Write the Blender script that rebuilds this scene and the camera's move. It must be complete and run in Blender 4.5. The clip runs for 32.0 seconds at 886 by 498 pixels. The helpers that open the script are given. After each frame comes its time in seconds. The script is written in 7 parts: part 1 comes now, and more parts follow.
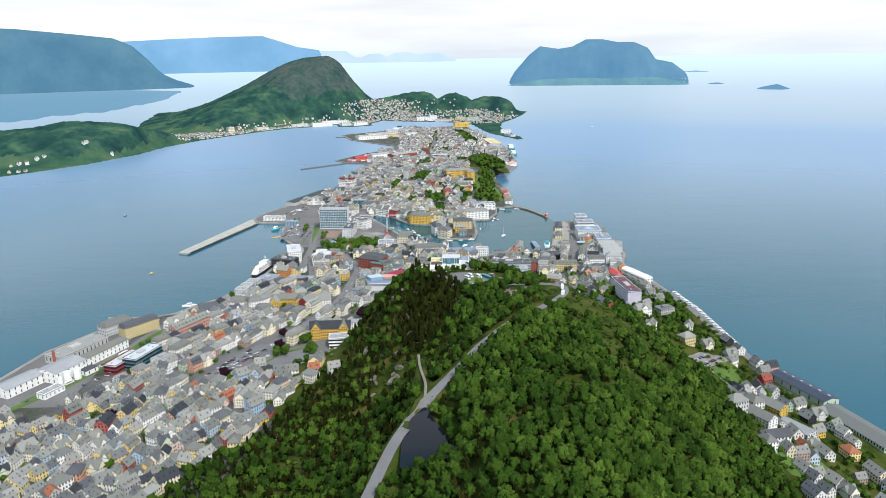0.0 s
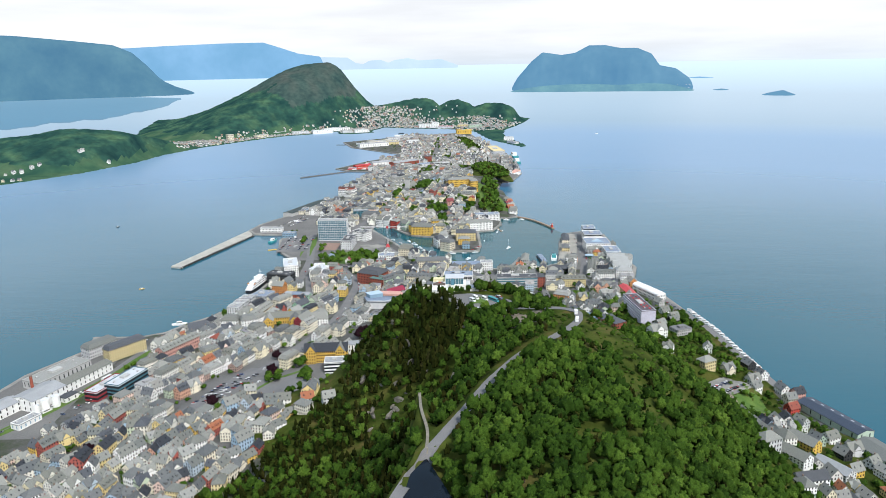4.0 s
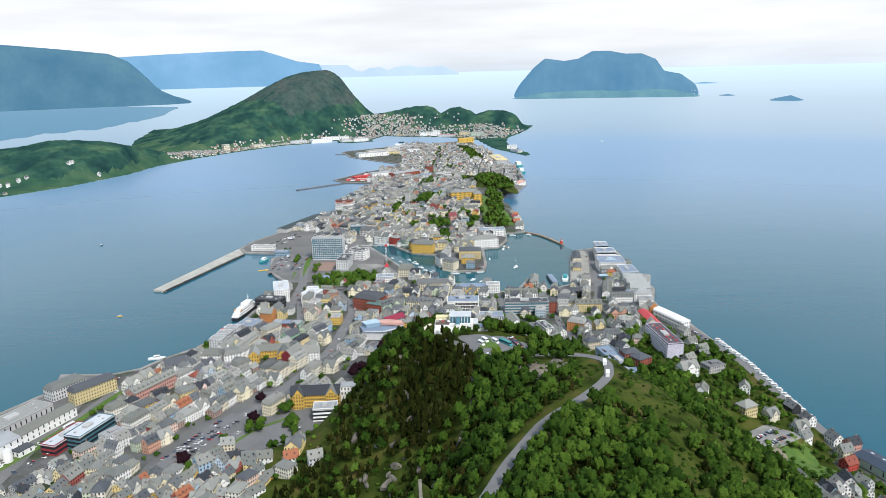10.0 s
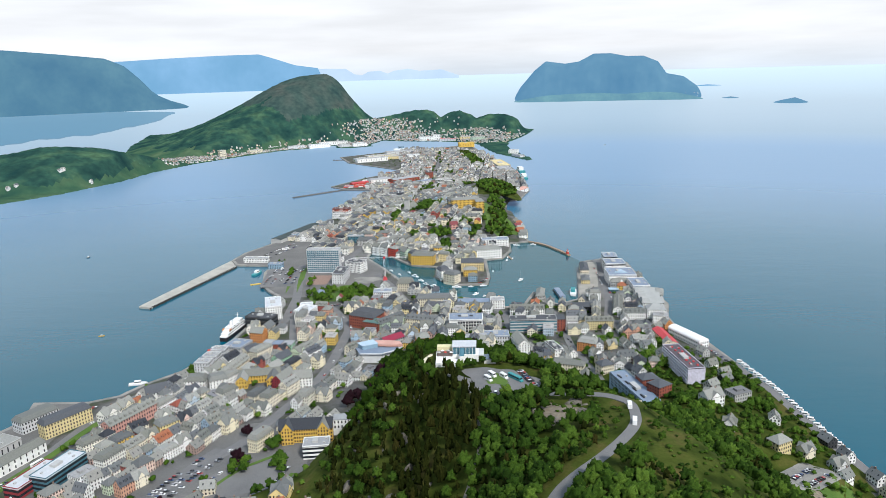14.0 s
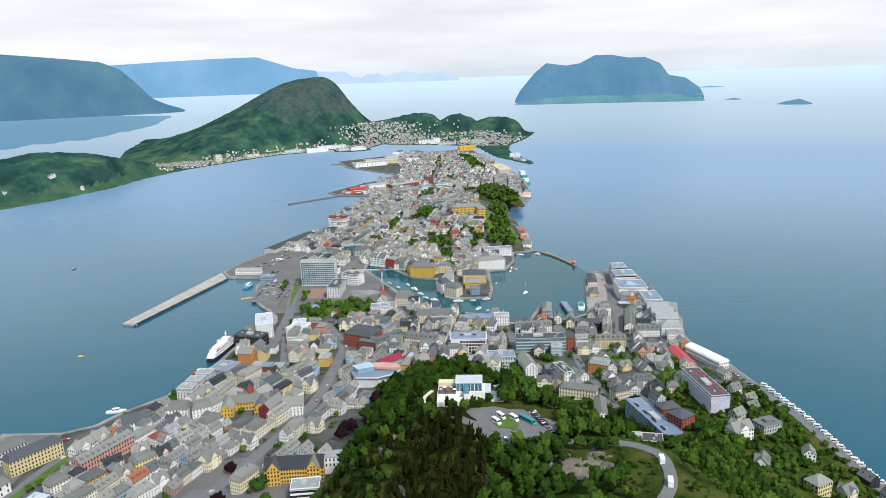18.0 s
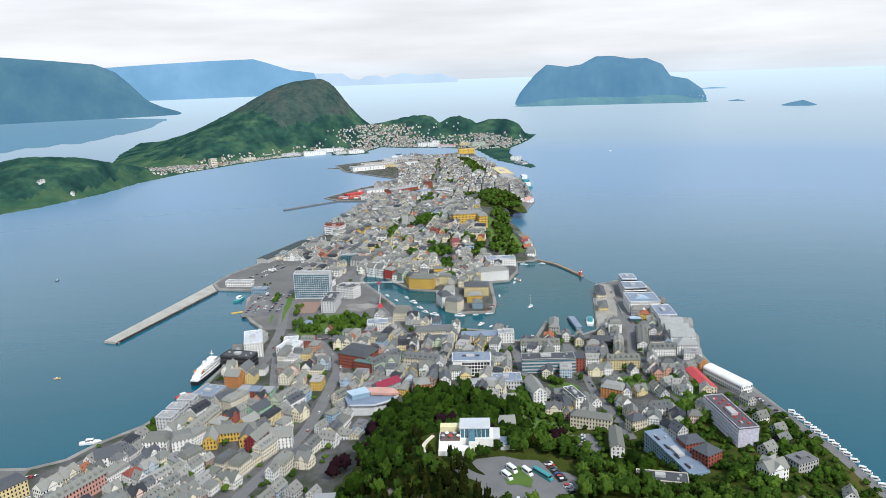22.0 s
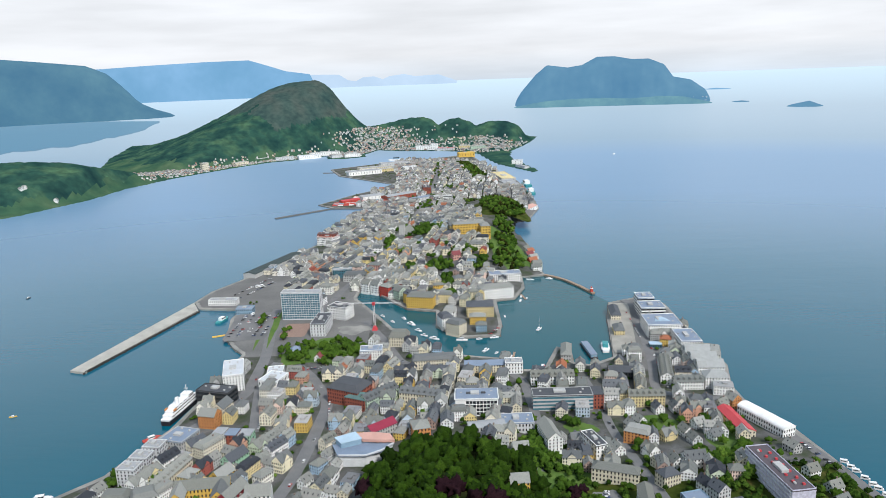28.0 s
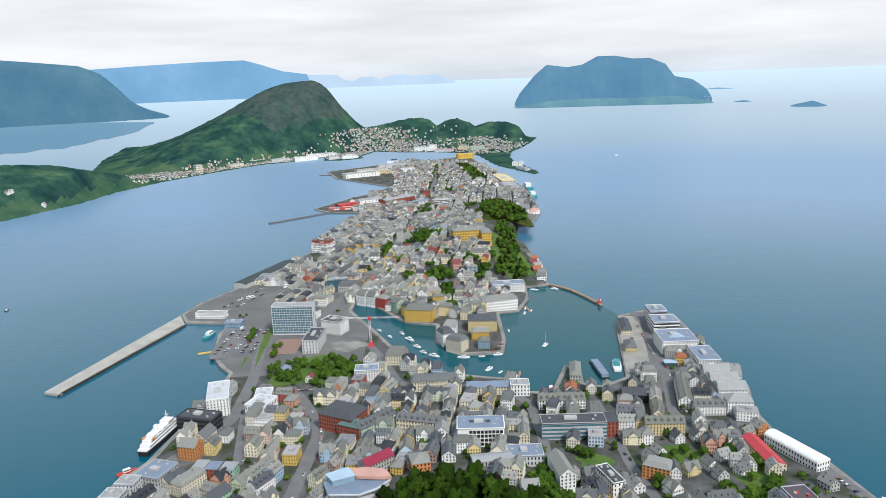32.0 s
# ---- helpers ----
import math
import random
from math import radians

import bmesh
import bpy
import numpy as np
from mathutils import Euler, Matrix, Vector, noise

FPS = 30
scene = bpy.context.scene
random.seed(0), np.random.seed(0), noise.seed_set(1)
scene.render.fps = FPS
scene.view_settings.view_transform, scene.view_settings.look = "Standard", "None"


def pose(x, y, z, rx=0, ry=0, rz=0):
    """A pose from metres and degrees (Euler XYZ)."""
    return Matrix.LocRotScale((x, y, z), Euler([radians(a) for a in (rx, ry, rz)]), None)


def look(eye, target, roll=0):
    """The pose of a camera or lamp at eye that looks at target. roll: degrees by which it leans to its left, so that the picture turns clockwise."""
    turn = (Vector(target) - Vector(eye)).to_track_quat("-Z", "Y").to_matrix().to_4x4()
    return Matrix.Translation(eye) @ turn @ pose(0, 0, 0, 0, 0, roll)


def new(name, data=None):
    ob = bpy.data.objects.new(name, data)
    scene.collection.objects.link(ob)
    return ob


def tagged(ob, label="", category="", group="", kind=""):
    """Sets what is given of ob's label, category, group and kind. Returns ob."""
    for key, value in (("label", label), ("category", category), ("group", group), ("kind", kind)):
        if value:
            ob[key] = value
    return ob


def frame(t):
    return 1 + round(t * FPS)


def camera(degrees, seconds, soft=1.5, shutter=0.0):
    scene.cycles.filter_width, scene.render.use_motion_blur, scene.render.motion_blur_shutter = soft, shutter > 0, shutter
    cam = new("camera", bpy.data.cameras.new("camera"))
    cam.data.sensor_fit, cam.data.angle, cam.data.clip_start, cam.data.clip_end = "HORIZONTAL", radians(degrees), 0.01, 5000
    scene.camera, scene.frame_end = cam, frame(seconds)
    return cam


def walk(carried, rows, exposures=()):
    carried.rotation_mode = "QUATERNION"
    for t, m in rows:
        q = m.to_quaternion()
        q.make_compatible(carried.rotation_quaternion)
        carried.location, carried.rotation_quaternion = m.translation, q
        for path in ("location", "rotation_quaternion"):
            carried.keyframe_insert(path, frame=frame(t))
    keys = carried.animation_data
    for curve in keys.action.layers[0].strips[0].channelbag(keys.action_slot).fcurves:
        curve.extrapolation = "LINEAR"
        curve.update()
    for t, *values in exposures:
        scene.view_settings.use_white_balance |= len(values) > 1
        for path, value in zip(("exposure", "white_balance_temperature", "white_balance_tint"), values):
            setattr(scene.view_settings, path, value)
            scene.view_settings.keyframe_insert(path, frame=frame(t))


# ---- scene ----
cam = camera(63.07, 32.0, soft=0.6)
PATH = [
    (0, (-0.02, 11.68, 299.96), (1.65, 108.20, 273.86), -0.919),
    (2, (0.03, 32.61, 299.78), (1.55, 129.24, 274.11), -0.941),
    (4, (0.09, 56.81, 299.62), (1.49, 153.55, 274.32), -1.010),
    (6, (0.15, 82.91, 299.49), (1.45, 179.74, 274.52), -1.113),
    (8, (0.21, 109.91, 299.39), (1.44, 206.81, 274.72), -1.236),
    (10, (0.27, 137.16, 299.34), (1.45, 234.12, 274.92), -1.368),
    (12, (0.31, 164.29, 299.33), (1.46, 261.31, 275.14), -1.500),
    (14, (0.33, 191.16, 299.38), (1.47, 288.24, 275.38), -1.625),
    (16, (0.33, 217.80, 299.48), (1.48, 314.92, 275.64), -1.737),
    (18, (0.31, 244.34, 299.62), (1.47, 341.48, 275.92), -1.833),
    (20, (0.25, 270.94, 299.81), (1.45, 368.11, 276.22), -1.912),
    (22, (0.16, 297.77, 300.03), (1.40, 394.96, 276.53), -1.972),
    (24, (0.02, 324.93, 300.28), (1.33, 422.13, 276.84), -2.017),
    (26, (-0.16, 352.37, 300.55), (1.22, 449.58, 277.15), -2.050),
    (28, (-0.39, 379.87, 300.83), (1.07, 477.08, 277.44), -2.076),
    (30, (-0.68, 406.95, 301.09), (0.88, 504.17, 277.69), -2.104),
    (32, (-1.03, 432.84, 301.32), (0.64, 530.04, 277.90), -2.143),
]
walk(cam, [(t, look(eye, target, roll)) for t, eye, target, roll in PATH], [(0, 0.20, 6300, 10), (10, 0.14, 6300, 10), (20, 0.05, 6300, 10), (32, 0.0, 6300, 10)])

# ---------------------------------------------------------------- light
SUN_ELEV, SUN_TURN = radians(46), radians(150)
world = bpy.data.worlds.new("overcast_sky")
scene.world = world
world.use_nodes = True
wn = world.node_tree
sky = wn.nodes.new("ShaderNodeTexSky")
sky.sky_type, sky.sun_disc = "NISHITA", False
sky.sun_elevation, sky.sun_rotation = SUN_ELEV, SUN_TURN
sky.air_density, sky.dust_density = 1.0, 3.0
grey = wn.nodes.new("ShaderNodeMix")
grey.data_type = "RGBA"
grey.inputs["Factor"].default_value = 0.75
grey.inputs["B"].default_value = (6.7, 9.3, 12.0, 1)
wn.links.new(sky.outputs["Color"], grey.inputs["A"])
wn.links.new(grey.outputs["Result"], wn.nodes["Background"].inputs["Color"])
wn.nodes["Background"].inputs["Strength"].default_value = 0.078
sun = new("sun", bpy.data.lights.new("sun", "SUN"))
sun.data.energy, sun.data.angle, sun.data.color = 3.8, radians(10), (1.0, 0.955, 0.89)
sun.matrix_world = look((0, 0, 0), (-math.sin(SUN_TURN) * math.cos(SUN_ELEV), -math.cos(SUN_TURN) * math.cos(SUN_ELEV), -math.sin(SUN_ELEV)))


# ---------------------------------------------------------------- materials
def node_mat(name, colors, rough=0.8, scale=0.3, fine=3.0, bump=0.3, metal=0.0, island=False, per_object=False, spec=0.3, grain_range=(0.6, 1.25)):
    """A material whose colour wanders over the list of colours at two scales; per_object and island pick it piece by piece."""
    m = bpy.data.materials.new(name)
    m.use_nodes = True
    nt = m.node_tree
    bs = nt.nodes["Principled BSDF"]
    bs.inputs["Roughness"].default_value, bs.inputs["Metallic"].default_value = rough, metal
    bs.inputs["Specular IOR Level"].default_value = spec
    tc = nt.nodes.new("ShaderNodeTexCoord")
    n1 = nt.nodes.new("ShaderNodeTexNoise")
    n1.inputs["Scale"].default_value, n1.inputs["Detail"].default_value = scale, 5
    n2 = nt.nodes.new("ShaderNodeTexNoise")
    n2.inputs["Scale"].default_value, n2.inputs["Detail"].default_value = fine, 4
    geo = nt.nodes.new("ShaderNodeNewGeometry")
    for n in (n1, n2):
        nt.links.new(geo.outputs["Position"], n.inputs["Vector"])
    ramp = nt.nodes.new("ShaderNodeValToRGB")
    cr = ramp.color_ramp
    while len(cr.elements) < len(colors):
        cr.elements.new(0.5)
    for k, col in enumerate(colors):
        if per_object or island:
            cr.interpolation = "CONSTANT" if per_object else "LINEAR"
            cr.elements[k].position = k / len(colors) if per_object else k / max(1, len(colors) - 1)
        else:
            cr.elements[k].position = 0.3 + 0.4 * k / max(1, len(colors) - 1)
        cr.elements[k].color = (*col, 1)
    if per_object:
        oi = nt.nodes.new("ShaderNodeObjectInfo")
        nt.links.new(oi.outputs["Random"], ramp.inputs["Fac"])
    elif island:
        mixv = nt.nodes.new("ShaderNodeMath")
        mixv.operation = "MULTIPLY_ADD"
        mixv.inputs[1].default_value = island
        half = nt.nodes.new("ShaderNodeMapRange")
        half.inputs["From Min"].default_value, half.inputs["From Max"].default_value = 0.3, 0.7
        half.inputs["To Max"].default_value = 1 - island
        nt.links.new(n1.outputs["Fac"], half.inputs["Value"])
        nt.links.new(geo.outputs["Random Per Island"], mixv.inputs[0])
        nt.links.new(half.outputs["Result"], mixv.inputs[2])
        nt.links.new(mixv.outputs["Value"], ramp.inputs["Fac"])
    else:
        nt.links.new(n1.outputs["Fac"], ramp.inputs["Fac"])
    grain = nt.nodes.new("ShaderNodeMix")
    grain.data_type, grain.blend_type = "RGBA", "MULTIPLY"
    grain.inputs["Factor"].default_value = 0.5
    gr = nt.nodes.new("ShaderNodeMapRange")
    gr.inputs["From Min"].default_value, gr.inputs["From Max"].default_value = 0.25, 0.75
    gr.inputs["To Min"].default_value, gr.inputs["To Max"].default_value = grain_range
    nt.links.new(n2.outputs["Fac"], gr.inputs["Value"])
    nt.links.new(ramp.outputs["Color"], grain.inputs["A"])
    nt.links.new(gr.outputs["Result"], grain.inputs["B"])
    nt.links.new(grain.outputs["Result"], bs.inputs["Base Color"])
    if bump:
        bp = nt.nodes.new("ShaderNodeBump")
        bp.inputs["Strength"].default_value, bp.inputs["Distance"].default_value = bump, 0.3
        nt.links.new(n2.outputs["Fac"], bp.inputs["Height"])
        nt.links.new(bp.outputs["Normal"], bs.inputs["Normal"])
    return m


WALLS = node_mat("painted_render", [(0.74, 0.69, 0.56), (0.84, 0.84, 0.82), (0.72, 0.69, 0.60), (0.74, 0.60, 0.28), (0.84, 0.82, 0.74), (0.56, 0.63, 0.48), (0.78, 0.72, 0.58), (0.85, 0.85, 0.84),
    (0.68, 0.46, 0.12), (0.46, 0.55, 0.64), (0.80, 0.73, 0.54), (0.60, 0.34, 0.24), (0.86, 0.86, 0.85), (0.40, 0.41, 0.41), (0.80, 0.79, 0.74), (0.36, 0.10, 0.08), (0.36, 0.49, 0.62), (0.76, 0.64, 0.36), (0.74, 0.73, 0.68), (0.82, 0.79, 0.70), (0.76, 0.58, 0.50), (0.74, 0.68, 0.48)],
    0.85, per_object=True, fine=0.9, bump=0.1)
SLATE = node_mat("slate_roof", [(0.155, 0.160, 0.146), (0.215, 0.219, 0.200), (0.176, 0.182, 0.172), (0.103, 0.110, 0.114), (0.249, 0.252, 0.230), (0.133, 0.140, 0.142), (0.034, 0.038, 0.047), (0.196, 0.200, 0.179), (0.079, 0.086, 0.099), (0.228, 0.230, 0.211), (0.165, 0.168, 0.148), (0.271, 0.273, 0.256), (0.142, 0.150, 0.142)],
    0.75, per_object=True, fine=1.3, bump=0.35)
TILES = node_mat("red_tiled_roof", [(0.23, 0.065, 0.045), (0.31, 0.115, 0.06), (0.19, 0.05, 0.055)], 0.8, per_object=True, fine=2, bump=0.3)
GLASS = node_mat("window_glass", [(0.015, 0.018, 0.022), (0.03, 0.036, 0.042)], 0.15, bump=0, spec=0.35)
ASPHALT = node_mat("asphalt", [(0.125, 0.125, 0.127), (0.156, 0.154, 0.154), (0.183, 0.179, 0.176)], 0.9, 0.03, 1.5, 0.1)
ROAD = node_mat("road_asphalt", [(0.144, 0.143, 0.144), (0.179, 0.175, 0.175)], 0.9, 0.1, 2.5, 0.1)
QUAY = node_mat("concrete_quay", [(0.170, 0.166, 0.153), (0.238, 0.230, 0.212), (0.306, 0.293, 0.264)], 0.9, 0.05, 1.2, 0.2)
TOWN = node_mat("town_ground", [(0.028, 0.048, 0.014), (0.060, 0.064, 0.048), (0.096, 0.094, 0.092), (0.136, 0.133, 0.128)], 0.95, 0.05, 0.8, 0.2)
PAVED = node_mat("pale_paving", [(0.122, 0.119, 0.115), (0.144, 0.140, 0.135), (0.176, 0.171, 0.162)], 0.9, 0.02, 0.9, 0.1)
HEATH = node_mat("hill_grass", [(0.016, 0.026, 0.004), (0.034, 0.050, 0.008), (0.058, 0.074, 0.014), (0.095, 0.080, 0.026)], 0.95, 0.05, 0.7, 0.6, spec=0.05)
LAWN = node_mat("lawn_grass", [(0.06, 0.12, 0.02), (0.10, 0.16, 0.03)], 0.95, 0.1, 2, 0.3)
ROCK = node_mat("grey_rock", [(0.07, 0.065, 0.055), (0.13, 0.12, 0.10), (0.20, 0.185, 0.16)], 0.95, 0.3, 1.5, 0.8)
LEAF = node_mat("broadleaf_foliage", [(0.009, 0.022, 0.003), (0.021, 0.047, 0.006), (0.045, 0.086, 0.011), (0.088, 0.146, 0.021)], 0.85, 0.03, 1.7, 0.9, island=0.6, spec=0.04, grain_range=(0.0, 1.5))
GARDENLEAF = node_mat("garden_foliage", [(0.014, 0.034, 0.004), (0.030, 0.066, 0.008), (0.060, 0.112, 0.014), (0.110, 0.180, 0.026)], 0.85, 0.05, 1.5, 0.9, island=0.6, spec=0.04, grain_range=(0.1, 1.5))
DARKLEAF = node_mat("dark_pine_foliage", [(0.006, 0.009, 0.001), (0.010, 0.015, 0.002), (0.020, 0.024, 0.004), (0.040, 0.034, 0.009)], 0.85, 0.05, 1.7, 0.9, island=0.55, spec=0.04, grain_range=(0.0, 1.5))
# leaf greens darkened to paint in the deep shadow of the park crowns
SHADEDLEAF = node_mat("shaded_park_foliage", [(0.006, 0.014, 0.002), (0.013, 0.030, 0.003), (0.026, 0.056, 0.005), (0.050, 0.092, 0.010)], 0.85, 0.05, 1.3, 0.9, island=0.6, spec=0.04, grain_range=(0.0, 1.5))
PURPLE = node_mat("copper_beech_foliage", [(0.010, 0.004, 0.006), (0.026, 0.011, 0.015)], 0.85, 0.1, 1.7, 0.9, island=0.5, spec=0.03, grain_range=(0.1, 1.5))
BARK = node_mat("bark", [(0.06, 0.045, 0.03), (0.10, 0.08, 0.06)], 0.95, 1, 6, 0.5)
# far-shore base colours carry a blue-green cast for haze
FARWOOD = node_mat("hazy_far_woods", [(0.008, 0.028, 0.022), (0.022, 0.060, 0.038), (0.060, 0.116, 0.056)], 0.95, 0.013, 0.045, 0.8, spec=0.0, grain_range=(0.15, 1.5))
FARFIELD = node_mat("hazy_far_fields", [(0.018, 0.052, 0.030), (0.040, 0.086, 0.040), (0.075, 0.115, 0.055)], 0.95, 0.010, 0.05, 0.5, spec=0.0)
PEAK = node_mat("hazy_mountain_heath", [(0.026, 0.052, 0.044), (0.042, 0.066, 0.052), (0.066, 0.076, 0.060)], 0.95, 0.010, 0.04, 0.8, spec=0.0, grain_range=(0.3, 1.4))


for m in (FARWOOD, FARFIELD, PEAK):      # three kilometres of airlight before the far shore, painted in as emission
    m.node_tree.nodes["Principled BSDF"].inputs["Emission Color"].default_value = (0.26, 0.62, 1.0, 1)
    m.node_tree.nodes["Principled BSDF"].inputs["Emission Strength"].default_value = 0.026


def plain(name, col, rough=0.6, metal=0.0, scale=0.5, amount=0.85):
    return node_mat(name, [tuple(c * amount for c in col), col], rough, scale, 3.0, 0.08, metal)


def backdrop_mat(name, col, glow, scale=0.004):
    """Far hills under haze: their own colour, plus airlight painted in as emission."""
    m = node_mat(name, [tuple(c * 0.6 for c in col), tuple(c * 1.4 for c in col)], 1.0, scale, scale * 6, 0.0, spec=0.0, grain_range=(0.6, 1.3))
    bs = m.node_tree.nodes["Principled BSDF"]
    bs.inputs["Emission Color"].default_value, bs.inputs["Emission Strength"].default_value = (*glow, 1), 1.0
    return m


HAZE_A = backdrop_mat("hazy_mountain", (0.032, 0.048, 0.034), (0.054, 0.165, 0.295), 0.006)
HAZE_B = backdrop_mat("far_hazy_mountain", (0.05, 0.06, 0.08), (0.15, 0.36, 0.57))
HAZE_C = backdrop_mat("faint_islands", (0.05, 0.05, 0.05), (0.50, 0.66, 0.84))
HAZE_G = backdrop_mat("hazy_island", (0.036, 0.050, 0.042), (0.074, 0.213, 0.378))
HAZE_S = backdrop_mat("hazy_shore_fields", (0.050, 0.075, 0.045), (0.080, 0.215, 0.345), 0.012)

# ---------------------------------------------------------------- small mesh helpers
def mesh_of(name, verts, faces, mats, which=None, smooth=False):
    me = bpy.data.meshes.new(name)
    me.from_pydata([tuple(v) for v in verts], [], [tuple(f) for f in faces])
    for m in mats if isinstance(mats, (list, tuple)) else [mats]:
        me.materials.append(m)
    if which is not None:
        me.polygons.foreach_set("material_index", np.asarray(which, dtype=np.int32))
    if smooth:
        me.polygons.foreach_set("use_smooth", np.ones(len(me.polygons), dtype=bool))
    me.update()
    return me


def part(name, me, parent, label=""):
    ob = new(name, me)
    ob.parent = parent
    if label:
        ob["label"] = label
    return ob


class Shape:
    """Collects boxes, prisms and roofs into one mesh."""
    def __init__(self):
        self.v, self.f = [], []

    def box(self, x0, x1, y0, y1, z0, z1, bottom=False):
        n = len(self.v)
        self.v += [(x0, y0, z0), (x1, y0, z0), (x1, y1, z0), (x0, y1, z0), (x0, y0, z1), (x1, y0, z1), (x1, y1, z1), (x0, y1, z1)]
        self.f += [(n, n + 1, n + 5, n + 4), (n + 1, n + 2, n + 6, n + 5), (n + 2, n + 3, n + 7, n + 6), (n + 3, n, n + 4, n + 7), (n + 4, n + 5, n + 6, n + 7)]
        if bottom:
            self.f.append((n + 3, n + 2, n + 1, n))
        return self

    def prism(self, pts, z0, z1, bottom=False):
        n, k = len(self.v), len(pts)
        self.v += [(x, y, z0) for x, y in pts] + [(x, y, z1) for x, y in pts]
        self.f += [(n + i, n + (i + 1) % k, n + k + (i + 1) % k, n + k + i) for i in range(k)]
        self.f.append(tuple(n + k + i for i in range(k)))
        if bottom:
            self.f.append(tuple(n + k - 1 - i for i in range(k)))
        return self

    def loft(self, rings, cap=True):
        """Closed rings of equal length, one above the other."""
        n, k = len(self.v), len(rings[0])
        for r in rings:
            self.v += list(r)
        for j in range(len(rings) - 1):
            for i in range(k):
                a, b = n + j * k + i, n + j * k + (i + 1) % k
                self.f.append((a, b, b + k, a + k))
        if cap:
            self.f.append(tuple(n + (len(rings) - 1) * k + i for i in range(k)))
        return self

    def poly(self, *pts):
        n = len(self.v)
        self.v += pts
        self.f.append(tuple(range(n, n + len(pts))))
        return self

    def mesh(self, name, mat, smooth=False):
        spots, v, ids = {}, [], []
        for p in self.v:
            key = (round(p[0], 3), round(p[1], 3), round(p[2], 3))
            if key not in spots:
                spots[key] = len(v)
                v.append(p)
            ids.append(spots[key])
        f = [tuple(dict.fromkeys(ids[i] for i in q)) for q in self.f]
        return mesh_of(name, v, [q for q in f if len(q) > 2], mat, smooth=smooth)


# ---------------------------------------------------------------- the plan
MAIN_WEST = [(-600, -300), (-520, 300), (-440, 600), (-421, 666), (-410, 730), (-377, 794), (-387, 832), (-334, 830), (-310, 842), (-297, 866), (-267, 899),
    (-254, 941), (-241, 972), (-231, 1038), (-223, 1081), (-220, 1151), (-236, 1172), (-252, 1203), (-266, 1277), (-262, 1316), (-323, 1328), (-338, 1359),
    (-328, 1409), (-293, 1479), (-238, 1640), (-215, 1690), (-220, 1809), (-190, 1906), (-168, 2017), (-130, 2054), (-234, 2082), (-276, 2133),
    (-199, 2277), (-155, 2332), (-106, 2442), (-145, 2490), (-285, 2660), (-335, 2835), (-136, 2993), (-85, 3037), (20, 3060), (105, 3125), (165, 3090)]
MAIN_EAST = [(187, 2838), (230, 2500), (248, 2413), (256, 2203), (243, 1981), (202, 1852), (173, 1836), (155, 1723), (171, 1635), (165, 1518), (168, 1429),
    (133, 1422), (129, 1367), (110, 1318), (83, 1312), (81, 1216), (75, 1178), (31, 1176), (0, 1218), (1, 1277), (-37, 1291), (-56, 1321), (-79, 1364), (-107, 1379),
    (-110, 1348), (-74, 1269), (-52, 1216), (-23, 1160), (12, 1129), (37, 1118), (70, 1108), (87, 1075), (109, 1072), (133, 1134), (148, 1125)]
MAIN_SOUTH = [(144, 1089), (159, 1080), (188, 1098), (212, 1226), (228, 1283), (266, 1299), (275, 1320), (298, 1270), (296, 1197), (293, 1123), (297, 1065),
    (281, 1016), (280, 975), (297, 933), (305, 866), (313, 780), (318, 700), (320, 660), (330, 630), (346, 577), (351, 507), (360, 300), (400, -300)]
MAIN = MAIN_WEST + MAIN_EAST + MAIN_SOUTH
FAR = [(-2600, 1300), (-1300, 1830), (-1148, 1951), (-1096, 2024), (-1015, 2156), (-938, 2374), (-920, 2560), (-843, 2776), (-758, 2925), (-673, 3060), (-606, 3150), (-529, 3184), (-410, 3300),
    (-395, 3200), (-334, 3177), (-246, 3227), (-260, 3300), (-215, 3470), (-105, 3393), (30, 3350), (116, 3295), (190, 3180), (215, 2960), (232, 2830), (318, 2600), (346, 2622), (322, 2800), (302, 2960), (300, 3038), (330, 3250), (400, 3430), (455, 3600), (510, 3780),
    (400, 3880), (-100, 3950), (-500, 4050), (-900, 4020), (-1400, 3830), (-1370, 3520), (-1250, 3150), (-1090, 2900), (-1250, 2860), (-1750, 2900), (-2600, 2500)]

# the crest of the wooded hill, and other ridges: x, y, height
CREST = [(20, -300, 140), (30, 100, 140), (45, 300, 138), (55, 370, 137), (68, 430, 131), (88, 490, 127), (80, 540, 121), (45, 600, 113), (12, 640, 111), (2, 690, 84), (0, 740, 60), (5, 800, 40), (15, 880, 24), (25, 960, 12), (30, 1040, 3)]
SHOULDER = [(88, 490, 127), (150, 610, 68), (195, 700, 36), (215, 790, 23), (205, 860, 14), (190, 930, 4)]
SUGARLOAF = [(-1425, -15), (-1250, 26), (-1100, 74), (-911, 155), (-784, 222), (-690, 269), (-605, 292), (-540, 300), (-490, 299), (-450, 281), (-425, 258), (-384, 200), (-339, 145), (-300, 105), (-240, 70), (-150, 20), (-100, 0)]   # x, height of the crest
HEADLAND = [(-2600, 1900, 70), (-1900, 2250, 80), (-1350, 2380, 82), (-1180, 2420, 105), (-1060, 2520, 90), (-960, 2650, 45), (-900, 2740, 15)]
KNOLLS = [(-290, 3640, 84), (-186, 3640, 102), (-120, 3640, 116), (-17, 3640, 123), (19, 3640, 113), (48, 3640, 86), (85, 3640, 104), (137, 3640, 113), (188, 3640, 96), (217, 3640, 78), (276, 3640, 94), (350, 3640, 93), (409, 3650, 68), (460, 3680, 28)]
C0 = np.array((0.0, 216.0))


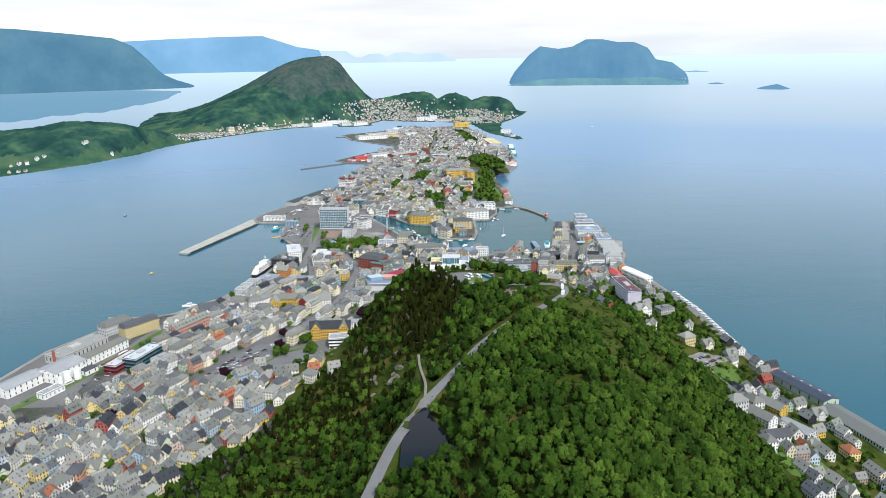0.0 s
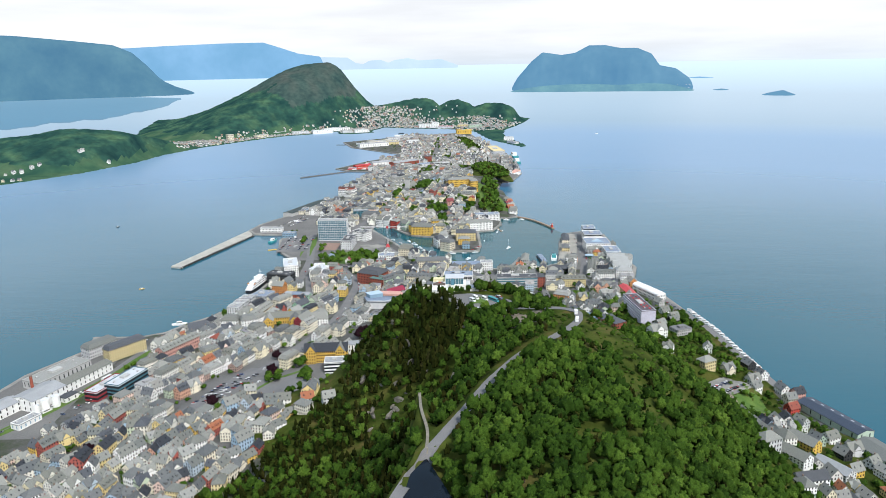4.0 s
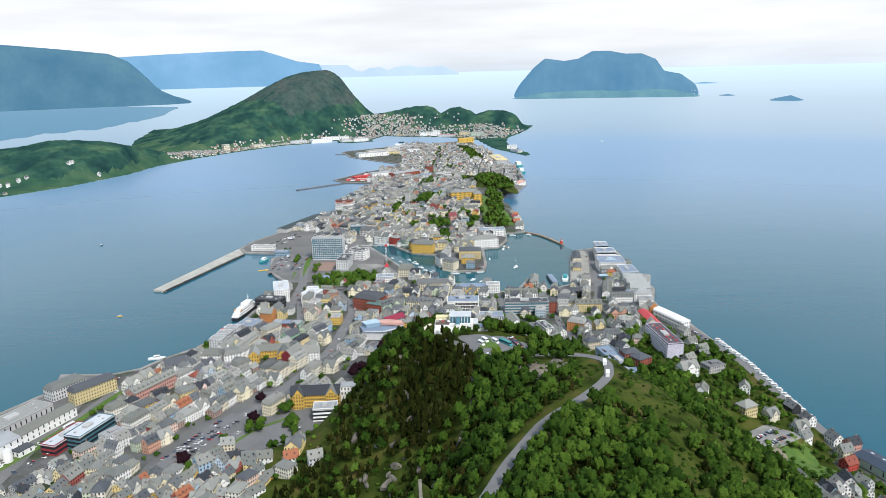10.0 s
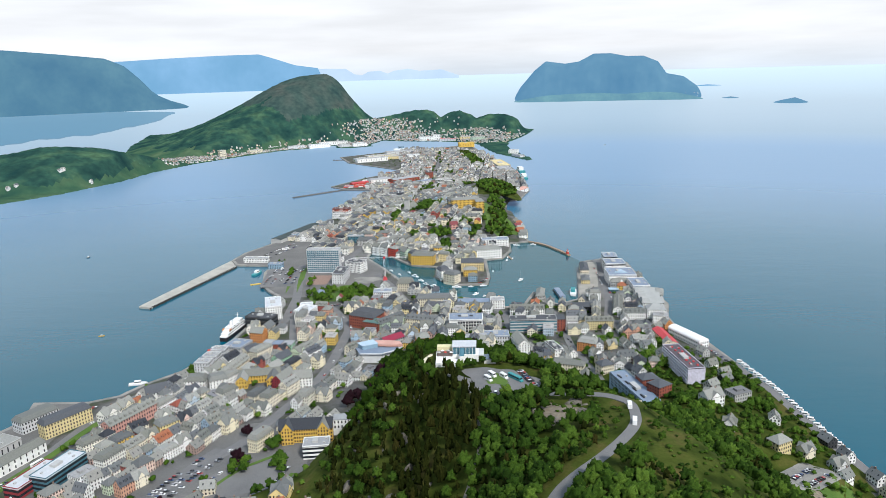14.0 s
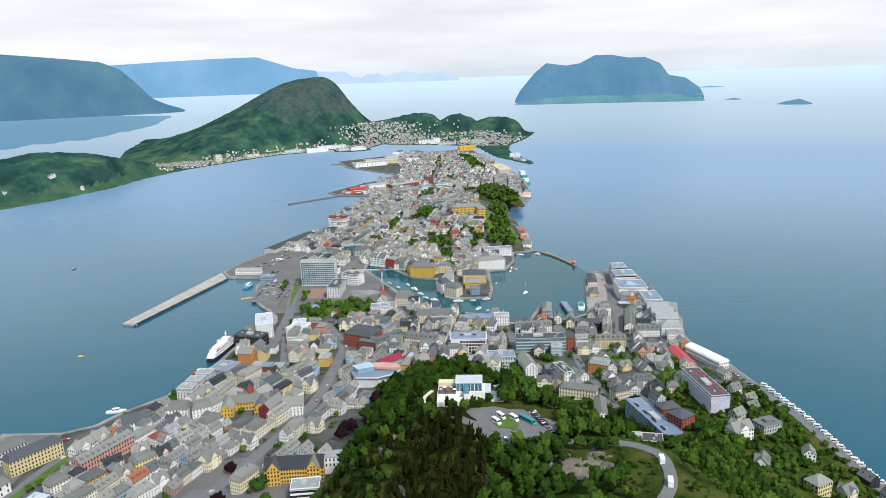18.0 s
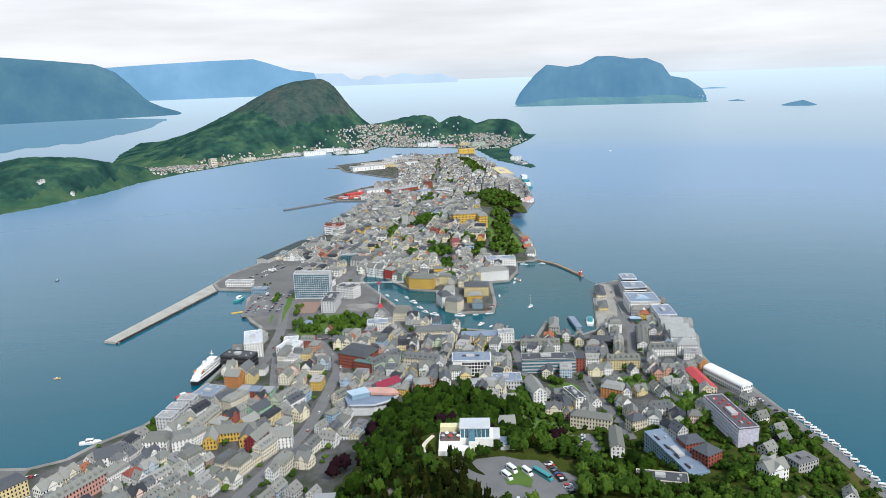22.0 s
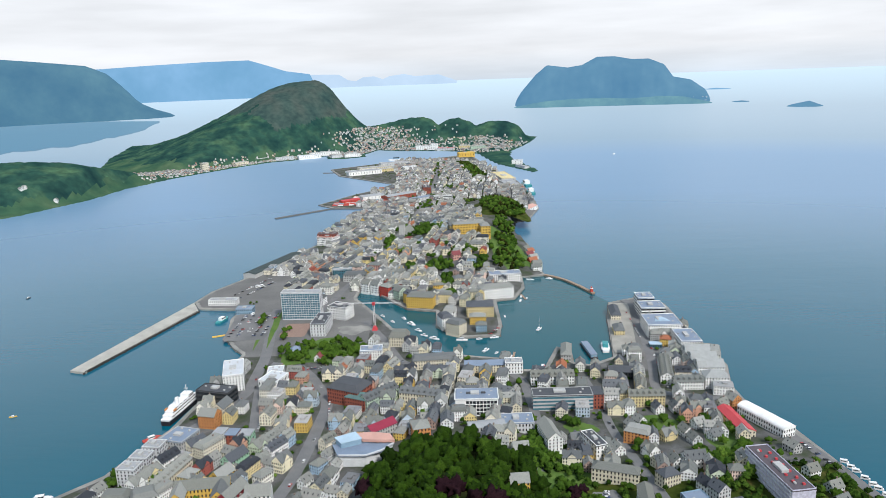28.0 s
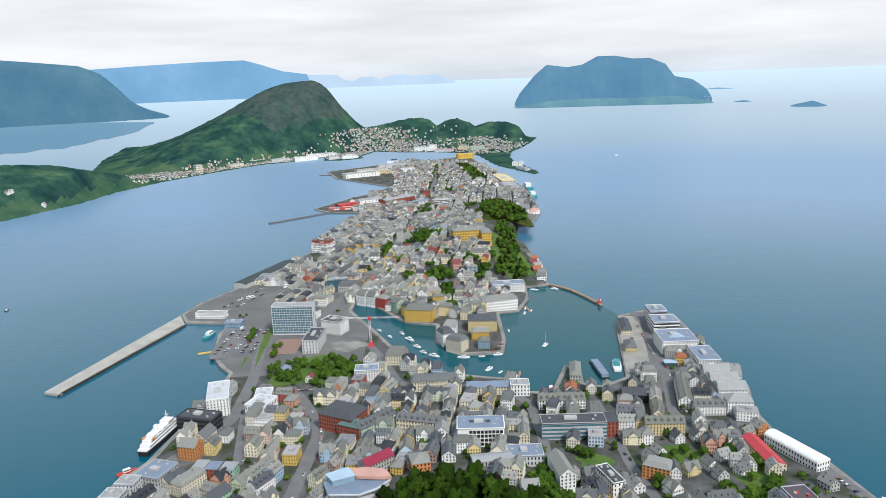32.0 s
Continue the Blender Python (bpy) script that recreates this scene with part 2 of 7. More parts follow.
def sea(x, y):
    """Height of the water: level here, with the far water lifted towards the eye's horizon."""
    w = np.clip((np.hypot(x - C0[0], y - C0[1]) - 3400) / 1500, 0, 1)
    return 266 * w * w


def near_line(x, y, line):
    """Distance, side (left is negative) and height of the nearest place on a line of (x, y, z)."""
    best = np.full(np.shape(x), 1e9)
    side, z = np.zeros(np.shape(x)), np.zeros(np.shape(x))
    for (ax, ay, az), (bx, by, bz) in zip(line, line[1:]):
        dx, dy = bx - ax, by - ay
        t = np.clip(((x - ax) * dx + (y - ay) * dy) / (dx * dx + dy * dy), 0, 1)
        px, py = x - ax - t * dx, y - ay - t * dy
        d = np.hypot(px, py)
        hit = d < best
        best = np.where(hit, d, best)
        side = np.where(hit, np.sign(px * dy - py * dx), side)
        z = np.where(hit, az + t * (bz - az), z)
    return best, side, z


def inland(x, y, poly):
    """Distance inside a shoreline (negative: out at sea)."""
    inside = np.zeros(np.shape(x), bool)
    best = np.full(np.shape(x), 1e9)
    for (ax, ay), (bx, by) in zip(poly, poly[1:] + poly[:1]):
        cross = ((ay > y) != (by > y)) & (x < (bx - ax) * (y - ay) / (by - ay + 1e-9) + ax)
        inside ^= cross
        dx, dy = bx - ax, by - ay
        t = np.clip(((x - ax) * dx + (y - ay) * dy) / (dx * dx + dy * dy), 0, 1)
        best = np.minimum(best, np.hypot(x - ax - t * dx, y - ay - t * dy))
    return np.where(inside, best, -best)


def waves(x, y, size, seed=0.0):
    a, b = x / size + seed, y / size - seed * 0.7
    return (np.sin(a * 1.3 + 1.7 * np.sin(b * 0.9)) + np.sin(b * 1.7 + 1.3 * np.sin(a * 1.1)) + 0.5 * np.sin(a * 3.1 - b * 2.3) + 0.5 * np.sin(a * 2.2 + b * 3.7)) / 3


# levelled ground: x, y, half-widths, height
PADS = [(38, 604, 30, 26, 112), (8, 640, 22, 18, 112), (-105, 716, 30, 16, 17), (-104, 690, 22, 16, 18), (-138, 660, 34, 22, 18), (252, 638, 26, 14, 17), (-60, 896, 30, 22, 11), (228, 815, 16, 36, 20)]
ROADS = {
    "hill_road": ([(-40, 230, 118), (-27, 290, 119), (-20, 320, 121), (-5, 355, 125), (12, 385, 127), (30, 425, 127), (53, 468, 125), (80, 492, 127), (98, 515, 127), (105, 550, 122), (92, 568, 119), (70, 572, 117), (48, 586, 113), (30, 600, 111)], 5.5),
    "foot_path": ([(-5, 355, 125), (-4, 375, 125), (-8, 400, 124), (-9, 425, 121)], 2.2),
}


def ground(x, y):
    """Height of the land of the town and its hill."""
    x, y = np.asarray(x, float), np.asarray(y, float)
    d, side, zc = near_line(x, y, CREST)
    k = np.interp(y, [560, 800, 1000], [1.0, 1.7, 2.2])
    left = np.interp(d * k, [0, 20, 52, 86, 125, 170, 220, 266, 306, 375], [1, 0.985, 0.88, 0.61, 0.34, 0.23, 0.165, 0.125, 0.08, 0.03])
    right = np.interp(d * k, [0, 25, 40, 60, 100, 150, 190, 260], [1, 0.99, 0.96, 0.83, 0.56, 0.29, 0.16, 0.03])
    h = zc * np.where(side < 0, left, right)
    d2, _, z2 = near_line(x, y, SHOULDER)
    h = np.maximum(h, z2 * np.interp(d2, [0, 40, 80, 110, 150], [1, 0.78, 0.42, 0.18, 0]))
    h = h + waves(x, y, 38, 1.0) * np.clip(h / 30, 0, 4) * 0.6
    town = 34 * np.exp(-((x - 40) / 120) ** 2 - ((y - 1640) / 200) ** 2) + 30 * np.exp(-((x - 140) / 70) ** 2 - ((y - 1900) / 150) ** 2)
    town = town + 22 * np.exp(-((x - 110) / 90) ** 2 - ((y - 2500) / 300) ** 2)
    h = np.maximum(h, town)
    h = np.maximum(h, 3.0)
    for line, width in ROADS.values():
        rd, _, rz = near_line(x, y, line)
        w = np.clip(1 - (rd - width * 0.7) / 9, 0, 1)
        w = w * w * (3 - 2 * w)
        h = h * (1 - w) + rz * w
    for px, py, rx, ry, pz in PADS:
        wp = np.clip(1.45 - np.hypot((x - px) / rx, (y - py) / ry), 0, 0.45) / 0.45
        h = h * (1 - wp) + pz * wp
    pond = np.clip(1.15 - np.hypot((x + 1) / 12.5, (y - 326) / 29), 0, 0.15) / 0.15
    return h * (1 - pond) + 119.0 * pond


def far_ground(x, y):
    x, y = np.asarray(x, float), np.asarray(y, float)
    h = np.full(np.shape(x), 4.0)
    crest = np.interp(x, [p[0] for p in SUGARLOAF], [p[1] for p in SUGARLOAF])
    fall = (3680 - y) / np.interp(x, [-1400, -900, -700, -500, -300], [520, 760, 580, 400, 260])
    fall = np.where(fall < 0, (y - 3680) / 330, fall) + 0.05 * waves(x, y, 120, 5.0)
    h = np.maximum(h, crest * np.clip(1 - np.abs(fall) ** 1.45, 0, 1) ** 0.95)
    for line, width, edge in ((HEADLAND, 300, 1.5), (KNOLLS, 120, 1.7)):
        d, _, z = near_line(x, y, line)
        h = np.maximum(h, z * np.clip(1 - (d / width) ** edge, 0, 1) ** 0.9)
    h = np.maximum(h, 92 * np.exp(-((x + 215) / 110) ** 2 - ((y - 3640) / 130) ** 2))
    h = np.maximum(h, 46 * np.clip((y - 3390) / 200, 0, 1) * np.clip((x + 420) / 150, 0, 1) * np.clip((420 - x) / 150, 0, 1))
    h = h + waves(x, y, 90, 2.0) * np.clip(h / 30, 0, 3) * 1.5 + waves(x, y, 31, 3.0) * np.clip(h / 30, 0, 2)
    canopy = waves(x, y, 9, 0.6) + 0.7 * waves(x, y, 5.3, 4.1)
    return h + canopy * np.clip((h - 12) / 20, 0, 1) * np.clip((300 - h) / 90, 0.3, 1) * 2.6


def far_height(x, y):
    """The far land as built: let down towards its shore."""
    g, w = far_ground(x, y), np.clip((inland(np.asarray(x, float), np.asarray(y, float), FAR) - 2) / 60, 0, 1)
    return 2.1 + (g - 2.1) * w * w * (3 - 2 * w) + sea(x, y)


def land_sheet(name, xs, ys, poly, height, mat, edge, pick=None):
    X, Y = np.meshgrid(xs, ys)
    s = inland(X, Y, poly)
    g = height(X, Y)
    w = np.clip((s - 2) / edge, 0, 1)
    Z = np.where(s < 0, -4 + 0 * X, 2.1 + (g - 2.1) * w * w * (3 - 2 * w)) + sea(X, Y)
    keep = s > -30
    ny, nx = X.shape
    idx = np.arange(ny * nx).reshape(ny, nx)
    quads = np.stack([idx[:-1, :-1], idx[:-1, 1:], idx[1:, 1:], idx[1:, :-1]], -1).reshape(-1, 4)
    ok = keep.ravel()[quads].all(1)
    quads = quads[ok]
    which = None
    if pick is not None:
        cx, cy = X.ravel()[quads].mean(1), Y.ravel()[quads].mean(1)
        which = pick(cx, cy, Z.ravel()[quads].mean(1))
    used, inv = np.unique(quads, return_inverse=True)
    V = np.stack([X.ravel(), Y.ravel(), Z.ravel()], 1)[used]
    return tagged(new(name, mesh_of(name, V.tolist(), inv.reshape(-1, 4).tolist(), mat, which, True)), kind="structure")


# ---------------------------------------------------------------- water, far mountains, sky
def water_mat():
    m = bpy.data.materials.new("sea_water")
    m.use_nodes = True
    nt = m.node_tree
    bs = nt.nodes["Principled BSDF"]
    bs.inputs["Base Color"].default_value = (0.001, 0.078, 0.120, 1)
    bs.inputs["Roughness"].default_value, bs.inputs["IOR"].default_value = 0.11, 1.34
    bs.inputs["Specular Tint"].default_value = (0.32, 0.82, 1.0, 1)
    geo = nt.nodes.new("ShaderNodeNewGeometry")
    heights = []
    for scale, size in ((0.09, 1.0), (0.012, 3.0)):
        n = nt.nodes.new("ShaderNodeTexNoise")
        n.inputs["Scale"].default_value, n.inputs["Detail"].default_value = scale, 6
        mp = nt.nodes.new("ShaderNodeMapping")
        mp.inputs["Rotation"].default_value, mp.inputs["Scale"].default_value = (0, 0, 0.5), (0.5, 1.6, 1)
        nt.links.new(geo.outputs["Position"], mp.inputs["Vector"])
        nt.links.new(mp.outputs["Vector"], n.inputs["Vector"])
        heights.append((n, size))
    add = nt.nodes.new("ShaderNodeMath")
    add.operation = "MULTIPLY_ADD"
    add.inputs[1].default_value = 3.0
    nt.links.new(heights[1][0].outputs["Fac"], add.inputs[0])
    nt.links.new(heights[0][0].outputs["Fac"], add.inputs[2])
    bp = nt.nodes.new("ShaderNodeBump")
    bp.inputs["Strength"].default_value, bp.inputs["Distance"].default_value = 0.14, 1.0
    nt.links.new(add.outputs["Value"], bp.inputs["Height"])
    nt.links.new(bp.outputs["Normal"], bs.inputs["Normal"])
    return m


WATER = water_mat()


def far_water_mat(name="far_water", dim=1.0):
    """Open water to the horizon; emission paints haze and sky sheen, scaled by dim."""
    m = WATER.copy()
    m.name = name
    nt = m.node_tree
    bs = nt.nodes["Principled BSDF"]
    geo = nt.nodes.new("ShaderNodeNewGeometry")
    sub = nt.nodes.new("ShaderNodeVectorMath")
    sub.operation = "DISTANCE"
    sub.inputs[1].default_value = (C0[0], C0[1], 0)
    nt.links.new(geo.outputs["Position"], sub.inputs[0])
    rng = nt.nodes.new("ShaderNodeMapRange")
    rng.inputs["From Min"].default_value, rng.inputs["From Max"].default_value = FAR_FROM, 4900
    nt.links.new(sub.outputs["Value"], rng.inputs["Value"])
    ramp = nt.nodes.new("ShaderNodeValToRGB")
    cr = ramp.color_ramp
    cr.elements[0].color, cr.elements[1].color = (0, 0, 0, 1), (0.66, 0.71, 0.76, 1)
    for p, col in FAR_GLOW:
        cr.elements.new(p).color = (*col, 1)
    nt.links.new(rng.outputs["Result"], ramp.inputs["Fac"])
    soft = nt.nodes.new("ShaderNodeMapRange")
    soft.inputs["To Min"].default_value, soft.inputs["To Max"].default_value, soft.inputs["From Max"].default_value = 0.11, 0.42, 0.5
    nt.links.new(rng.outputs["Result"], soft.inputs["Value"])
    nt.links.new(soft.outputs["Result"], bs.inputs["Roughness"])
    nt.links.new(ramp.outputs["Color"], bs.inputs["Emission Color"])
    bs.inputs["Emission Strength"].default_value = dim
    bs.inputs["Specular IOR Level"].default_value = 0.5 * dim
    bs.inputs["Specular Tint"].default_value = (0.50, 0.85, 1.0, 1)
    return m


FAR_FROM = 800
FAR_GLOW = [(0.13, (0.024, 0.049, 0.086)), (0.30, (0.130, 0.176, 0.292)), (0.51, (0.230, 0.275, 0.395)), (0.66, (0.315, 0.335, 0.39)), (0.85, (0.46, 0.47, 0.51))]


def build_sea():
    n = 160
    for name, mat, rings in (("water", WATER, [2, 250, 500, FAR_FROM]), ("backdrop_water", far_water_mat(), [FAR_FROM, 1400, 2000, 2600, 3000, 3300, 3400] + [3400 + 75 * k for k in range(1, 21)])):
        v, f = [], []
        for r in rings:
            for k in range(n):
                a = 2 * math.pi * k / n
                x, y = C0[0] + r * math.sin(a), C0[1] + r * math.cos(a)
                v.append((x, y, float(sea(x, y))))
        for j in range(len(rings) - 1):
            for k in range(n):
                f.append((j * n + k, j * n + (k + 1) % n, (j + 1) * n + (k + 1) % n, (j + 1) * n + k))
        tagged(new(name, mesh_of(name, v, [tuple(reversed(q)) for q in f], mat, smooth=True)), kind="structure")


def mountain_reflection():
    """Stretch of the sound with the western mountain's dark reflection painted on it."""
    az = np.linspace(-46, -19.2, 110)
    near = np.interp(az, [-46, -31, -28.3, -24.9, -21.2, -19.2], [3840, 3810, 3915, 3960, 4150, 4330])
    v, f = [], []
    for i, (a, r0) in enumerate(zip(az, near)):
        r0 += 40 * noise.noise((a * 0.9, 0, 3)) + 18 * noise.noise((a * 3.1, 0, 8))
        for j in range(9):
            r = r0 + max(20, 4460 - r0 - max(0, a + 25) * 14) * j / 8
            x, y = C0[0] + r * math.sin(radians(a)), C0[1] + r * math.cos(radians(a))
            v.append((x, y, float(sea(x, y)) + 0.8))
    for i in range(len(az) - 1):
        f += [(i * 9 + j, i * 9 + j + 1, (i + 1) * 9 + j + 1, (i + 1) * 9 + j) for j in range(8)]
    m = far_water_mat("painted_reflection_water", 0.36)
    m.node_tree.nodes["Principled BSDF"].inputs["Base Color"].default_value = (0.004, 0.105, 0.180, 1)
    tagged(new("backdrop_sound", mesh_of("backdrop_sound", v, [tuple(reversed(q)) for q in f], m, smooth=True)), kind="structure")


def polar_range(name, mat, base, skyline, depth, rough=0.26):
    """A far range of mountains: bearings and elevations of its crest, in degrees, seen from the middle of the flight."""
    az = np.linspace(skyline[0][0], skyline[-1][0], 140)
    el = np.interp(az, [a for a, e in skyline], [e for a, e in skyline])
    steps = 12
    v, f = [], []
    for i, (a, e) in enumerate(zip(az, el)):
        r1 = base + depth * 0.6
        top = 300 + r1 * math.tan(radians(e))
        for j in range(steps + 1):
            u = j / steps
            r = base + depth * u
            x, y = C0[0] + r * math.sin(radians(a)), C0[1] + r * math.cos(radians(a))
            foot = float(sea(x, y)) - 6
            g = math.sin(min(1, u / 0.6) * math.pi / 2) ** 0.9 if u < 0.6 else math.cos((u - 0.6) / 0.4 * math.pi / 2)
            if 0 < j and u < 0.6:
                g += rough * (noise.noise((a * 0.8, u * 2.5, base)) + 0.5 * noise.noise((a * 2.2, u * 5, base))) * (1 - g)
            v.append((x, y, foot + (top - foot) * max(0, g)))
    k = steps + 1
    for i in range(len(az) - 1):
        for j in range(steps):
            f.append((i * k + j, (i + 1) * k + j, (i + 1) * k + j + 1, i * k + j + 1))
    return tagged(new(name, mesh_of(name, v, f, mat, smooth=True)), kind="structure")


def sky_band():
    m = bpy.data.materials.new("cloudy_sky")
    m.use_nodes = True
    nt = m.node_tree
    nt.nodes.remove(nt.nodes["Principled BSDF"])
    em = nt.nodes.new("ShaderNodeEmission")
    geo = nt.nodes.new("ShaderNodeNewGeometry")
    sep = nt.nodes.new("ShaderNodeSeparateXYZ")
    nt.links.new(geo.outputs["Position"], sep.inputs["Vector"])
    rng = nt.nodes.new("ShaderNodeMapRange")
    rng.inputs["From Min"].default_value, rng.inputs["From Max"].default_value = 240, 800
    nt.links.new(sep.outputs["Z"], rng.inputs["Value"])
    ramp = nt.nodes.new("ShaderNodeValToRGB")
    cr = ramp.color_ramp
    cr.elements[0].color, cr.elements[1].color = (0.70, 0.79, 0.89, 1), (0.93, 0.945, 0.965, 1)
    for p, col in ((0.10, (0.80, 0.86, 0.92, 1)), (0.35, (0.94, 0.95, 0.965, 1))):
        cr.elements.new(p).color = col
    nt.links.new(rng.outputs["Result"], ramp.inputs["Fac"])
    mp = nt.nodes.new("ShaderNodeMapping")
    mp.inputs["Scale"].default_value = (0.0009, 0.0009, 0.007)
    nt.links.new(geo.outputs["Position"], mp.inputs["Vector"])
    n = nt.nodes.new("ShaderNodeTexNoise")
    n.inputs["Scale"].default_value, n.inputs["Detail"].default_value = 1.0, 6
    nt.links.new(mp.outputs["Vector"], n.inputs["Vector"])
    r2 = nt.nodes.new("ShaderNodeMapRange")
    r2.inputs["From Min"].default_value, r2.inputs["From Max"].default_value = 0.35, 0.7
    r2.inputs["To Min"].default_value, r2.inputs["To Max"].default_value = 1.03, 0.86
    nt.links.new(n.outputs["Fac"], r2.inputs["Value"])
    mul = nt.nodes.new("ShaderNodeMix")
    mul.data_type, mul.blend_type = "RGBA", "MULTIPLY"
    mul.inputs["Factor"].default_value = 1.0
    nt.links.new(ramp.outputs["Color"], mul.inputs["A"])
    nt.links.new(r2.outputs["Result"], mul.inputs["B"])
    nt.links.new(mul.outputs["Result"], em.inputs["Color"])
    nt.links.new(em.outputs["Emission"], nt.nodes["Material Output"].inputs["Surface"])
    v, f, n = [], [], 120
    for k in range(n):
        a = 2 * math.pi * k / n
        for z in (200, 3000):
            v.append((C0[0] + 4930 * math.sin(a), C0[1] + 4930 * math.cos(a), z))
    f = [(2 * k, 2 * k + 1, (2 * k + 3) % (2 * n), (2 * k + 2) % (2 * n)) for k in range(n)]
    tagged(new("backdrop_sky", mesh_of("backdrop_sky", v, f, m)), kind="structure")


build_sea()
mountain_reflection()
# harbour sheet: slightly darker, mirrors less, without the far water's painted glow
CALM = WATER.copy()
CALM.name = "sheltered_harbour_water"
CALM.node_tree.nodes["Principled BSDF"].inputs["Base Color"].default_value = (0.001, 0.072, 0.096, 1)
CALM.node_tree.nodes["Principled BSDF"].inputs["Specular IOR Level"].default_value = 0.30
for name, pts in [("water_harbour", [(-130, 1400), (-60, 1150), (90, 1050), (215, 1070), (220, 1226), (232, 1290), (214, 1340), (190, 1400), (170, 1440), (-100, 1420)])]:
    tagged(new(name, Shape().prism(pts if sum(a[0] * b[1] - b[0] * a[1] for a, b in zip(pts, pts[1:] + pts[:1])) > 0 else pts[::-1], -0.5, 0.12).mesh(name, CALM)), kind="structure")
sky_band()
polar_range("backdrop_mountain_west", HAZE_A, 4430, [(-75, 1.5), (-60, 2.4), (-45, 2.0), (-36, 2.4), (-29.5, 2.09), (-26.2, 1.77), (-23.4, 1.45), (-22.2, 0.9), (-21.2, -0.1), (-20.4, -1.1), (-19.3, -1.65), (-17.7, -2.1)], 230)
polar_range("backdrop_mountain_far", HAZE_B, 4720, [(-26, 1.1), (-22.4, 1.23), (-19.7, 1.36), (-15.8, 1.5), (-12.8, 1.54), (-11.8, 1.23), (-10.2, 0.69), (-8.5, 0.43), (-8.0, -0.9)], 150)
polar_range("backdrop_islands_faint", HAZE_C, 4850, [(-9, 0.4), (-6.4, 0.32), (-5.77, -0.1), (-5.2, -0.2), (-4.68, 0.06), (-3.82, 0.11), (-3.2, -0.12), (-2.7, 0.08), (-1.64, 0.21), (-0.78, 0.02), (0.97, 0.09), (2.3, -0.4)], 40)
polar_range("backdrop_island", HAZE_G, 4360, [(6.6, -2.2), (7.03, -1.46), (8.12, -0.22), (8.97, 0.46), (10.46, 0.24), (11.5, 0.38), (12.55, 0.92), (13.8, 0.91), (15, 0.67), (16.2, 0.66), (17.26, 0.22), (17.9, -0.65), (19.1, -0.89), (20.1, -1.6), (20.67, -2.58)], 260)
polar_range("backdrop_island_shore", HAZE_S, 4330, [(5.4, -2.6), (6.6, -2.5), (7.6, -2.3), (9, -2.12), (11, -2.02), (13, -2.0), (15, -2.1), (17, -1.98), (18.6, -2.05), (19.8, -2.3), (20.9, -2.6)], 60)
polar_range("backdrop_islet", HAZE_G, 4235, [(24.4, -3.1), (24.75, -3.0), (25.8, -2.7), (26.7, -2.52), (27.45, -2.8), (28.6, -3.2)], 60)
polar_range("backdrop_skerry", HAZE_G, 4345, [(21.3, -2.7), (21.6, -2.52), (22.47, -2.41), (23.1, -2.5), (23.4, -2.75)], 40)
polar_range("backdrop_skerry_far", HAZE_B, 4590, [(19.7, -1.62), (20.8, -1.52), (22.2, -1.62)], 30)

# ---------------------------------------------------------------- land
def hill_pick(cx, cy, cz):
    d, side, zc = near_line(cx, cy, CREST)
    wood = ((cz > 24) & (cy < 980)) | ((cx > 195) & (cy < 860) & (cz > 4.5)) | ((cx > 40) & (cx < 205) & (cy > 640) & (cy < 872)) | ((cx < -150) & (cy < 420))
    paved = ((cy > 1140) & (cy < 1500) & (cx < -78)) | ((cx > 188) & (cy > 1060)) | ((cx < -330) & (cy > 600)) | ((cx < -98) & (cx > -225) & (cy > 600) & (cy < 765))
    return np.where(wood, 1, np.where(paved, 2, 0)).astype(np.int32)


def far_pick(cx, cy, cz):
    n = waves(cx, cy, 70, 6.0) + 0.6 * waves(cx, cy, 27, 1.5)
    field = (cx < -420) & (cz < 24 + 16 * n) & (cy < 3300)
    return np.where((cx < -250) & (cz > 135 + 45 * n + 0.10 * np.abs(cx + 480)), 1, np.where(field, 2, 0)).astype(np.int32)


quay = Shape().prism(list(reversed(MAIN)), -5, 2.5)
tagged(new("ground_quay", quay.mesh("ground_quay", QUAY)), kind="structure")
land_sheet("ground_town", np.arange(-460, 400, 5.0), np.arange(-100, 1460, 5.0), MAIN, ground, [TOWN, HEATH, PAVED], 6, hill_pick)
land_sheet("ground_isle", np.arange(-360, 300, 8.0), np.arange(1455, 3080, 8.0), MAIN, ground, [TOWN, HEATH, PAVED], 6, hill_pick)
land_sheet("ground_far", np.concatenate([np.arange(-2600, -1500, 22.0), np.arange(-1500, 520, 9.0)]), np.arange(1300, 4100, 10.0), FAR, far_ground, [FARWOOD, PEAK, FARFIELD], 60, far_pick)


# ---------------------------------------------------------------- houses
def gable_wall(L, D, H, R, low=4.0):
    """Walls with two gable ends; the ridge runs along x."""
    s = Shape()
    x, y = L / 2, D / 2
    s.box(-x, x, -y, y, -low, H)
    s.f.pop()
    s.poly((x, -y, H), (x, y, H), (x, 0, H + R))
    s.poly((-x, y, H), (-x, -y, H), (-x, 0, H + R))
    return s


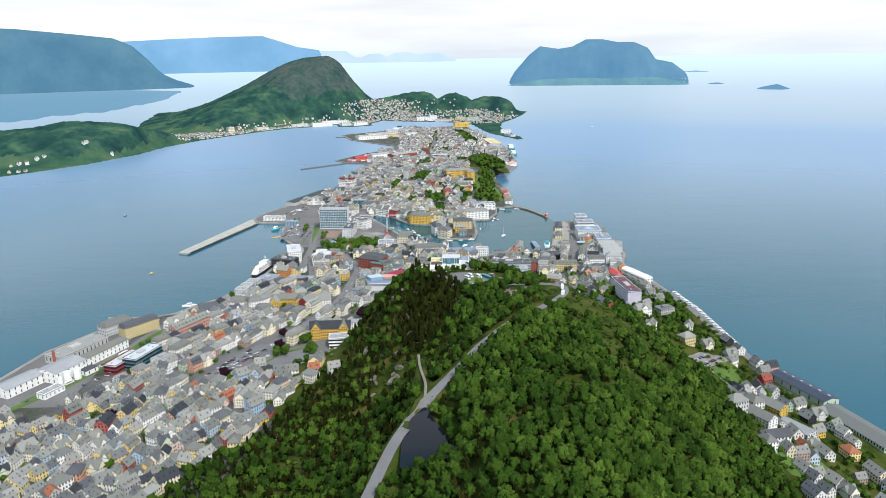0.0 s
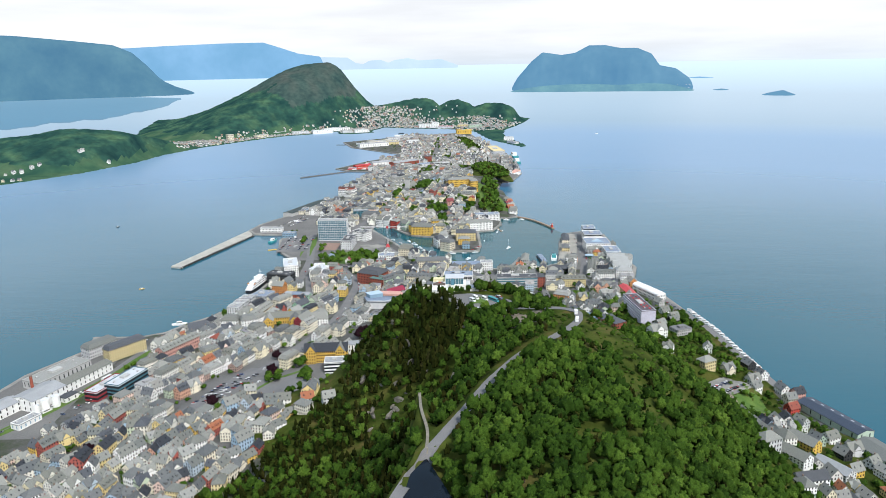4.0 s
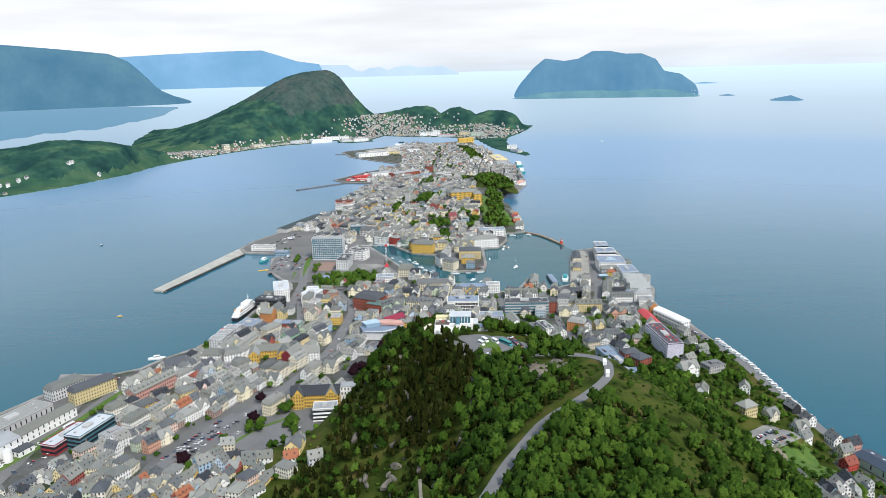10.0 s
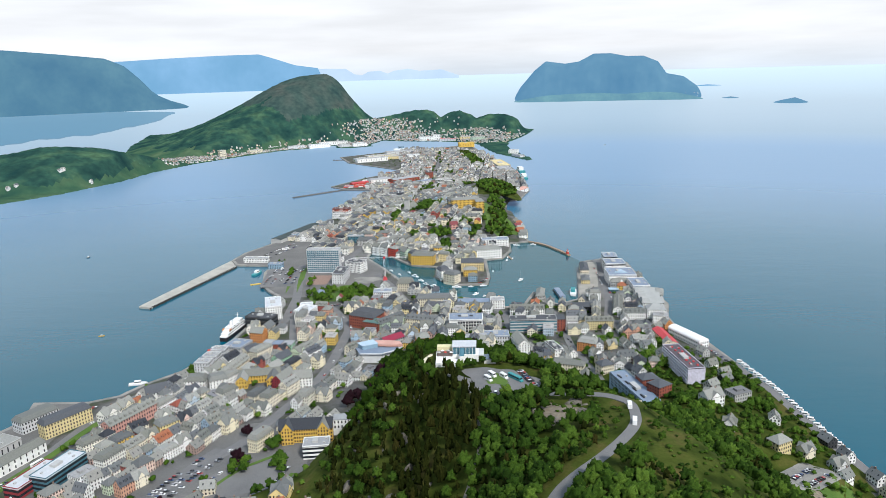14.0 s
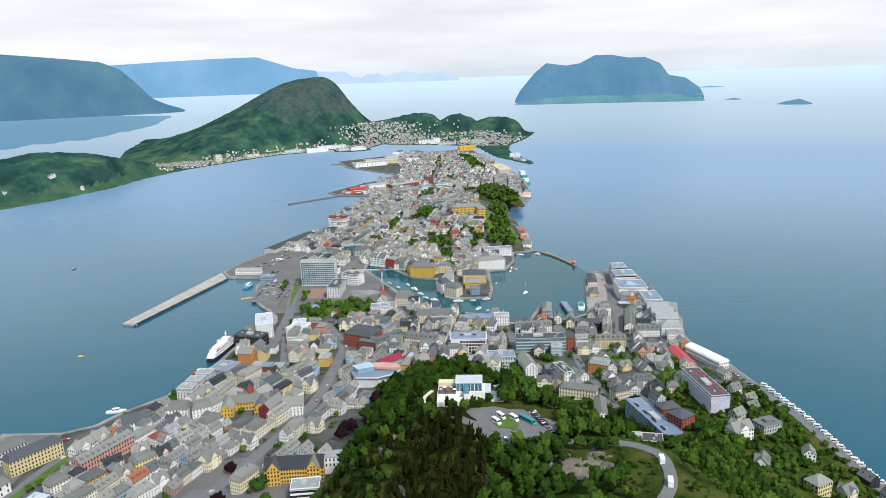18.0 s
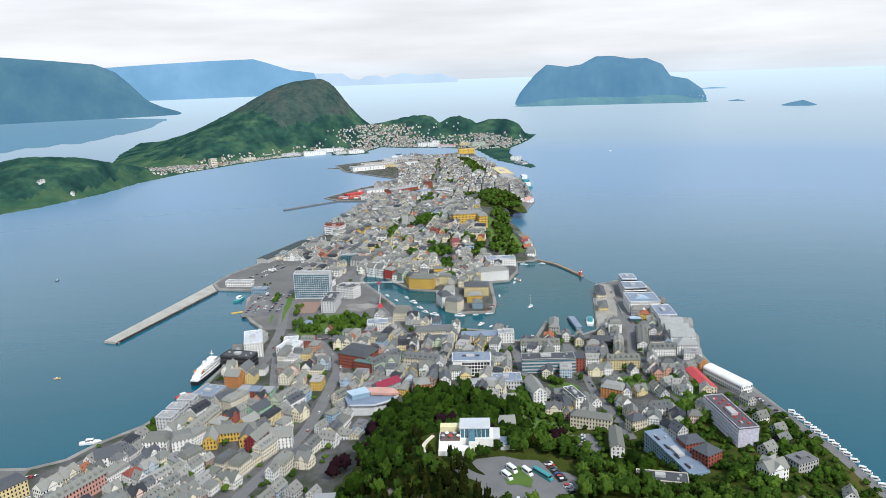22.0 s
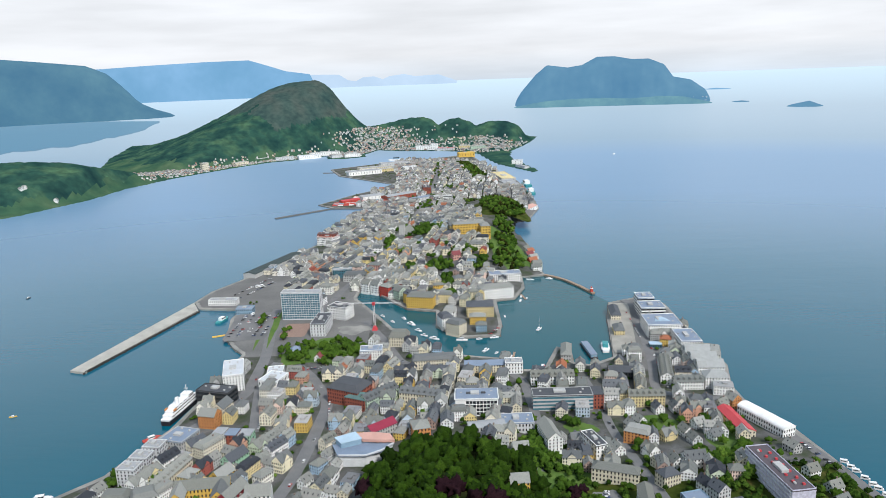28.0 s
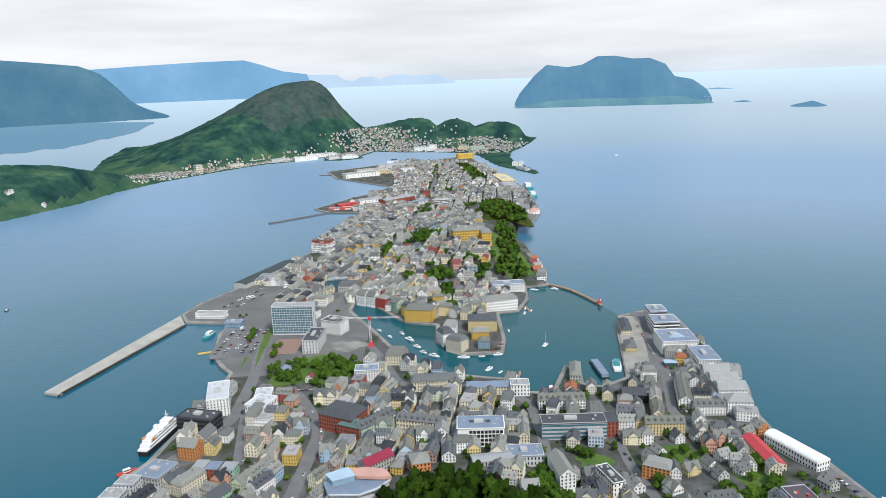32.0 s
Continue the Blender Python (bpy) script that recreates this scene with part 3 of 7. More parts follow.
def gable_roof(L, D, H, R, over=0.45, t=0.25, dormers=0, s=None):
    s = s or Shape()
    x, y = L / 2 + over, D / 2 + over
    dz = R * over / (D / 2)
    for sg in (-1, 1):
        a, b, c, d = (-x, sg * y, H - dz), (x, sg * y, H - dz), (x, 0, H + R), (-x, 0, H + R)
        up = [(p[0], p[1], p[2] + t) for p in (a, b, c, d)]
        s.poly(*(up if sg < 0 else reversed(up)))
        s.poly(a, b, up[1], up[0])
        s.poly(b, c, up[2], up[1])
        s.poly(d, a, up[0], up[3])
    for k in range(dormers):
        cx = (k + 0.5) / dormers * L - L / 2
        for sg in (-1, 1):
            y0, w, z0 = sg * D * 0.40, 0.95, H + R * 0.2
            z1 = z0 + min(1.9, R * 0.55)
            ys = sorted((y0, sg * D * 0.10))
            s.box(cx - w, cx + w, ys[0], ys[1], z0 - 0.4, z1)
            s.poly((cx - w - 0.2, y0 + sg * 0.15, z1), (cx, y0 + sg * 0.15, z1 + 0.8), (cx, sg * D * 0.05, z1 + 0.8), (cx - w - 0.2, sg * D * 0.05, z1))
            s.poly((cx, y0 + sg * 0.15, z1 + 0.8), (cx + w + 0.2, y0 + sg * 0.15, z1), (cx + w + 0.2, sg * D * 0.05, z1), (cx, sg * D * 0.05, z1 + 0.8))
    return s


def hip_roof(L, D, H, R, over=0.4, run=0.45, s=None, flat=0.0):
    """A hipped roof; with flat above 0 a mansard with a flat top."""
    s = s or Shape()
    x, y = L / 2 + over, D / 2 + over
    r = run * D
    ring = lambda a, b, z: [(-a, -b, z), (a, -b, z), (a, b, z), (-a, b, z)]
    s.loft([ring(x, y, H - 0.1), ring(x, y, H + 0.2)], cap=False)
    s.loft([ring(x, y, H + 0.2), ring(max(0.3, x - r), max(0.15, y - r) if flat else 0.1, H + R)])
    return s


def window_set(L, D, H, R, floors, gable=True, every=2.3, two_sided=True, door=True, thin=False):
    s = Shape()
    hh = H / max(1, floors)
    for side in (0, 1, 2, 3):
        n = L if side < 2 else D
        if side >= 2 and not two_sided:
            continue
        k = max(2, int(n / every))
        for fl in range(floors):
            z0 = fl * hh + hh * 0.32
            for i in range(k):
                c = (i + 0.5) / k * n - n / 2
                w, h = 0.55, hh * 0.27
                z1 = z0 + 2 * h
                if side < 2:
                    y = (-1 if side == 0 else 1) * D / 2
                    if thin:
                        y += 0.06 if side else -0.06
                        s.poly(*[(c - w, y, z0), (c + w, y, z0), (c + w, y, z1), (c - w, y, z1)][:: -1 if side else 1])
                    else:
                        s.box(c - w, c + w, min(y, y * 1.0) - 0.05, y + 0.05, z0, z1)
                else:
                    x = (-1 if side == 2 else 1) * L / 2
                    if thin:
                        x += -0.06 if side == 2 else 0.06
                        s.poly(*[(x, c - w, z0), (x, c + w, z0), (x, c + w, z1), (x, c - w, z1)][:: -1 if side == 2 else 1])
                    else:
                        s.box(x - 0.05, x + 0.05, c - w, c + w, z0, z1)
    if thin and gable:
        for sg in (-1, 1):
            n = max(1, int(L / 4))
            for i in range(n):
                c = (i + 0.5) / n * L - L / 2 + 0.4 * ((i * 7) % 3 - 1)
                q = [(c + a * 0.5, sg * D / 2 * (1 - u), H + R * u + 0.33) for a, u in ((-1, 0.36), (1, 0.36), (1, 0.58), (-1, 0.58))]
                s.poly(*(q if sg < 0 else q[::-1]))
    if gable and R > 2.5:
        for sg in (-1, 1):
            for c in (-1.0, 1.0):
                s.box(sg * L / 2 - 0.05, sg * L / 2 + 0.05, c - 0.5, c + 0.5, H + 0.5, H + 1.7)
    return s


def chimney_mesh(L, D, H, R):
    s = Shape()
    s.box(L * 0.18, L * 0.18 + 0.9, -0.2, 0.6, H + R * 0.4, H + R + 1.1)
    s.box(L * 0.18 - 0.1, L * 0.18 + 1.0, -0.3, 0.7, H + R + 1.1, H + R + 1.3)
    return s


CHIMNEY = plain("chimney_brick", (0.22, 0.16, 0.13), 0.9)
FLATROOF = node_mat("felt_roof", [(0.16, 0.16, 0.165), (0.30, 0.30, 0.30), (0.22, 0.22, 0.23), (0.36, 0.35, 0.34)], 0.85, per_object=True, fine=0.6, bump=0.1)


def house_kind(L, D, H, R, floors, roof, every=2.3):
    """Meshes of one kind of house: walls, roof, windows, chimney."""
    if roof == "gable" or roof == "dormer":
        w = gable_wall(L, D, H, R)
        r = gable_roof(L, D, H, R, dormers=(max(1, int(L / 4.5)) if roof == "dormer" else 0))
    elif roof == "cross":
        w = gable_wall(L, D, H, R)
        r = gable_roof(L, D, H, R)
        g = L * 0.22
        for sg in (-1, 1):
            y = sg * (D / 2 + 0.25)
            w.poly(*([(-g, y, 0), (g, y, 0), (g, y, H + 0.8), (0, y, H + R * 0.85), (-g, y, H + 0.8)][::-sg]))
            w.poly((-g, y, 0), (-g, y, H + 0.8), (-g, 0, H + 0.8), (-g, 0, 0))
            w.poly((g, y, 0), (g, 0, 0), (g, 0, H + 0.8), (g, y, H + 0.8))
            for a in (-1, 1):
                q = [(0, y + sg * 0.3, H + R * 0.85 + 0.2), (a * (g + 0.35), y + sg * 0.3, H + 0.55), (a * (g + 0.35), 0, H + 0.55), (0, 0, H + R * 0.85 + 0.2)]
                r.poly(*(q if a * sg > 0 else q[::-1]))
    elif roof in ("hip", "mansard"):
        w = Shape().box(-L / 2, L / 2, -D / 2, D / 2, -4, H)
        r = hip_roof(L, D, H, R, run=0.48 if roof == "hip" else 0.2, flat=0 if roof == "hip" else 1)
        if roof == "mansard":
            for k in range(max(2, int(L / 3.2))):
                cx = (k + 0.5) / max(2, int(L / 3.2)) * L - L / 2
                for sg in (-1, 1):
                    ys = sorted((sg * (D / 2 + 0.1), sg * (D / 2 - 1.4)))
                    r.box(cx - 0.7, cx + 0.7, ys[0], ys[1], H + 0.4, H + min(2.0, R * 0.8))
    else:
        w = Shape().box(-L / 2, L / 2, -D / 2, D / 2, -4, H)
        r = Shape()
        r.box(-L / 2 - 0.15, L / 2 + 0.15, -D / 2 - 0.15, D / 2 + 0.15, H, H + 0.5)
        r.box(-L * 0.2, L * 0.05, -D * 0.2, D * 0.15, H + 0.5, H + 2.4)
        r.box(L * 0.2, L * 0.3, -D * 0.3, -D * 0.1, H + 0.5, H + 1.3)
    flat = roof == "flat"
    return dict(name=f"{roof}{L}{D}", size=(L, D, H, R), wall=w.mesh("wall", WALLS), roof=r.mesh("roof", FLATROOF if flat else SLATE),
        windows=window_set(L, D, H, R, floors, roof in ("gable", "dormer"), every, thin=True).mesh("windows", GLASS),
        chimney=None if flat else chimney_mesh(L, D, H, R).mesh("chimney", CHIMNEY), roof_type=roof, floors=floors)


KINDS = [
    house_kind(11, 9, 6.0, 4.2, 2, "gable"), house_kind(16, 11, 9.5, 4.8, 3, "dormer"), house_kind(17, 11.5, 9.5, 5.0, 3, "cross"),
    house_kind(18, 12, 11.5, 3.6, 4, "mansard"), house_kind(14, 11, 9.5, 4.4, 3, "hip"), house_kind(22, 12, 11.5, 4.8, 4, "dormer"),
    house_kind(10, 8.5, 5.6, 4.4, 2, "gable"), house_kind(18, 13, 9.5, 0, 3, "flat"), house_kind(15, 12, 9.0, 5.4, 3, "cross"),
    house_kind(24, 12, 11.5, 3.8, 4, "mansard"), house_kind(11, 10, 8.6, 4.8, 3, "gable"), house_kind(16, 10.5, 9.0, 4.8, 3, "gable"),
    house_kind(12, 9.5, 6.2, 4.6, 2, "cross"), house_kind(26, 11.5, 11.0, 4.6, 4, "gable"),
]
SMALL = [0, 6, 10, 4, 0, 6, 12, 11, 12, 0]
CENTRE = [1, 2, 3, 4, 8, 7, 11, 10, 2, 8, 1, 4, 12, 10, 5, 9, 11]
HOUSE_WORDS = {"gable": "steep gabled slate roof", "dormer": "slate roof with dormers", "cross": "slate roof and cross gables", "mansard": "mansard slate roof", "hip": "hipped slate roof", "flat": "flat felt roof"}
HOUSE_NAMES = {"gable": "gabled_house", "dormer": "dormered_house", "cross": "cross_gabled_house", "mansard": "mansard_block", "hip": "hipped_house", "flat": "flat_roofed_block"}
placed = []          # x, y, radius of all that stands in the town
rng = random.Random(7)
RED_ROOFS, COUNT, REST = {}, {}, []


def free(x, y, r):
    for px, py, pr in placed:
        if (px - x) ** 2 + (py - y) ** 2 < (pr + r) ** 2 * 0.58:
            return False
    return True


def house(kind, x, y, rot, grow=1.0, tall=1.0, red=False, detail=2, z=None, wall=None, label=""):
    L, D, H, R = kind["size"]
    if z is None:
        c, s_ = math.cos(rot), math.sin(rot)
        px = np.array([x, x + c * L / 2, x - c * L / 2, x - s_ * D / 2, x + s_ * D / 2])
        py = np.array([y, y + s_ * L / 2, y - s_ * L / 2, y + c * D / 2, y - c * D / 2])
        g = ground(px, py)
        z = max(2.5, float(g.mean() * 0.5 + g.min() * 0.5))
    m = Matrix.LocRotScale((x, y, z), Euler((0, 0, rot)), (grow, grow, tall))
    name = HOUSE_NAMES[kind["roof_type"]]
    if detail == 0 or COUNT.get(name, 0) > 290:
        REST.append((kind, m, red))
        return None
    COUNT[name] = COUNT.get(name, 0) + 1
    ob = new(name, kind["wall"])
    ob.matrix_basis = m
    storeys = {2: "two", 3: "three", 4: "four"}[kind["floors"]]
    tagged(ob, label or "rendered " + storeys + "-storey town house with " + ("red tiled roof" if red else HOUSE_WORDS[kind["roof_type"]]), "house", "town houses")
    r = part("roof", kind["roof"], ob)
    if red:
        if kind["name"] not in RED_ROOFS:
            RED_ROOFS[kind["name"]] = kind["roof"].copy()
            RED_ROOFS[kind["name"]].materials[0] = TILES
        r.data = RED_ROOFS[kind["name"]]
    part("glazing", kind["windows"], ob)["kind"] = "stuff"
    if detail > 1 and kind["chimney"]:
        part("chimney", kind["chimney"], ob)
    if wall:
        own = kind["wall"].copy()
        own.materials[0] = wall
        ob.data = own
    return ob


def join_rest():
    """The many houses further off, as one mass of roofs and walls."""
    vs, fs, ms, n = [], [], [], 0
    mats, colour = [], random.Random(3)
    walls = [plain("far_render", c, 0.9) for c in ((0.68, 0.67, 0.64), (0.80, 0.80, 0.79), (0.56, 0.57, 0.57), (0.72, 0.66, 0.50), (0.82, 0.83, 0.83), (0.42, 0.30, 0.26))]
    # roof greys lightened to paint in the haze of distance
    roofs = [plain("hazy_far_slate", c, 0.75) for c in ((0.220, 0.220, 0.203), (0.300, 0.300, 0.280), (0.120, 0.128, 0.140), (0.255, 0.250, 0.230))]
    mats = walls + roofs + [TILES, GLASS]
    for kind, m, red in REST:
        # beyond y 2700 greyer walls stand in for haze
        wi, ri = (colour.choice((0, 2, 2, 3, 5, 5, 2)) if m.translation.y > 2700 else colour.randrange(6)), 6 + colour.randrange(4)
        for me, k in ((kind["wall"], wi), (kind["roof"], 10 if red else ri), (kind["windows"], 11))[: 3 if m.translation.y < 2300 else 2]:
            co = np.empty(len(me.vertices) * 3, np.float32)
            me.vertices.foreach_get("co", co)
            co = co.reshape(-1, 3) @ np.array(m.to_3x3()).T + np.array(m.translation)
            vs.append(co)
            fs += [tuple(i + n for i in p.vertices) for p in me.polygons]
            ms += [k] * len(me.polygons)
            n += len(co)
    if vs:
        tagged(new("distant_houses", mesh_of("distant_houses", np.concatenate(vs).tolist(), fs, mats, ms)), "pale rendered houses with grey slate roofs across the island", "houses", kind="stuff")


def inside(x, y, poly):
    n, hit = len(poly), False
    for i in range(n):
        (ax, ay), (bx, by) = poly[i], poly[(i + 1) % n]
        if (ay > y) != (by > y) and x < (bx - ax) * (y - ay) / (by - ay) + ax:
            hit = not hit
    return hit


OPEN = []            # parks, squares and wide roads kept free: x, y, radius


def keep_open(line, width):
    for (ax, ay), (bx, by) in zip(line, line[1:]):
        n = max(1, int(math.hypot(bx - ax, by - ay) / 4))
        OPEN.extend((ax + (bx - ax) * k / n, ay + (by - ay) * k / n, width / 2) for k in range(n + 1))


def region(poly, turn, kinds, detail=2, block=(46, 29), street=6.5, fill=0.96, shore=8, limit=60.0, red=0.02, grow=(0.74, 1.0), loose=0.04):
    """Blocks of houses round inner yards, with streets between them."""
    a0 = radians(turn)
    xs, ys = [p[0] for p in poly], [p[1] for p in poly]
    cx, cy = sum(xs) / len(xs), sum(ys) / len(ys)
    reach = max(max(xs) - min(xs), max(ys) - min(ys)) * 0.75
    spots = []
    v = -reach
    while v < reach:
        bd = block[1] * rng.uniform(0.85, 1.15)
        u = -reach + rng.uniform(0, 40)
        while u < reach:
            bl = block[0] * rng.uniform(0.7, 1.3)
            a = a0 + rng.gauss(0, 0.07)
            c0, s0, c, s_ = math.cos(a0), math.sin(a0), math.cos(a), math.sin(a)
            bx, by = cx + c0 * (u + bl / 2) - s0 * (v + bd / 2), cy + s0 * (u + bl / 2) + c0 * (v + bd / 2)
            for side in range(4):
                length = bl if side < 2 else bd - 16
                w = -length / 2
                while w < length / 2 - 5:
                    k = KINDS[rng.choice(kinds)]
                    g = rng.uniform(*grow)
                    L, D = k["size"][0] * g, k["size"][1] * g
                    if side < 2:
                        lx, ly, r = w + L / 2, (bd / 2 - D / 2) * (1 if side else -1), 0.0
                    else:
                        lx, ly, r = (bl / 2 - D / 2) * (1 if side == 3 else -1), w + L / 2, math.pi / 2
                    spots.append((k, bx + c * lx - s_ * ly, by + s_ * lx + c * ly, g, a + r))
                    w += L + rng.choice((0.2, 0.2, 0.3, 0.6, 2.0))
            u += bl + street
        v += bd + street
    X, Y = np.array([p[1] for p in spots]), np.array([p[2] for p in spots])
    s_in, gr = inland(X, Y, MAIN), ground(X, Y)
    for (k, x, y, g, r), si, gz in zip(spots, s_in, gr):
        if si < shore or gz > limit or not inside(x, y, poly) or rng.random() > fill:
            continue
        L, D = k["size"][0] * g, k["size"][1] * g
        if any((ox - x) ** 2 + (oy - y) ** 2 < (orad + D * 0.45) ** 2 for ox, oy, orad in OPEN) or not free(x, y, (L + D) / 4):
            continue
        placed.append((x, y, (L + D) / 4))
        house(k, x, y, r + rng.gauss(0, loose), g, rng.uniform(0.72, 1.04), rng.random() < red, detail)


# ---------------------------------------------------------------- roads
def ribbon(name, line, width, mat, lift=0.12, step=6.0):
    """A road draped over the land."""
    pts = []
    for p, q in zip(line, line[1:]):
        n = max(1, int(math.hypot(q[0] - p[0], q[1] - p[1]) / step))
        pts += [(p[0] + (q[0] - p[0]) * k / n, p[1] + (q[1] - p[1]) * k / n) for k in range(n)]
    pts.append(line[-1][:2])
    P = np.array(pts)
    for _ in range(6):
        P[1:-1] = (P[:-2] + 2 * P[1:-1] + P[2:]) / 4
    T = np.gradient(P, axis=0)
    N = np.stack([-T[:, 1], T[:, 0]], 1) / np.linalg.norm(T, axis=1)[:, None]
    cols = [P + N * width * o for o in (-0.5, -0.17, 0.17, 0.5)]
    mid = ground(P[:, 0], P[:, 1])
    mid = np.maximum(mid, 2.55)
    V, F = [], []
    for c in cols:
        z = np.maximum(np.maximum(ground(c[:, 0], c[:, 1]), mid), 2.55) + lift
        V += [(x, y, zz) for (x, y), zz in zip(c, z)]
    n = len(P)
    for j in range(3):
        F += [(j * n + i, j * n + i + 1, (j + 1) * n + i + 1, (j + 1) * n + i) for i in range(n - 1)]
    F = [tuple(reversed(q)) for q in F]
    V += [(x, y, z - 0.5) for x, y, z in V]
    m = 4 * n
    F += [(i, i + 1, i + 1 + m, i + m) for i in range(n - 1)] + [(3 * n + i + 1, 3 * n + i, 3 * n + i + m, 3 * n + i + 1 + m) for i in range(n - 1)]
    return tagged(new(name, mesh_of(name, V, F, mat, smooth=False)), kind="structure")


GRAVEL = node_mat("trodden_gravel", [(0.16, 0.145, 0.115), (0.25, 0.225, 0.185)], 0.95, 0.4, 3, 0.4)
STREETS = {
    "road_shore_west": ([(-395, 560), (-381, 595), (-359, 622), (-346, 655), (-326, 700), (-312, 781), (-297, 823), (-270, 868), (-250, 900), (-232, 955), (-209, 988), (-188, 1042), (-190, 1136), (-199, 1201), (-204, 1260), (-212, 1310)], 12),
    "road_parking": ([(-215, 625), (-195, 660), (-174, 704), (-157, 734), (-135, 803), (-116, 871), (-110, 930), (-104, 1011), (-128, 1074), (-150, 1110)], 11),
    "road_shore_east": ([(352, 480), (338, 577), (318, 640), (306, 700), (303, 780), (296, 866), (290, 910), (268, 985), (205, 1005), (209, 1024), (224, 1081), (240, 1170), (255, 1250), (250, 1290)], 9),
    "road_harbour": ([(-88, 1246), (-60, 1175), (-37, 1100), (10, 1092), (50, 1090), (85, 1052), (86, 977), (80, 900), (75, 860)], 9),
    "road_centre": ([(-163, 960), (-172, 1010), (-180, 1060)], 9),
    "road_east": ([(145, 1046), (148, 1001), (146, 938), (150, 880), (153, 820)], 8),
    "road_main_isle": ([(-150, 1290), (-130, 1400), (-95, 1520), (-60, 1700), (-40, 1900), (-10, 2150), (20, 2500), (30, 2900)], 10),
}
for name, (line, width) in STREETS.items():
    ribbon(name, line, width, ROAD)
    keep_open(line, width + 3)
ribbon("road_hill", ROADS["hill_road"][0], 5.5, ROAD, 0.2, 4.0)
ribbon("pavement_path", ROADS["foot_path"][0], 1.5, GRAVEL, 0.2, 3.0)
ribbon("pavement_track", [(30, 600, 0), (12, 610, 0), (5, 622, 0), (10, 632, 0)], 6, ROAD, 0.25, 3.0)

# places with no town houses: car parks, parks, quays, school yard
OPEN += [(-235, 1255, 50), (-230, 1200, 36), (-290, 1370, 45), (-255, 1430, 45), (-140, 1125, 34), (-105, 1140, 32), (-100, 1215, 26), (-138, 655, 28), (-190, 685, 24), (-85, 780, 24), (-60, 1640, 16)]
OPEN += [(118, 938, 18), (185, 935, 24), (75, 870, 24), (90, 830, 34), (118, 825, 20), (-20, 870, 44), (-50, 800, 40), (0, 800, 70), (15, 900, 22), (200, 880, 26), (-15, 1670, 32), (14, 1470, 26), (24, 1395, 16)]
OPEN += [(125, 1600, 44), (118, 1480, 34), (130, 1780, 46), (150, 1880, 46), (-200, 1640, 24), (225, 1200, 25), (215, 1130, 22), (-365, 660, 60), (-372, 730, 56), (-360, 790, 40), (-340, 590, 20)]

OPEN += [(-19, 1689, 12), (10, 1455, 9), (20, 1328, 8), (-73, 1646, 8), (67, 1446, 9), (92, 1603, 8), (-36, 1462, 8), (108, 2542, 15), (48, 2280, 14), (-3, 2037, 16)]
OPEN += [(-195, 2150, 48), (-140, 2175, 46), (-80, 2195, 44), (-160, 2235, 36), (-32, 2140, 30)]
keep_open([(215, 2320), (215, 2560)], 52)
keep_open([(118, 1445), (124, 1520), (128, 1600), (132, 1700), (138, 1780), (142, 1860), (146, 1930)], 62)
keep_open([(110, 2860), (120, 2700), (132, 2540), (142, 2400)], 44)
OPEN += [(10, 1455, 22), (20, 1395, 12), (-24, 1630, 22), (75, 1474, 12), (-128, 1145, 40), (-100, 1150, 24), (140, 1960, 62), (125, 2060, 46), (150, 1880, 60), (118, 2010, 40)]
keep_open([(-205, 640), (-190, 670), (-172, 712), (-157, 740)], 40)
OPEN += [(-180, 838, 11), (-192, 838, 8), (-168, 840, 10), (-240, 950, 10), (-196, 962, 16)]
OPEN += [(-104, 692, 30), (-122, 640, 24), (-105, 716, 26), (-150, 690, 16)]

# ---------------------------------------------------------------- single buildings
WHITE = plain("white_render", (0.84, 0.84, 0.82), 0.8, scale=0.2)
CREAM = plain("cream_render", (0.70, 0.64, 0.50), 0.85, scale=0.2)
YELLOW = plain("ochre_render", (0.66, 0.43, 0.09), 0.85, scale=0.2)
PALEYELLOW = plain("pale_yellow_render", (0.66, 0.55, 0.30), 0.85, scale=0.2)
BRICK = plain("red_brick", (0.30, 0.085, 0.055), 0.9, scale=0.3)
REDPAINT = plain("red_paint", (0.50, 0.07, 0.05), 0.8, scale=0.3)
ORANGE = plain("orange_render", (0.60, 0.26, 0.09), 0.85, scale=0.3)
PINK = plain("pink_render", (0.58, 0.32, 0.27), 0.85, scale=0.3)
BLUEPAINT = plain("blue_render", (0.24, 0.36, 0.46), 0.8, scale=0.3)
PALEGREEN = plain("pale_green_render", (0.42, 0.52, 0.42), 0.85, scale=0.3)
GREYWALL = plain("grey_render", (0.45, 0.45, 0.44), 0.85, scale=0.2)
LIGHTGREY = plain("light_grey_panels", (0.60, 0.61, 0.62), 0.7, scale=0.2)
BLACKWALL = plain("black_cladding", (0.035, 0.037, 0.04), 0.5, scale=0.4)
DARKROOF = plain("dark_roof_felt", (0.075, 0.08, 0.09), 0.8, scale=0.2)
GREYROOF = plain("pale_roof_felt", (0.33, 0.34, 0.35), 0.8, scale=0.1)
BLUEROOF = plain("blue_grey_metal_roof", (0.20, 0.25, 0.33), 0.5, scale=0.1)
SKYROOF = plain("light_blue_metal_roof", (0.42, 0.55, 0.66), 0.5, scale=0.1)
CRIMSON = plain("dark_crimson_render", (0.26, 0.03, 0.04), 0.85, scale=0.3)
SALMON = plain("salmon_metal_roof", (0.58, 0.33, 0.27), 0.6, scale=0.1)
RASPBERRY = plain("raspberry_metal_roof", (0.26, 0.025, 0.055), 0.6, scale=0.1)
WHITEROOF = plain("white_membrane_roof", (0.54, 0.56, 0.59), 0.6, scale=0.1)
REDROOF = plain("red_metal_roof", (0.50, 0.06, 0.07), 0.6, scale=0.1)
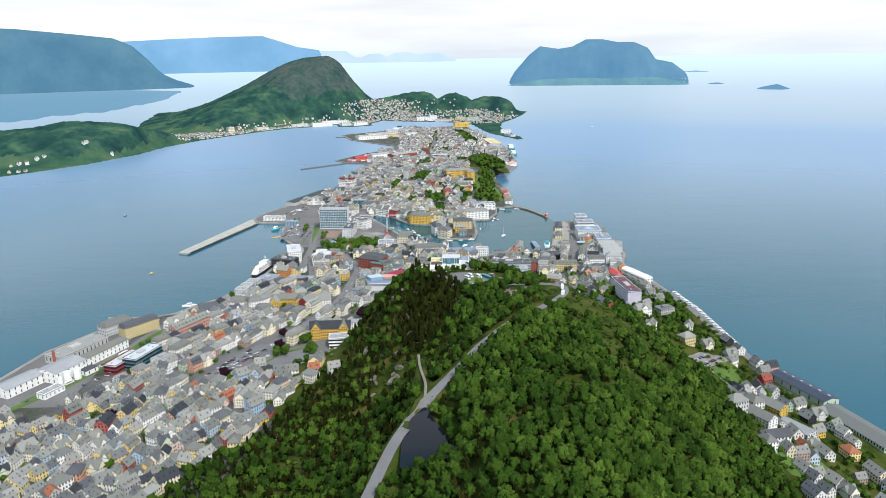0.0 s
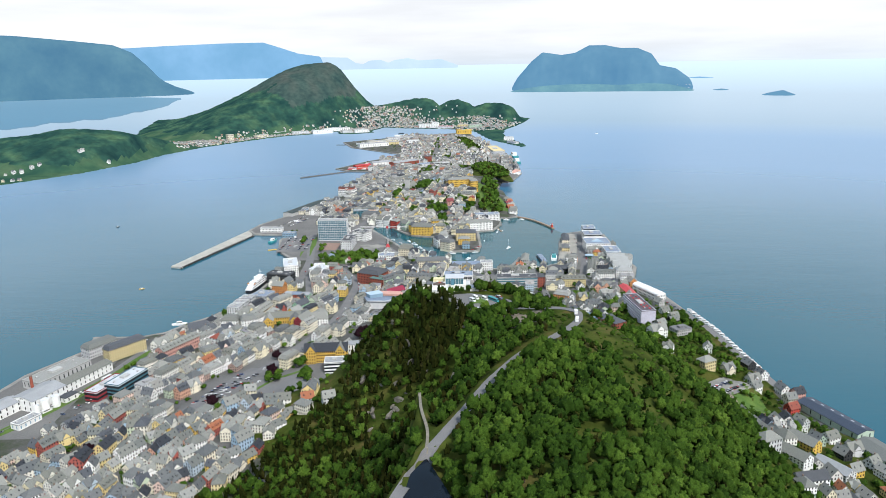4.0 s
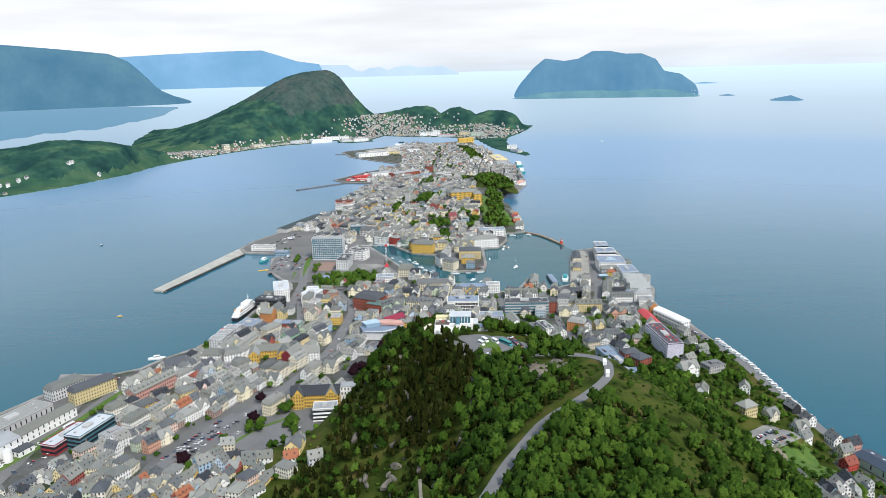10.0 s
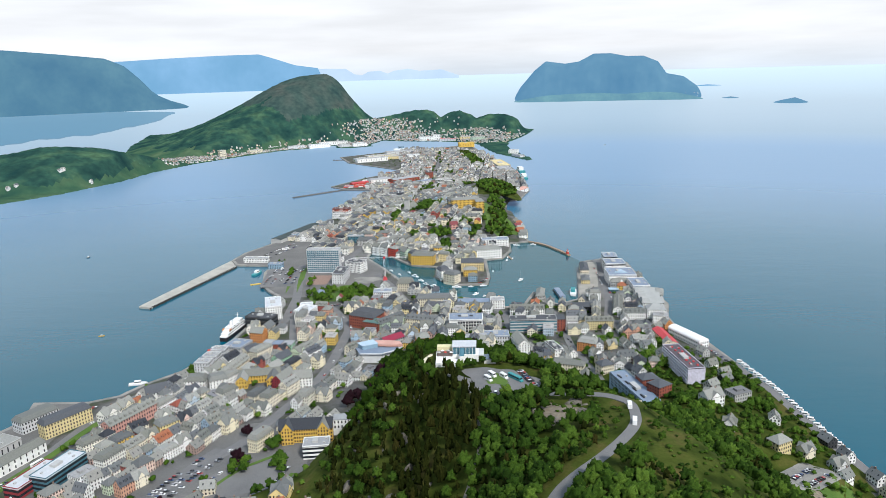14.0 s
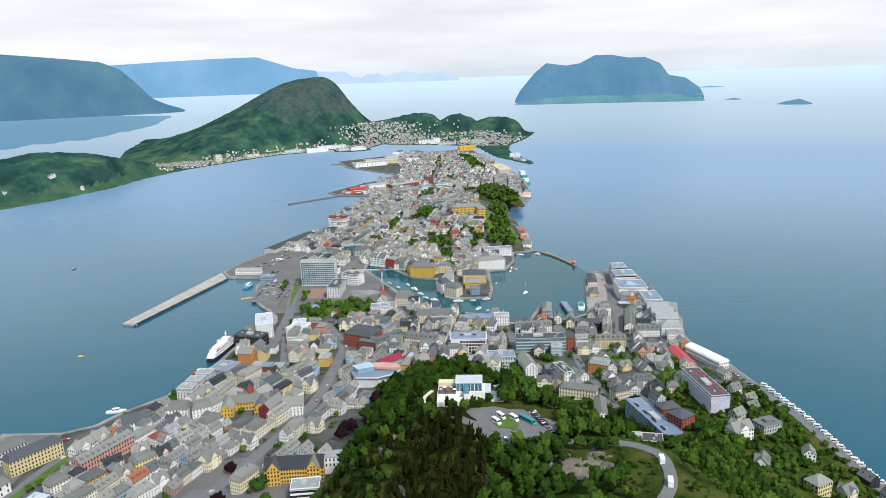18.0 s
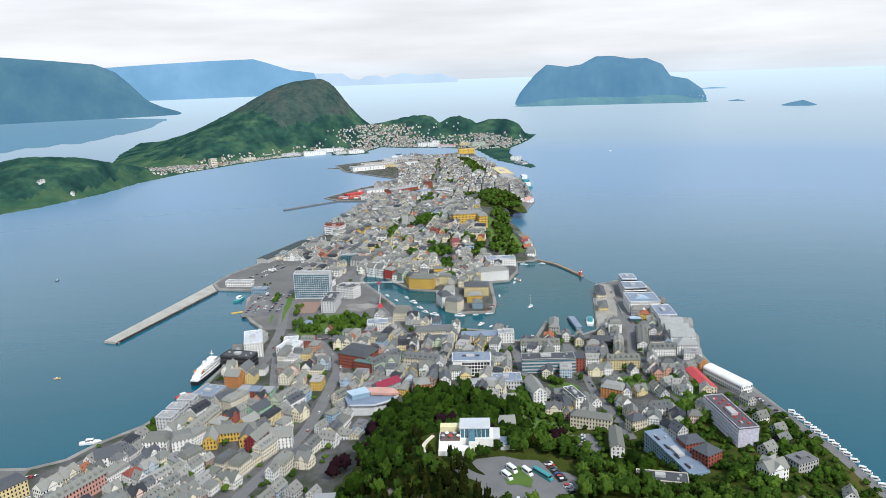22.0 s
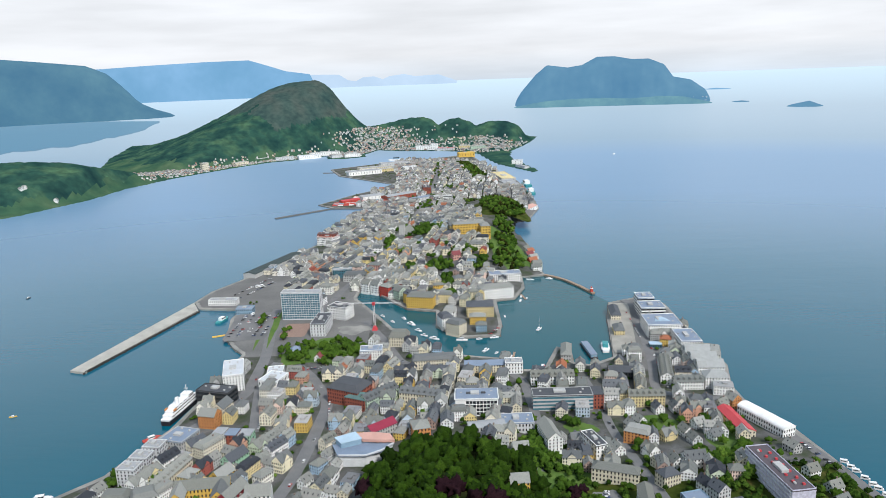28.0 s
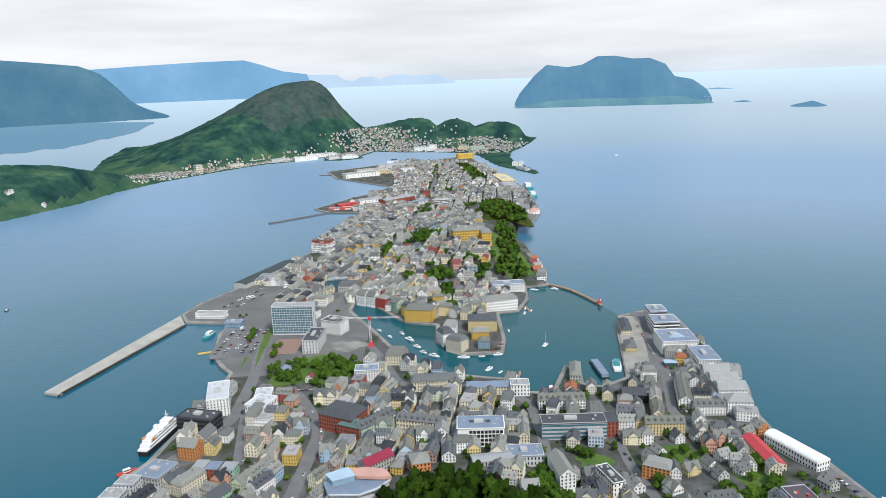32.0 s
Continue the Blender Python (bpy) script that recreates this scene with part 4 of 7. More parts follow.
TEALGLASS = node_mat("teal_facade_glass", [(0.045, 0.12, 0.16), (0.08, 0.18, 0.225)], 0.15, 0.25, 1.0, 0.0, spec=0.4)
GREENROOF = plain("verdigris_roof", (0.10, 0.17, 0.16), 0.7, scale=0.2)
TEALHALL = plain("grey_green_hall_roof", (0.05, 0.068, 0.068), 0.8, scale=0.1)


def building(name, label, x, y, L, D, H, turn, wall=WHITE, roof="flat", roof_mat=GREYROOF, floors=3, R=4.0, every=2.6, bands=False, glass=GLASS, z=None, category="building", keep=True):
    """One building: walls, roof, windows by storey, and what stands on the roof."""
    a = radians(turn)
    if z is None:
        z = max(2.5, float(ground(x, y)))
    gable = roof in ("gable", "dormer")
    w = gable_wall(L, D, H, R) if gable else Shape().box(-L / 2, L / 2, -D / 2, D / 2, -5, H)
    ob = new(name, w.mesh("wall", wall))
    ob.matrix_basis = pose(x, y, z, 0, 0, turn)
    tagged(ob, label, category)
    if gable:
        r = gable_roof(L, D, H, R, dormers=int(L / 5) if roof == "dormer" else 0)
    elif roof in ("hip", "mansard"):
        r = hip_roof(L, D, H, R, run=0.48 if roof == "hip" else 0.2, flat=roof == "mansard")
    elif roof == "barrel":
        ring = [(math.cos(t) * (D / 2 + 0.3), math.sin(t) * R) for t in np.linspace(math.pi, 0, 11)]
        r = Shape()
        for p, q in zip(ring, ring[1:]):
            r.poly((-L / 2 - 0.3, p[0], H + p[1]), (-L / 2 - 0.3, q[0], H + q[1]), (L / 2 + 0.3, q[0], H + q[1]), (L / 2 + 0.3, p[0], H + p[1]))
        for sx in (-1, 1):
            r.poly(*[(sx * (L / 2 + 0.3), p[0], H + p[1]) for p in (ring if sx < 0 else ring[::-1])])
    else:
        r = Shape().box(-L / 2 - 0.2, L / 2 + 0.2, -D / 2 - 0.2, D / 2 + 0.2, H, H + 0.7)
    part("roof", r.mesh("roof", roof_mat), ob)
    if roof == "flat" and L > 14:
        top = Shape().box(-L * 0.14, L * 0.06, -D * 0.14, D * 0.18, H + 0.7, H + 2.6)
        part("plant_room", top.mesh("plant_room", GREYWALL), ob)
        par = Shape()
        for x0, x1, y0, y1 in ((-L / 2, L / 2, -D / 2, -D / 2 + 0.4), (-L / 2, L / 2, D / 2 - 0.4, D / 2), (-L / 2, -L / 2 + 0.4, -D / 2 + 0.4, D / 2 - 0.4), (L / 2 - 0.4, L / 2, -D / 2 + 0.4, D / 2 - 0.4)):
            par.box(x0, x1, y0, y1, H + 0.6, H + 1.3)
        part("parapet", par.mesh("parapet", wall), ob)
        for k, (ux, uy) in enumerate(((0.3, -0.2), (0.36, 0.2), (-0.36, 0.1))):
            unit = Shape().box(L * ux - 0.9, L * ux + 0.9, D * uy - 0.7, D * uy + 0.7, H + 0.7, H + 1.8)
            part("roof_vent", unit.mesh("roof_vent", GREYWALL), ob)
    hh = H / max(1, floors)
    for fl in range(floors):
        if bands:
            b = Shape().box(-L / 2 - 0.06, L / 2 + 0.06, -D / 2 - 0.06, D / 2 + 0.06, fl * hh + hh * 0.35, fl * hh + hh * 0.85, True)
            part("window_band", b.mesh("window_band", glass), ob)
    if not bands and floors:
        part("glazing", window_set(L, D, H, R, floors, gable, every).mesh("windows", glass), ob)["kind"] = "stuff"
    if keep:
        n = max(1, int(L / (D + 0.1)))
        for k in range(n):
            u = ((k + 0.5) / n - 0.5) * L
            placed.append((x + math.cos(a) * u, y + math.sin(a) * u, (min(L / n, D) + max(L / n, D)) / 4))
    return ob


# the hotel slab by the quay, with its gridded glass front
hotel = building("hotel", "tall slab hotel with a blue-grey gridded glass front", -170, 1268, 50, 15, 36, -5, LIGHTGREY, "flat", GREYROOF, 1, every=99, z=2.6, category="hotel")
for fl in range(11):
    b = Shape().box(-24.6, 24.6, -7.62, 7.62, 2.2 + fl * 3.05, 4.6 + fl * 3.05, True)
    part("window_band", b.mesh("window_band", TEALGLASS), hotel)
for k in range(17):
    part("mullion", Shape().box(-24.6 + k * 3.07, -24.2 + k * 3.07, -7.75, -7.5, 1.5, 35.5, True).mesh("mullion", LIGHTGREY), hotel)
building("hotel_annex", "light grey concrete annex with a ribbed front", -139, 1218, 18, 42, 15, -5, LIGHTGREY, "flat", DARKROOF, 4, every=3.4, z=2.6)
building("office_block", "white office block with a black roof and end wall", -121, 1266, 27, 20, 16, -27, WHITE, "flat", DARKROOF, 5, every=2.4, z=2.6)
building("ferry_terminal", "long white ferry terminal on the quay", -292, 1342, 40, 12, 7, -6, WHITE, "flat", GREYROOF, 2, z=2.6)
building("quay_building", "low blue-grey quay building with a flat roof", -252, 1300, 22, 14, 7, -3, BLUEPAINT, "flat", BLUEROOF, 2, z=2.6)
building("glass_office", "black glass office box beside the ship", -213, 1028, 35, 17, 13, -17, BLACKWALL, "flat", DARKROOF, 3, bands=True, z=2.6)
building("white_office", "white six-storey office with rows of windows", -207, 1069, 42, 20, 17, 103, WHITE, "flat", WHITEROOF, 6, z=2.6)
building("concert_hall", "white flat-roofed hall with a stepped roof", -163, 1051, 24, 20, 13, 70, WHITE, "flat", WHITEROOF, 2, z=2.6)
building("concert_hall_wing", "white lower hall wing with a metal roof", -167, 1077, 26, 16, 8, 95, WHITE, "flat", WHITEROOF, 2, z=2.6)
building("brick_hall", "dark red brick building with a verdigris roof", -84, 1018, 34, 26, 14, -28, BRICK, "mansard", DARKROOF, 4, R=5, z=4)
building("brick_wing", "dark red brick wing with a verdigris roof", -74, 1003, 22, 16, 10, -28, BRICK, "hip", GREENROOF, 3, R=4, z=4)
building("raspberry_house", "grey house with a raspberry-red metal roof", -50, 938, 26, 12, 10, 40, GREYWALL, "gable", RASPBERRY, 3, R=4, z=6)
hall_tower = building("town_hall", "white office tower with a gridded window front", 33, 964, 37, 20, 23, -3, WHITE, "flat", WHITEROOF, 0, z=5)
for fl in range(6):
    part("window_band", Shape().box(-9.5, 17.6, -10.12, -9.9, 1.6 + fl * 3.5, 4.2 + fl * 3.5, True).mesh("window_band", GLASS), hall_tower)
    part("rear_band", Shape().box(-17.6, 17.6, 9.9, 10.12, 1.6 + fl * 3.5, 4.0 + fl * 3.5, True).mesh("rear_band", GLASS), hall_tower)
for k in range(10):
    part("mullion", Shape().box(-9.7 + k * 3.03, -9.2 + k * 3.03, -10.3, -10.0, 1.2, 22.6, True).mesh("mullion", WHITE), hall_tower)
part("roof_slab", Shape().box(-19.2, 19.2, -11, 11, 23.7, 24.3, True).mesh("roof_slab", WHITE), hall_tower, "broad white overhanging roof slab")
part("roof_field", Shape().box(-18.2, 18.2, -10.2, 10.2, 24.3, 24.5).mesh("roof_field", BLUEROOF), hall_tower)
for ux in (-7, 6):
    part("roof_vent", Shape().box(ux - 2, ux + 2, -1, 1, 24.5, 25.6).mesh("roof_vent", DARKROOF), hall_tower)
building("parking_hall", "low hall with a blue-grey metal roof", 65, 935, 27, 18, 8, -1, LIGHTGREY, "flat", BLUEROOF, 2, z=10)
building("long_block", "grey office block with green glass bands", 112, 985, 54, 17, 14, -2, GREYWALL, "flat", DARKROOF, 4, bands=True, glass=TEALGLASS, z=3)
building("brick_end_block", "red brick end building beside the long block", 144, 985, 9, 17, 14, -2, BRICK, "flat", DARKROOF, 4, z=3)
PALESLATE = plain("pale_slate_roof", (0.33, 0.34, 0.335), 0.8, scale=0.15)
building("waterfront_block", "white modern waterfront block with wide windows", 265, 1220, 29, 27, 15, -3, WHITE, "flat", BLUEROOF, 4, bands=True, z=2.6)
building("waterfront_block", "white stepped block at the quay end", 264, 1246, 20, 24, 19, -3, WHITE, "flat", BLUEROOF, 5, bands=True, z=2.6)
big_block = building("waterfront_block", "white waterfront block with a blue-grey roof", 260, 1165, 38, 38, 15, -3, WHITE, "flat", BLUEROOF, 5, z=2.6)
part("skylight_gable", Shape().loft([[(-9, -7, 15.7), (9, -7, 15.7), (6, 4, 15.7), (-6, 4, 15.7)], [(-1, -7, 19), (1, -7, 19), (0.6, 0, 19), (-0.6, 0, 19)]]).mesh("skylight_gable", SKYROOF), big_block, "pale blue folded metal skylight")
building("waterfront_block", "white waterfront block with a recessed top floor", 271, 1112, 22, 38, 15, -3, WHITE, "flat", BLUEROOF, 5, z=2.6)
for k in range(3):
    row = building("quayside_house", "white tall quayside house with a steep slate roof", 269 - k * 0.8, 1077 - k * 19.5, 25, 17, 13, -4, WHITE, "gable", PALESLATE, 5, R=5.5, z=2.6, category="house")
    for gy in (-4.4, 4.4):
        bay = part("street_gable", gable_wall(8, 7.6, 13.2, 4.6).mesh("street_gable", WHITE), row)
        bay.matrix_basis = pose(-9.2, gy, 0)
        part("bay_roof", gable_roof(8, 7.6, 13.2, 4.6).mesh("bay_roof", PALESLATE), bay)
        part("bay_glazing", window_set(8, 7.6, 13.2, 4.6, 5, True, 2.2).mesh("bay_windows", GLASS), bay)["kind"] = "stuff"
building("quayside_house", "white corner house with a hipped slate roof at the quay", 264.5, 1015, 22, 16, 12, -6, WHITE, "hip", PALESLATE, 4, R=5.5, z=2.6, category="house")
building("quay_store", "long low hipped store on the western quay edge", 223, 1232, 40, 12, 6, 82, CREAM, "hip", SLATE, 2, z=2.6)
building("quay_store", "pale timber store on the quay", 212, 1170, 22, 12, 6, 82, PALEYELLOW, "hip", SLATE, 2, z=2.6)
building("long_terrace", "long white terrace with many dormers", 227, 1047, 52, 12, 9, 76, WHITE, "dormer", SLATE, 3, z=2.6, category="house")
building("court_wing", "white wing closing the terrace court", 238, 1013, 26, 11, 9, -4, WHITE, "dormer", SLATE, 3, z=2.6, category="house")
building("glass_pavilion", "low pavilion with a pale blue roof on a lawn", 240, 1121, 13, 8, 4, -6, TEALGLASS, "flat", SKYROOF, 1, z=2.6)
building("dark_pavilion", "low dark building with a folded black roof", 183, 1047, 26, 18, 8, -8, BLACKWALL, "gable", DARKROOF, 2, R=3, z=2.6)
building("warehouse", "long low warehouse with a bright red roof", 250, 934, 46, 12, 6, 93, CREAM, "gable", REDROOF, 2, R=2.5, z=4)
building("boat_hall", "long white hall with a rounded white roof", 276, 935, 50, 13, 8, 111, WHITE, "barrel", WHITE, 2, R=3.5, z=2.6)
building("quay_shed", "hipped stone shed at the end of the quay", 139, 1107, 34, 11, 7, 79, GREYWALL, "hip", SLATE, 2, z=2.6)
lilac = building("apartment_block", "long lilac-sheeted block with a dark roof under scaffolding", 228, 815, 58, 16, 15, 95, plain("lilac_scaffold_sheeting", (0.58, 0.57, 0.68), 0.8, amount=0.7), "flat", plain("plum_roof_felt", (0.105, 0.088, 0.10), 0.8), 0, z=20)
for k in range(12):
    part("roof_stack", Shape().box(-24 + k * 4, -22.4 + k * 4, -4 + (k % 2) * 5, -2.4 + (k % 2) * 5, 15.7, 17).mesh("roof_stack", REDROOF), lilac)
for sy in (-1, 1):
    for k in range(15):
        part("scaffold_pole", Shape().box(-28 + k * 4 - 0.08, -28 + k * 4 + 0.08, sy * 8.7 - 0.08, sy * 8.7 + 0.08, -3, 16.4).mesh("scaffold_pole", GREYWALL), lilac)
    for k in range(5):
        part("scaffold_deck", Shape().box(-28.4, 28.4, sy * 8.4 - 0.45, sy * 8.4 + 0.45, 1.6 + k * 3.1, 1.75 + k * 3.1, True).mesh("scaffold_deck", LIGHTGREY), lilac)
terraces = building("terrace_block", "long blue and white stepped block with roof parking", 170, 770, 64, 15, 11, 102, BLUEPAINT, "flat", BLUEROOF, 4, z=17)
for k in range(4):
    for j in range(3):
        part("solar_rack", Shape().box(-0.9, 0.9, -0.7, 0.7, 0, 0.9).mesh("solar_rack", BLACKWALL), terraces).matrix_basis = pose(-24 + k * 14 + j * 2.2, 3.5, 11.7)
building("brick_apartment_block", "red brick apartment tower with a hipped grey roof", 188, 757, 15, 14, 14, 30, BRICK, "hip", SLATE, 5, R=3, z=22)
building("brick_apartment_block", "dark brick apartment block with balconies", 184, 778, 16, 13, 13, 12, BRICK, "hip", SLATE, 5, R=3, z=20)
building("white_terrace", "long white terrace of flats", 138, 812, 32, 10, 9, 80, WHITE, "gable", SLATE, 3, R=3, z=9)
building("slope_flats", "long grey-roofed flats below the lookout", 150, 737, 34, 13, 8, -14, CREAM, "flat", DARKROOF, 3, z=20)
building("flat_white_house", "white house with a dark flat roof", 122, 900, 26, 10, 10, 106, WHITE, "flat", DARKROOF, 3, z=6)
building("beige_terrace", "beige terrace with hipped grey roofs", 128, 855, 34, 11, 10, -22, CREAM, "hip", SLATE, 3, z=6)
building("white_flat_block", "white gabled block of flats", 88, 908, 30, 12, 11, 98, WHITE, "gable", SLATE, 4, R=5, z=10)
building("green_house", "yellow gabled house among the park trees", 52, 818, 13, 13, 9, 2, YELLOW, "gable", SLATE, 3, R=4, z=25, category="house")
building("villa", "small white gabled villa among trees", 61, 882, 12, 12, 7, 5, WHITE, "gable", SLATE, 2, R=4.5, z=15, category="house")
building("corner_house", "orange and yellow corner house with a slate roof", 161, 913, 20, 13, 10, -30, ORANGE, "mansard", SLATE, 4, R=3.5, z=5, category="house")
building("ochre_terrace", "long ochre row of town houses", 188, 982, 32, 12, 11, -4, PALEYELLOW, "dormer", SLATE, 4, z=3, category="house")
building("brown_villa", "brown villa with a hipped slate roof by the park", -16, 921, 14, 16, 10, 10, ORANGE, "hip", SLATE, 3, z=14, category="house")
building("cream_row_house", "long cream row house with many small windows", -14, 1003, 44, 13, 11, -18, CREAM, "dormer", SLATE, 3, z=4, category="house")
building("modern_office", "long white-roofed office with black and red glass", -293, 694, 40, 16, 11, 72, TEALGLASS, "flat", WHITEROOF, 3, bands=True, z=3.4)
building("modern_office_wing", "lower white-roofed office wing with a dark red front", -309, 686, 40, 14, 8, 72, CRIMSON, "flat", WHITEROOF, 2, bands=True, z=3.4)
building("yellow_terrace", "long pale yellow terrace by the shore road", -328, 776, 42, 12, 13, 54, PALEYELLOW, "mansard", SLATE, 4, z=2.8, category="house")
building("grey_terrace", "grey hipped building beside the yellow terrace", -358, 784, 34, 15, 11, 58, LIGHTGREY, "mansard", SLATE, 3, z=2.7)
building("pink_terrace", "long pink terrace with dormers", -272, 777, 50, 12, 11, 62, PINK, "dormer", SLATE, 3, z=4, category="house")
building("factory", "white factory with sheet-metal roofs on the shore", -362, 668, 36, 26, 11, 68, WHITE, "gable", GREYROOF, 2, R=3, every=5.5, z=2.6)
building("factory", "long white factory wing on the shore road", -342, 712, 58, 14, 9, 68, WHITE, "gable", SLATE, 2, R=3, every=5.0, z=2.6)
building("factory", "grey flat-roofed factory hall at the water", -372, 722, 60, 22, 8, 66, GREYWALL, "flat", SLATE, 1, every=5, z=2.6)
building("factory", "low white factory shed at the water", -388, 640, 40, 20, 9, 66, WHITE, "gable", GREYROOF, 2, R=3, every=5.5, z=2.6)
chimney = new("factory_chimney", Shape().loft([[(math.cos(t) * r, math.sin(t) * r, h) for t in np.linspace(0, 2 * math.pi, 12, endpoint=False)] for r, h in ((1.6, 0), (1.2, 22))]).mesh("shaft", BRICK))
chimney.matrix_basis = pose(-372, 676, 2.5)
tagged(chimney, "tall red brick factory chimney", "chimney")
part("cap", Shape().loft([[(math.cos(t) * r, math.sin(t) * r, h) for t in np.linspace(0, 2 * math.pi, 12, endpoint=False)] for r, h in ((1.2, 22), (1.5, 22.4), (1.5, 23.4), (1.1, 23.5))]).mesh("cap", CHIMNEY), chimney)
for x, y, r, h in ((-349, 652, 3.6, 11), (-343, 659, 3.6, 11), (-352, 644, 2.4, 9)):
    silo = new("silo", Shape().loft([[(math.cos(t) * r, math.sin(t) * r, z) for t in np.linspace(0, 6.283, 14, endpoint=False)] for z in (0, h)], cap=False).mesh("shell", WHITE))
    silo.matrix_basis = pose(x, y, 2.6)
    tagged(silo, "round white storage silo beside the factory", "silo", "factory silos")
    part("cap", Shape().loft([[(math.cos(t) * r * q, math.sin(t) * r * q, h + z) for t in np.linspace(0, 6.283, 14, endpoint=False)] for q, z in ((1.03, 0), (0.2, 1.1))]).mesh("cap", LIGHTGREY), silo)
building("blue_shed", "white shed with blue doors by the factory", -352, 626, 22, 10, 5, 66, WHITE, "flat", GREYROOF, 1, every=4, glass=BLUEPAINT, z=2.6)
building("brown_roofed_shed", "white shed with a brown flat roof", -338, 672, 14, 9, 5, 66, WHITE, "flat", DARKROOF, 1, every=5, z=2.6)
school = building("school", "ochre school with steep gables and a slate roof", -106, 717, 42, 14, 12, 2, YELLOW, "gable", SLATE, 4, R=6, every=1.9, z=17, category="school")
for sx in (-14, 14):
    wing = gable_wall(12, 9, 12.5, 6.5)
    w = part("gable_wing", wing.mesh("gable_wing", YELLOW), school)
    w.matrix_basis = pose(sx, -4.2, 0, 0, 0, 90)
    part("wing_roof", gable_roof(12, 9, 12.5, 6.5).mesh("wing_roof", SLATE), w)
    part("wing_glazing", window_set(12, 9, 12.5, 6.5, 4, True, 1.9).mesh("wing_windows", GLASS), w)["kind"] = "stuff"
building("gymnasium", "white flat-roofed gymnasium with window bands", -94, 690, 20, 14, 10, 4, WHITE, "flat", GREYROOF, 3, bands=True, z=18)
building("annex", "white flat annex behind the school", -78, 722, 14, 10, 8, 2, WHITE, "flat", GREYROOF, 2, z=24)
building("fish_hall", "long low hall with a grey-green roof on the quay", -262, 1540, 140, 22, 7, 68, GREYWALL, "gable", TEALHALL, 0, R=2, z=2.6)
building("brick_hotel", "white and brick waterfront hotel with set-back floors", -192, 1690, 34, 26, 16, -25, WHITE, "flat", BRICK, 4, z=2.6)
building("canal_house", "white gabled canal house", -96, 1378, 14, 13, 13, -35, WHITE, "gable", SLATE, 4, R=5, z=2.6, category="house")
building("canal_house", "white canal house with a steep gable", -82, 1370, 13, 13, 13, -35, WHITE, "gable", SLATE, 4, R=5, z=2.6, category="house")
building("canal_house", "red canal house with a hipped roof", -66, 1358, 18, 14, 13, -42, REDPAINT, "hip", SLATE, 4, z=2.6, category="house")
building("canal_house", "pale green canal house with a round gable", -47, 1336, 15, 14, 13, -55, PALEGREEN, "gable", SLATE, 4, R=5, z=2.6, category="house")
building("canal_house", "teal canal house behind the quay", -52, 1352, 14, 12, 13, -45, BLUEPAINT, "hip", SLATE, 4, z=2.6, category="house")
building("canal_house", "large ochre corner house on the canal", -18, 1299, 36, 18, 15, -14, YELLOW, "mansard", SLATE, 5, z=2.6, category="house")
building("canal_house", "ochre canal house with dormers", -32, 1315, 16, 14, 14, -50, YELLOW, "dormer", SLATE, 5, z=2.6, category="house")
building("quay_house", "white quay house with a curved slate roof", 12, 1216, 18, 15, 13, -70, WHITE, "mansard", SLATE, 4, z=2.6, category="house")
building("quay_house", "pale cream quay house with a mansard roof", 24, 1192, 20, 15, 13, -38, CREAM, "mansard", SLATE, 4, z=2.6, category="house")
building("quay_house", "white quay house behind the front row", 18, 1240, 18, 15, 13, 80, WHITE, "mansard", SLATE, 4, z=2.6, category="house")
building("quay_warehouse", "ochre warehouse on the pier", 57, 1256, 34, 26, 14, -3, PALEYELLOW, "hip", SLATE, 4, z=2.6)
building("quay_warehouse", "small ochre warehouse on the pier", 52, 1223, 20, 14, 10, -3, YELLOW, "hip", SLATE, 3, z=2.6)
building("quay_warehouse", "blue and white warehouse at the pier end", 54, 1194, 13, 11, 9, -3, BLUEPAINT, "hip", SLATE, 3, z=2.6)
building("white_warehouse", "large white warehouse with upright window bands", 84, 1330, 46, 24, 15, 10, WHITE, "hip", SLATE, 4, z=2.6)
building("white_warehouse", "white harbour building with a blue top floor", 104, 1400, 46, 20, 13, 3, WHITE, "flat", BLUEROOF, 4, z=3)
building("hospital", "large ochre building with several wings", 64, 1608, 56, 17, 17, 5, YELLOW, "hip", SLATE, 4, z=33)
building("hospital_wing", "ochre wing of the large building", 90, 1598, 16, 36, 18, 5, YELLOW, "hip", SLATE, 4, z=31)
building("hospital_wing", "lower ochre side wing", 40, 1622, 18, 26, 13, 5, PALEYELLOW, "hip", SLATE, 3, z=33)
church = building("church", "grey stone church with a steep roof", -46, 1652, 36, 16, 13, 70, GREYWALL, "gable", SLATE, 1, R=8, every=5, z=18, category="church")
part("tower", Shape().box(-24, -15, -4.5, 4.5, -5, 30).mesh("tower", GREYWALL), church)
part("tower_roof", hip_roof(10, 10, 30, 5).mesh("tower_roof", SLATE), church).matrix_basis = pose(-19.5, 0, 0)
navy_hall = building("shore_warehouse", "long shore warehouse with a dark blue roof", 329, 594, 62, 17, 7, 108, PALEGREEN, "gable", plain("navy_metal_roof", (0.045, 0.06, 0.09), 0.6), 1, R=2, every=9, z=2.8)
for k in range(6):
    part("skylight", Shape().box(-26 + k * 10, -23.5 + k * 10, -4.2, -2.6, 8.15, 8.6).mesh("skylight", WHITEROOF), navy_hall)
building("ochre_flats_block", "long ochre house with a slate roof", 264, 519, 21, 10, 7, 118, YELLOW, "gable", SLATE, 3, R=4)
building("grey_flats_block", "long white house with a slate roof", 236, 482, 24, 10, 6, 118, WHITE, "gable", SLATE, 3, R=4)
building("pale_apartment_house", "long pale house with a grey roof", 268, 486, 24, 11, 6, 118, LIGHTGREY, "gable", GREYROOF, 3, R=3)
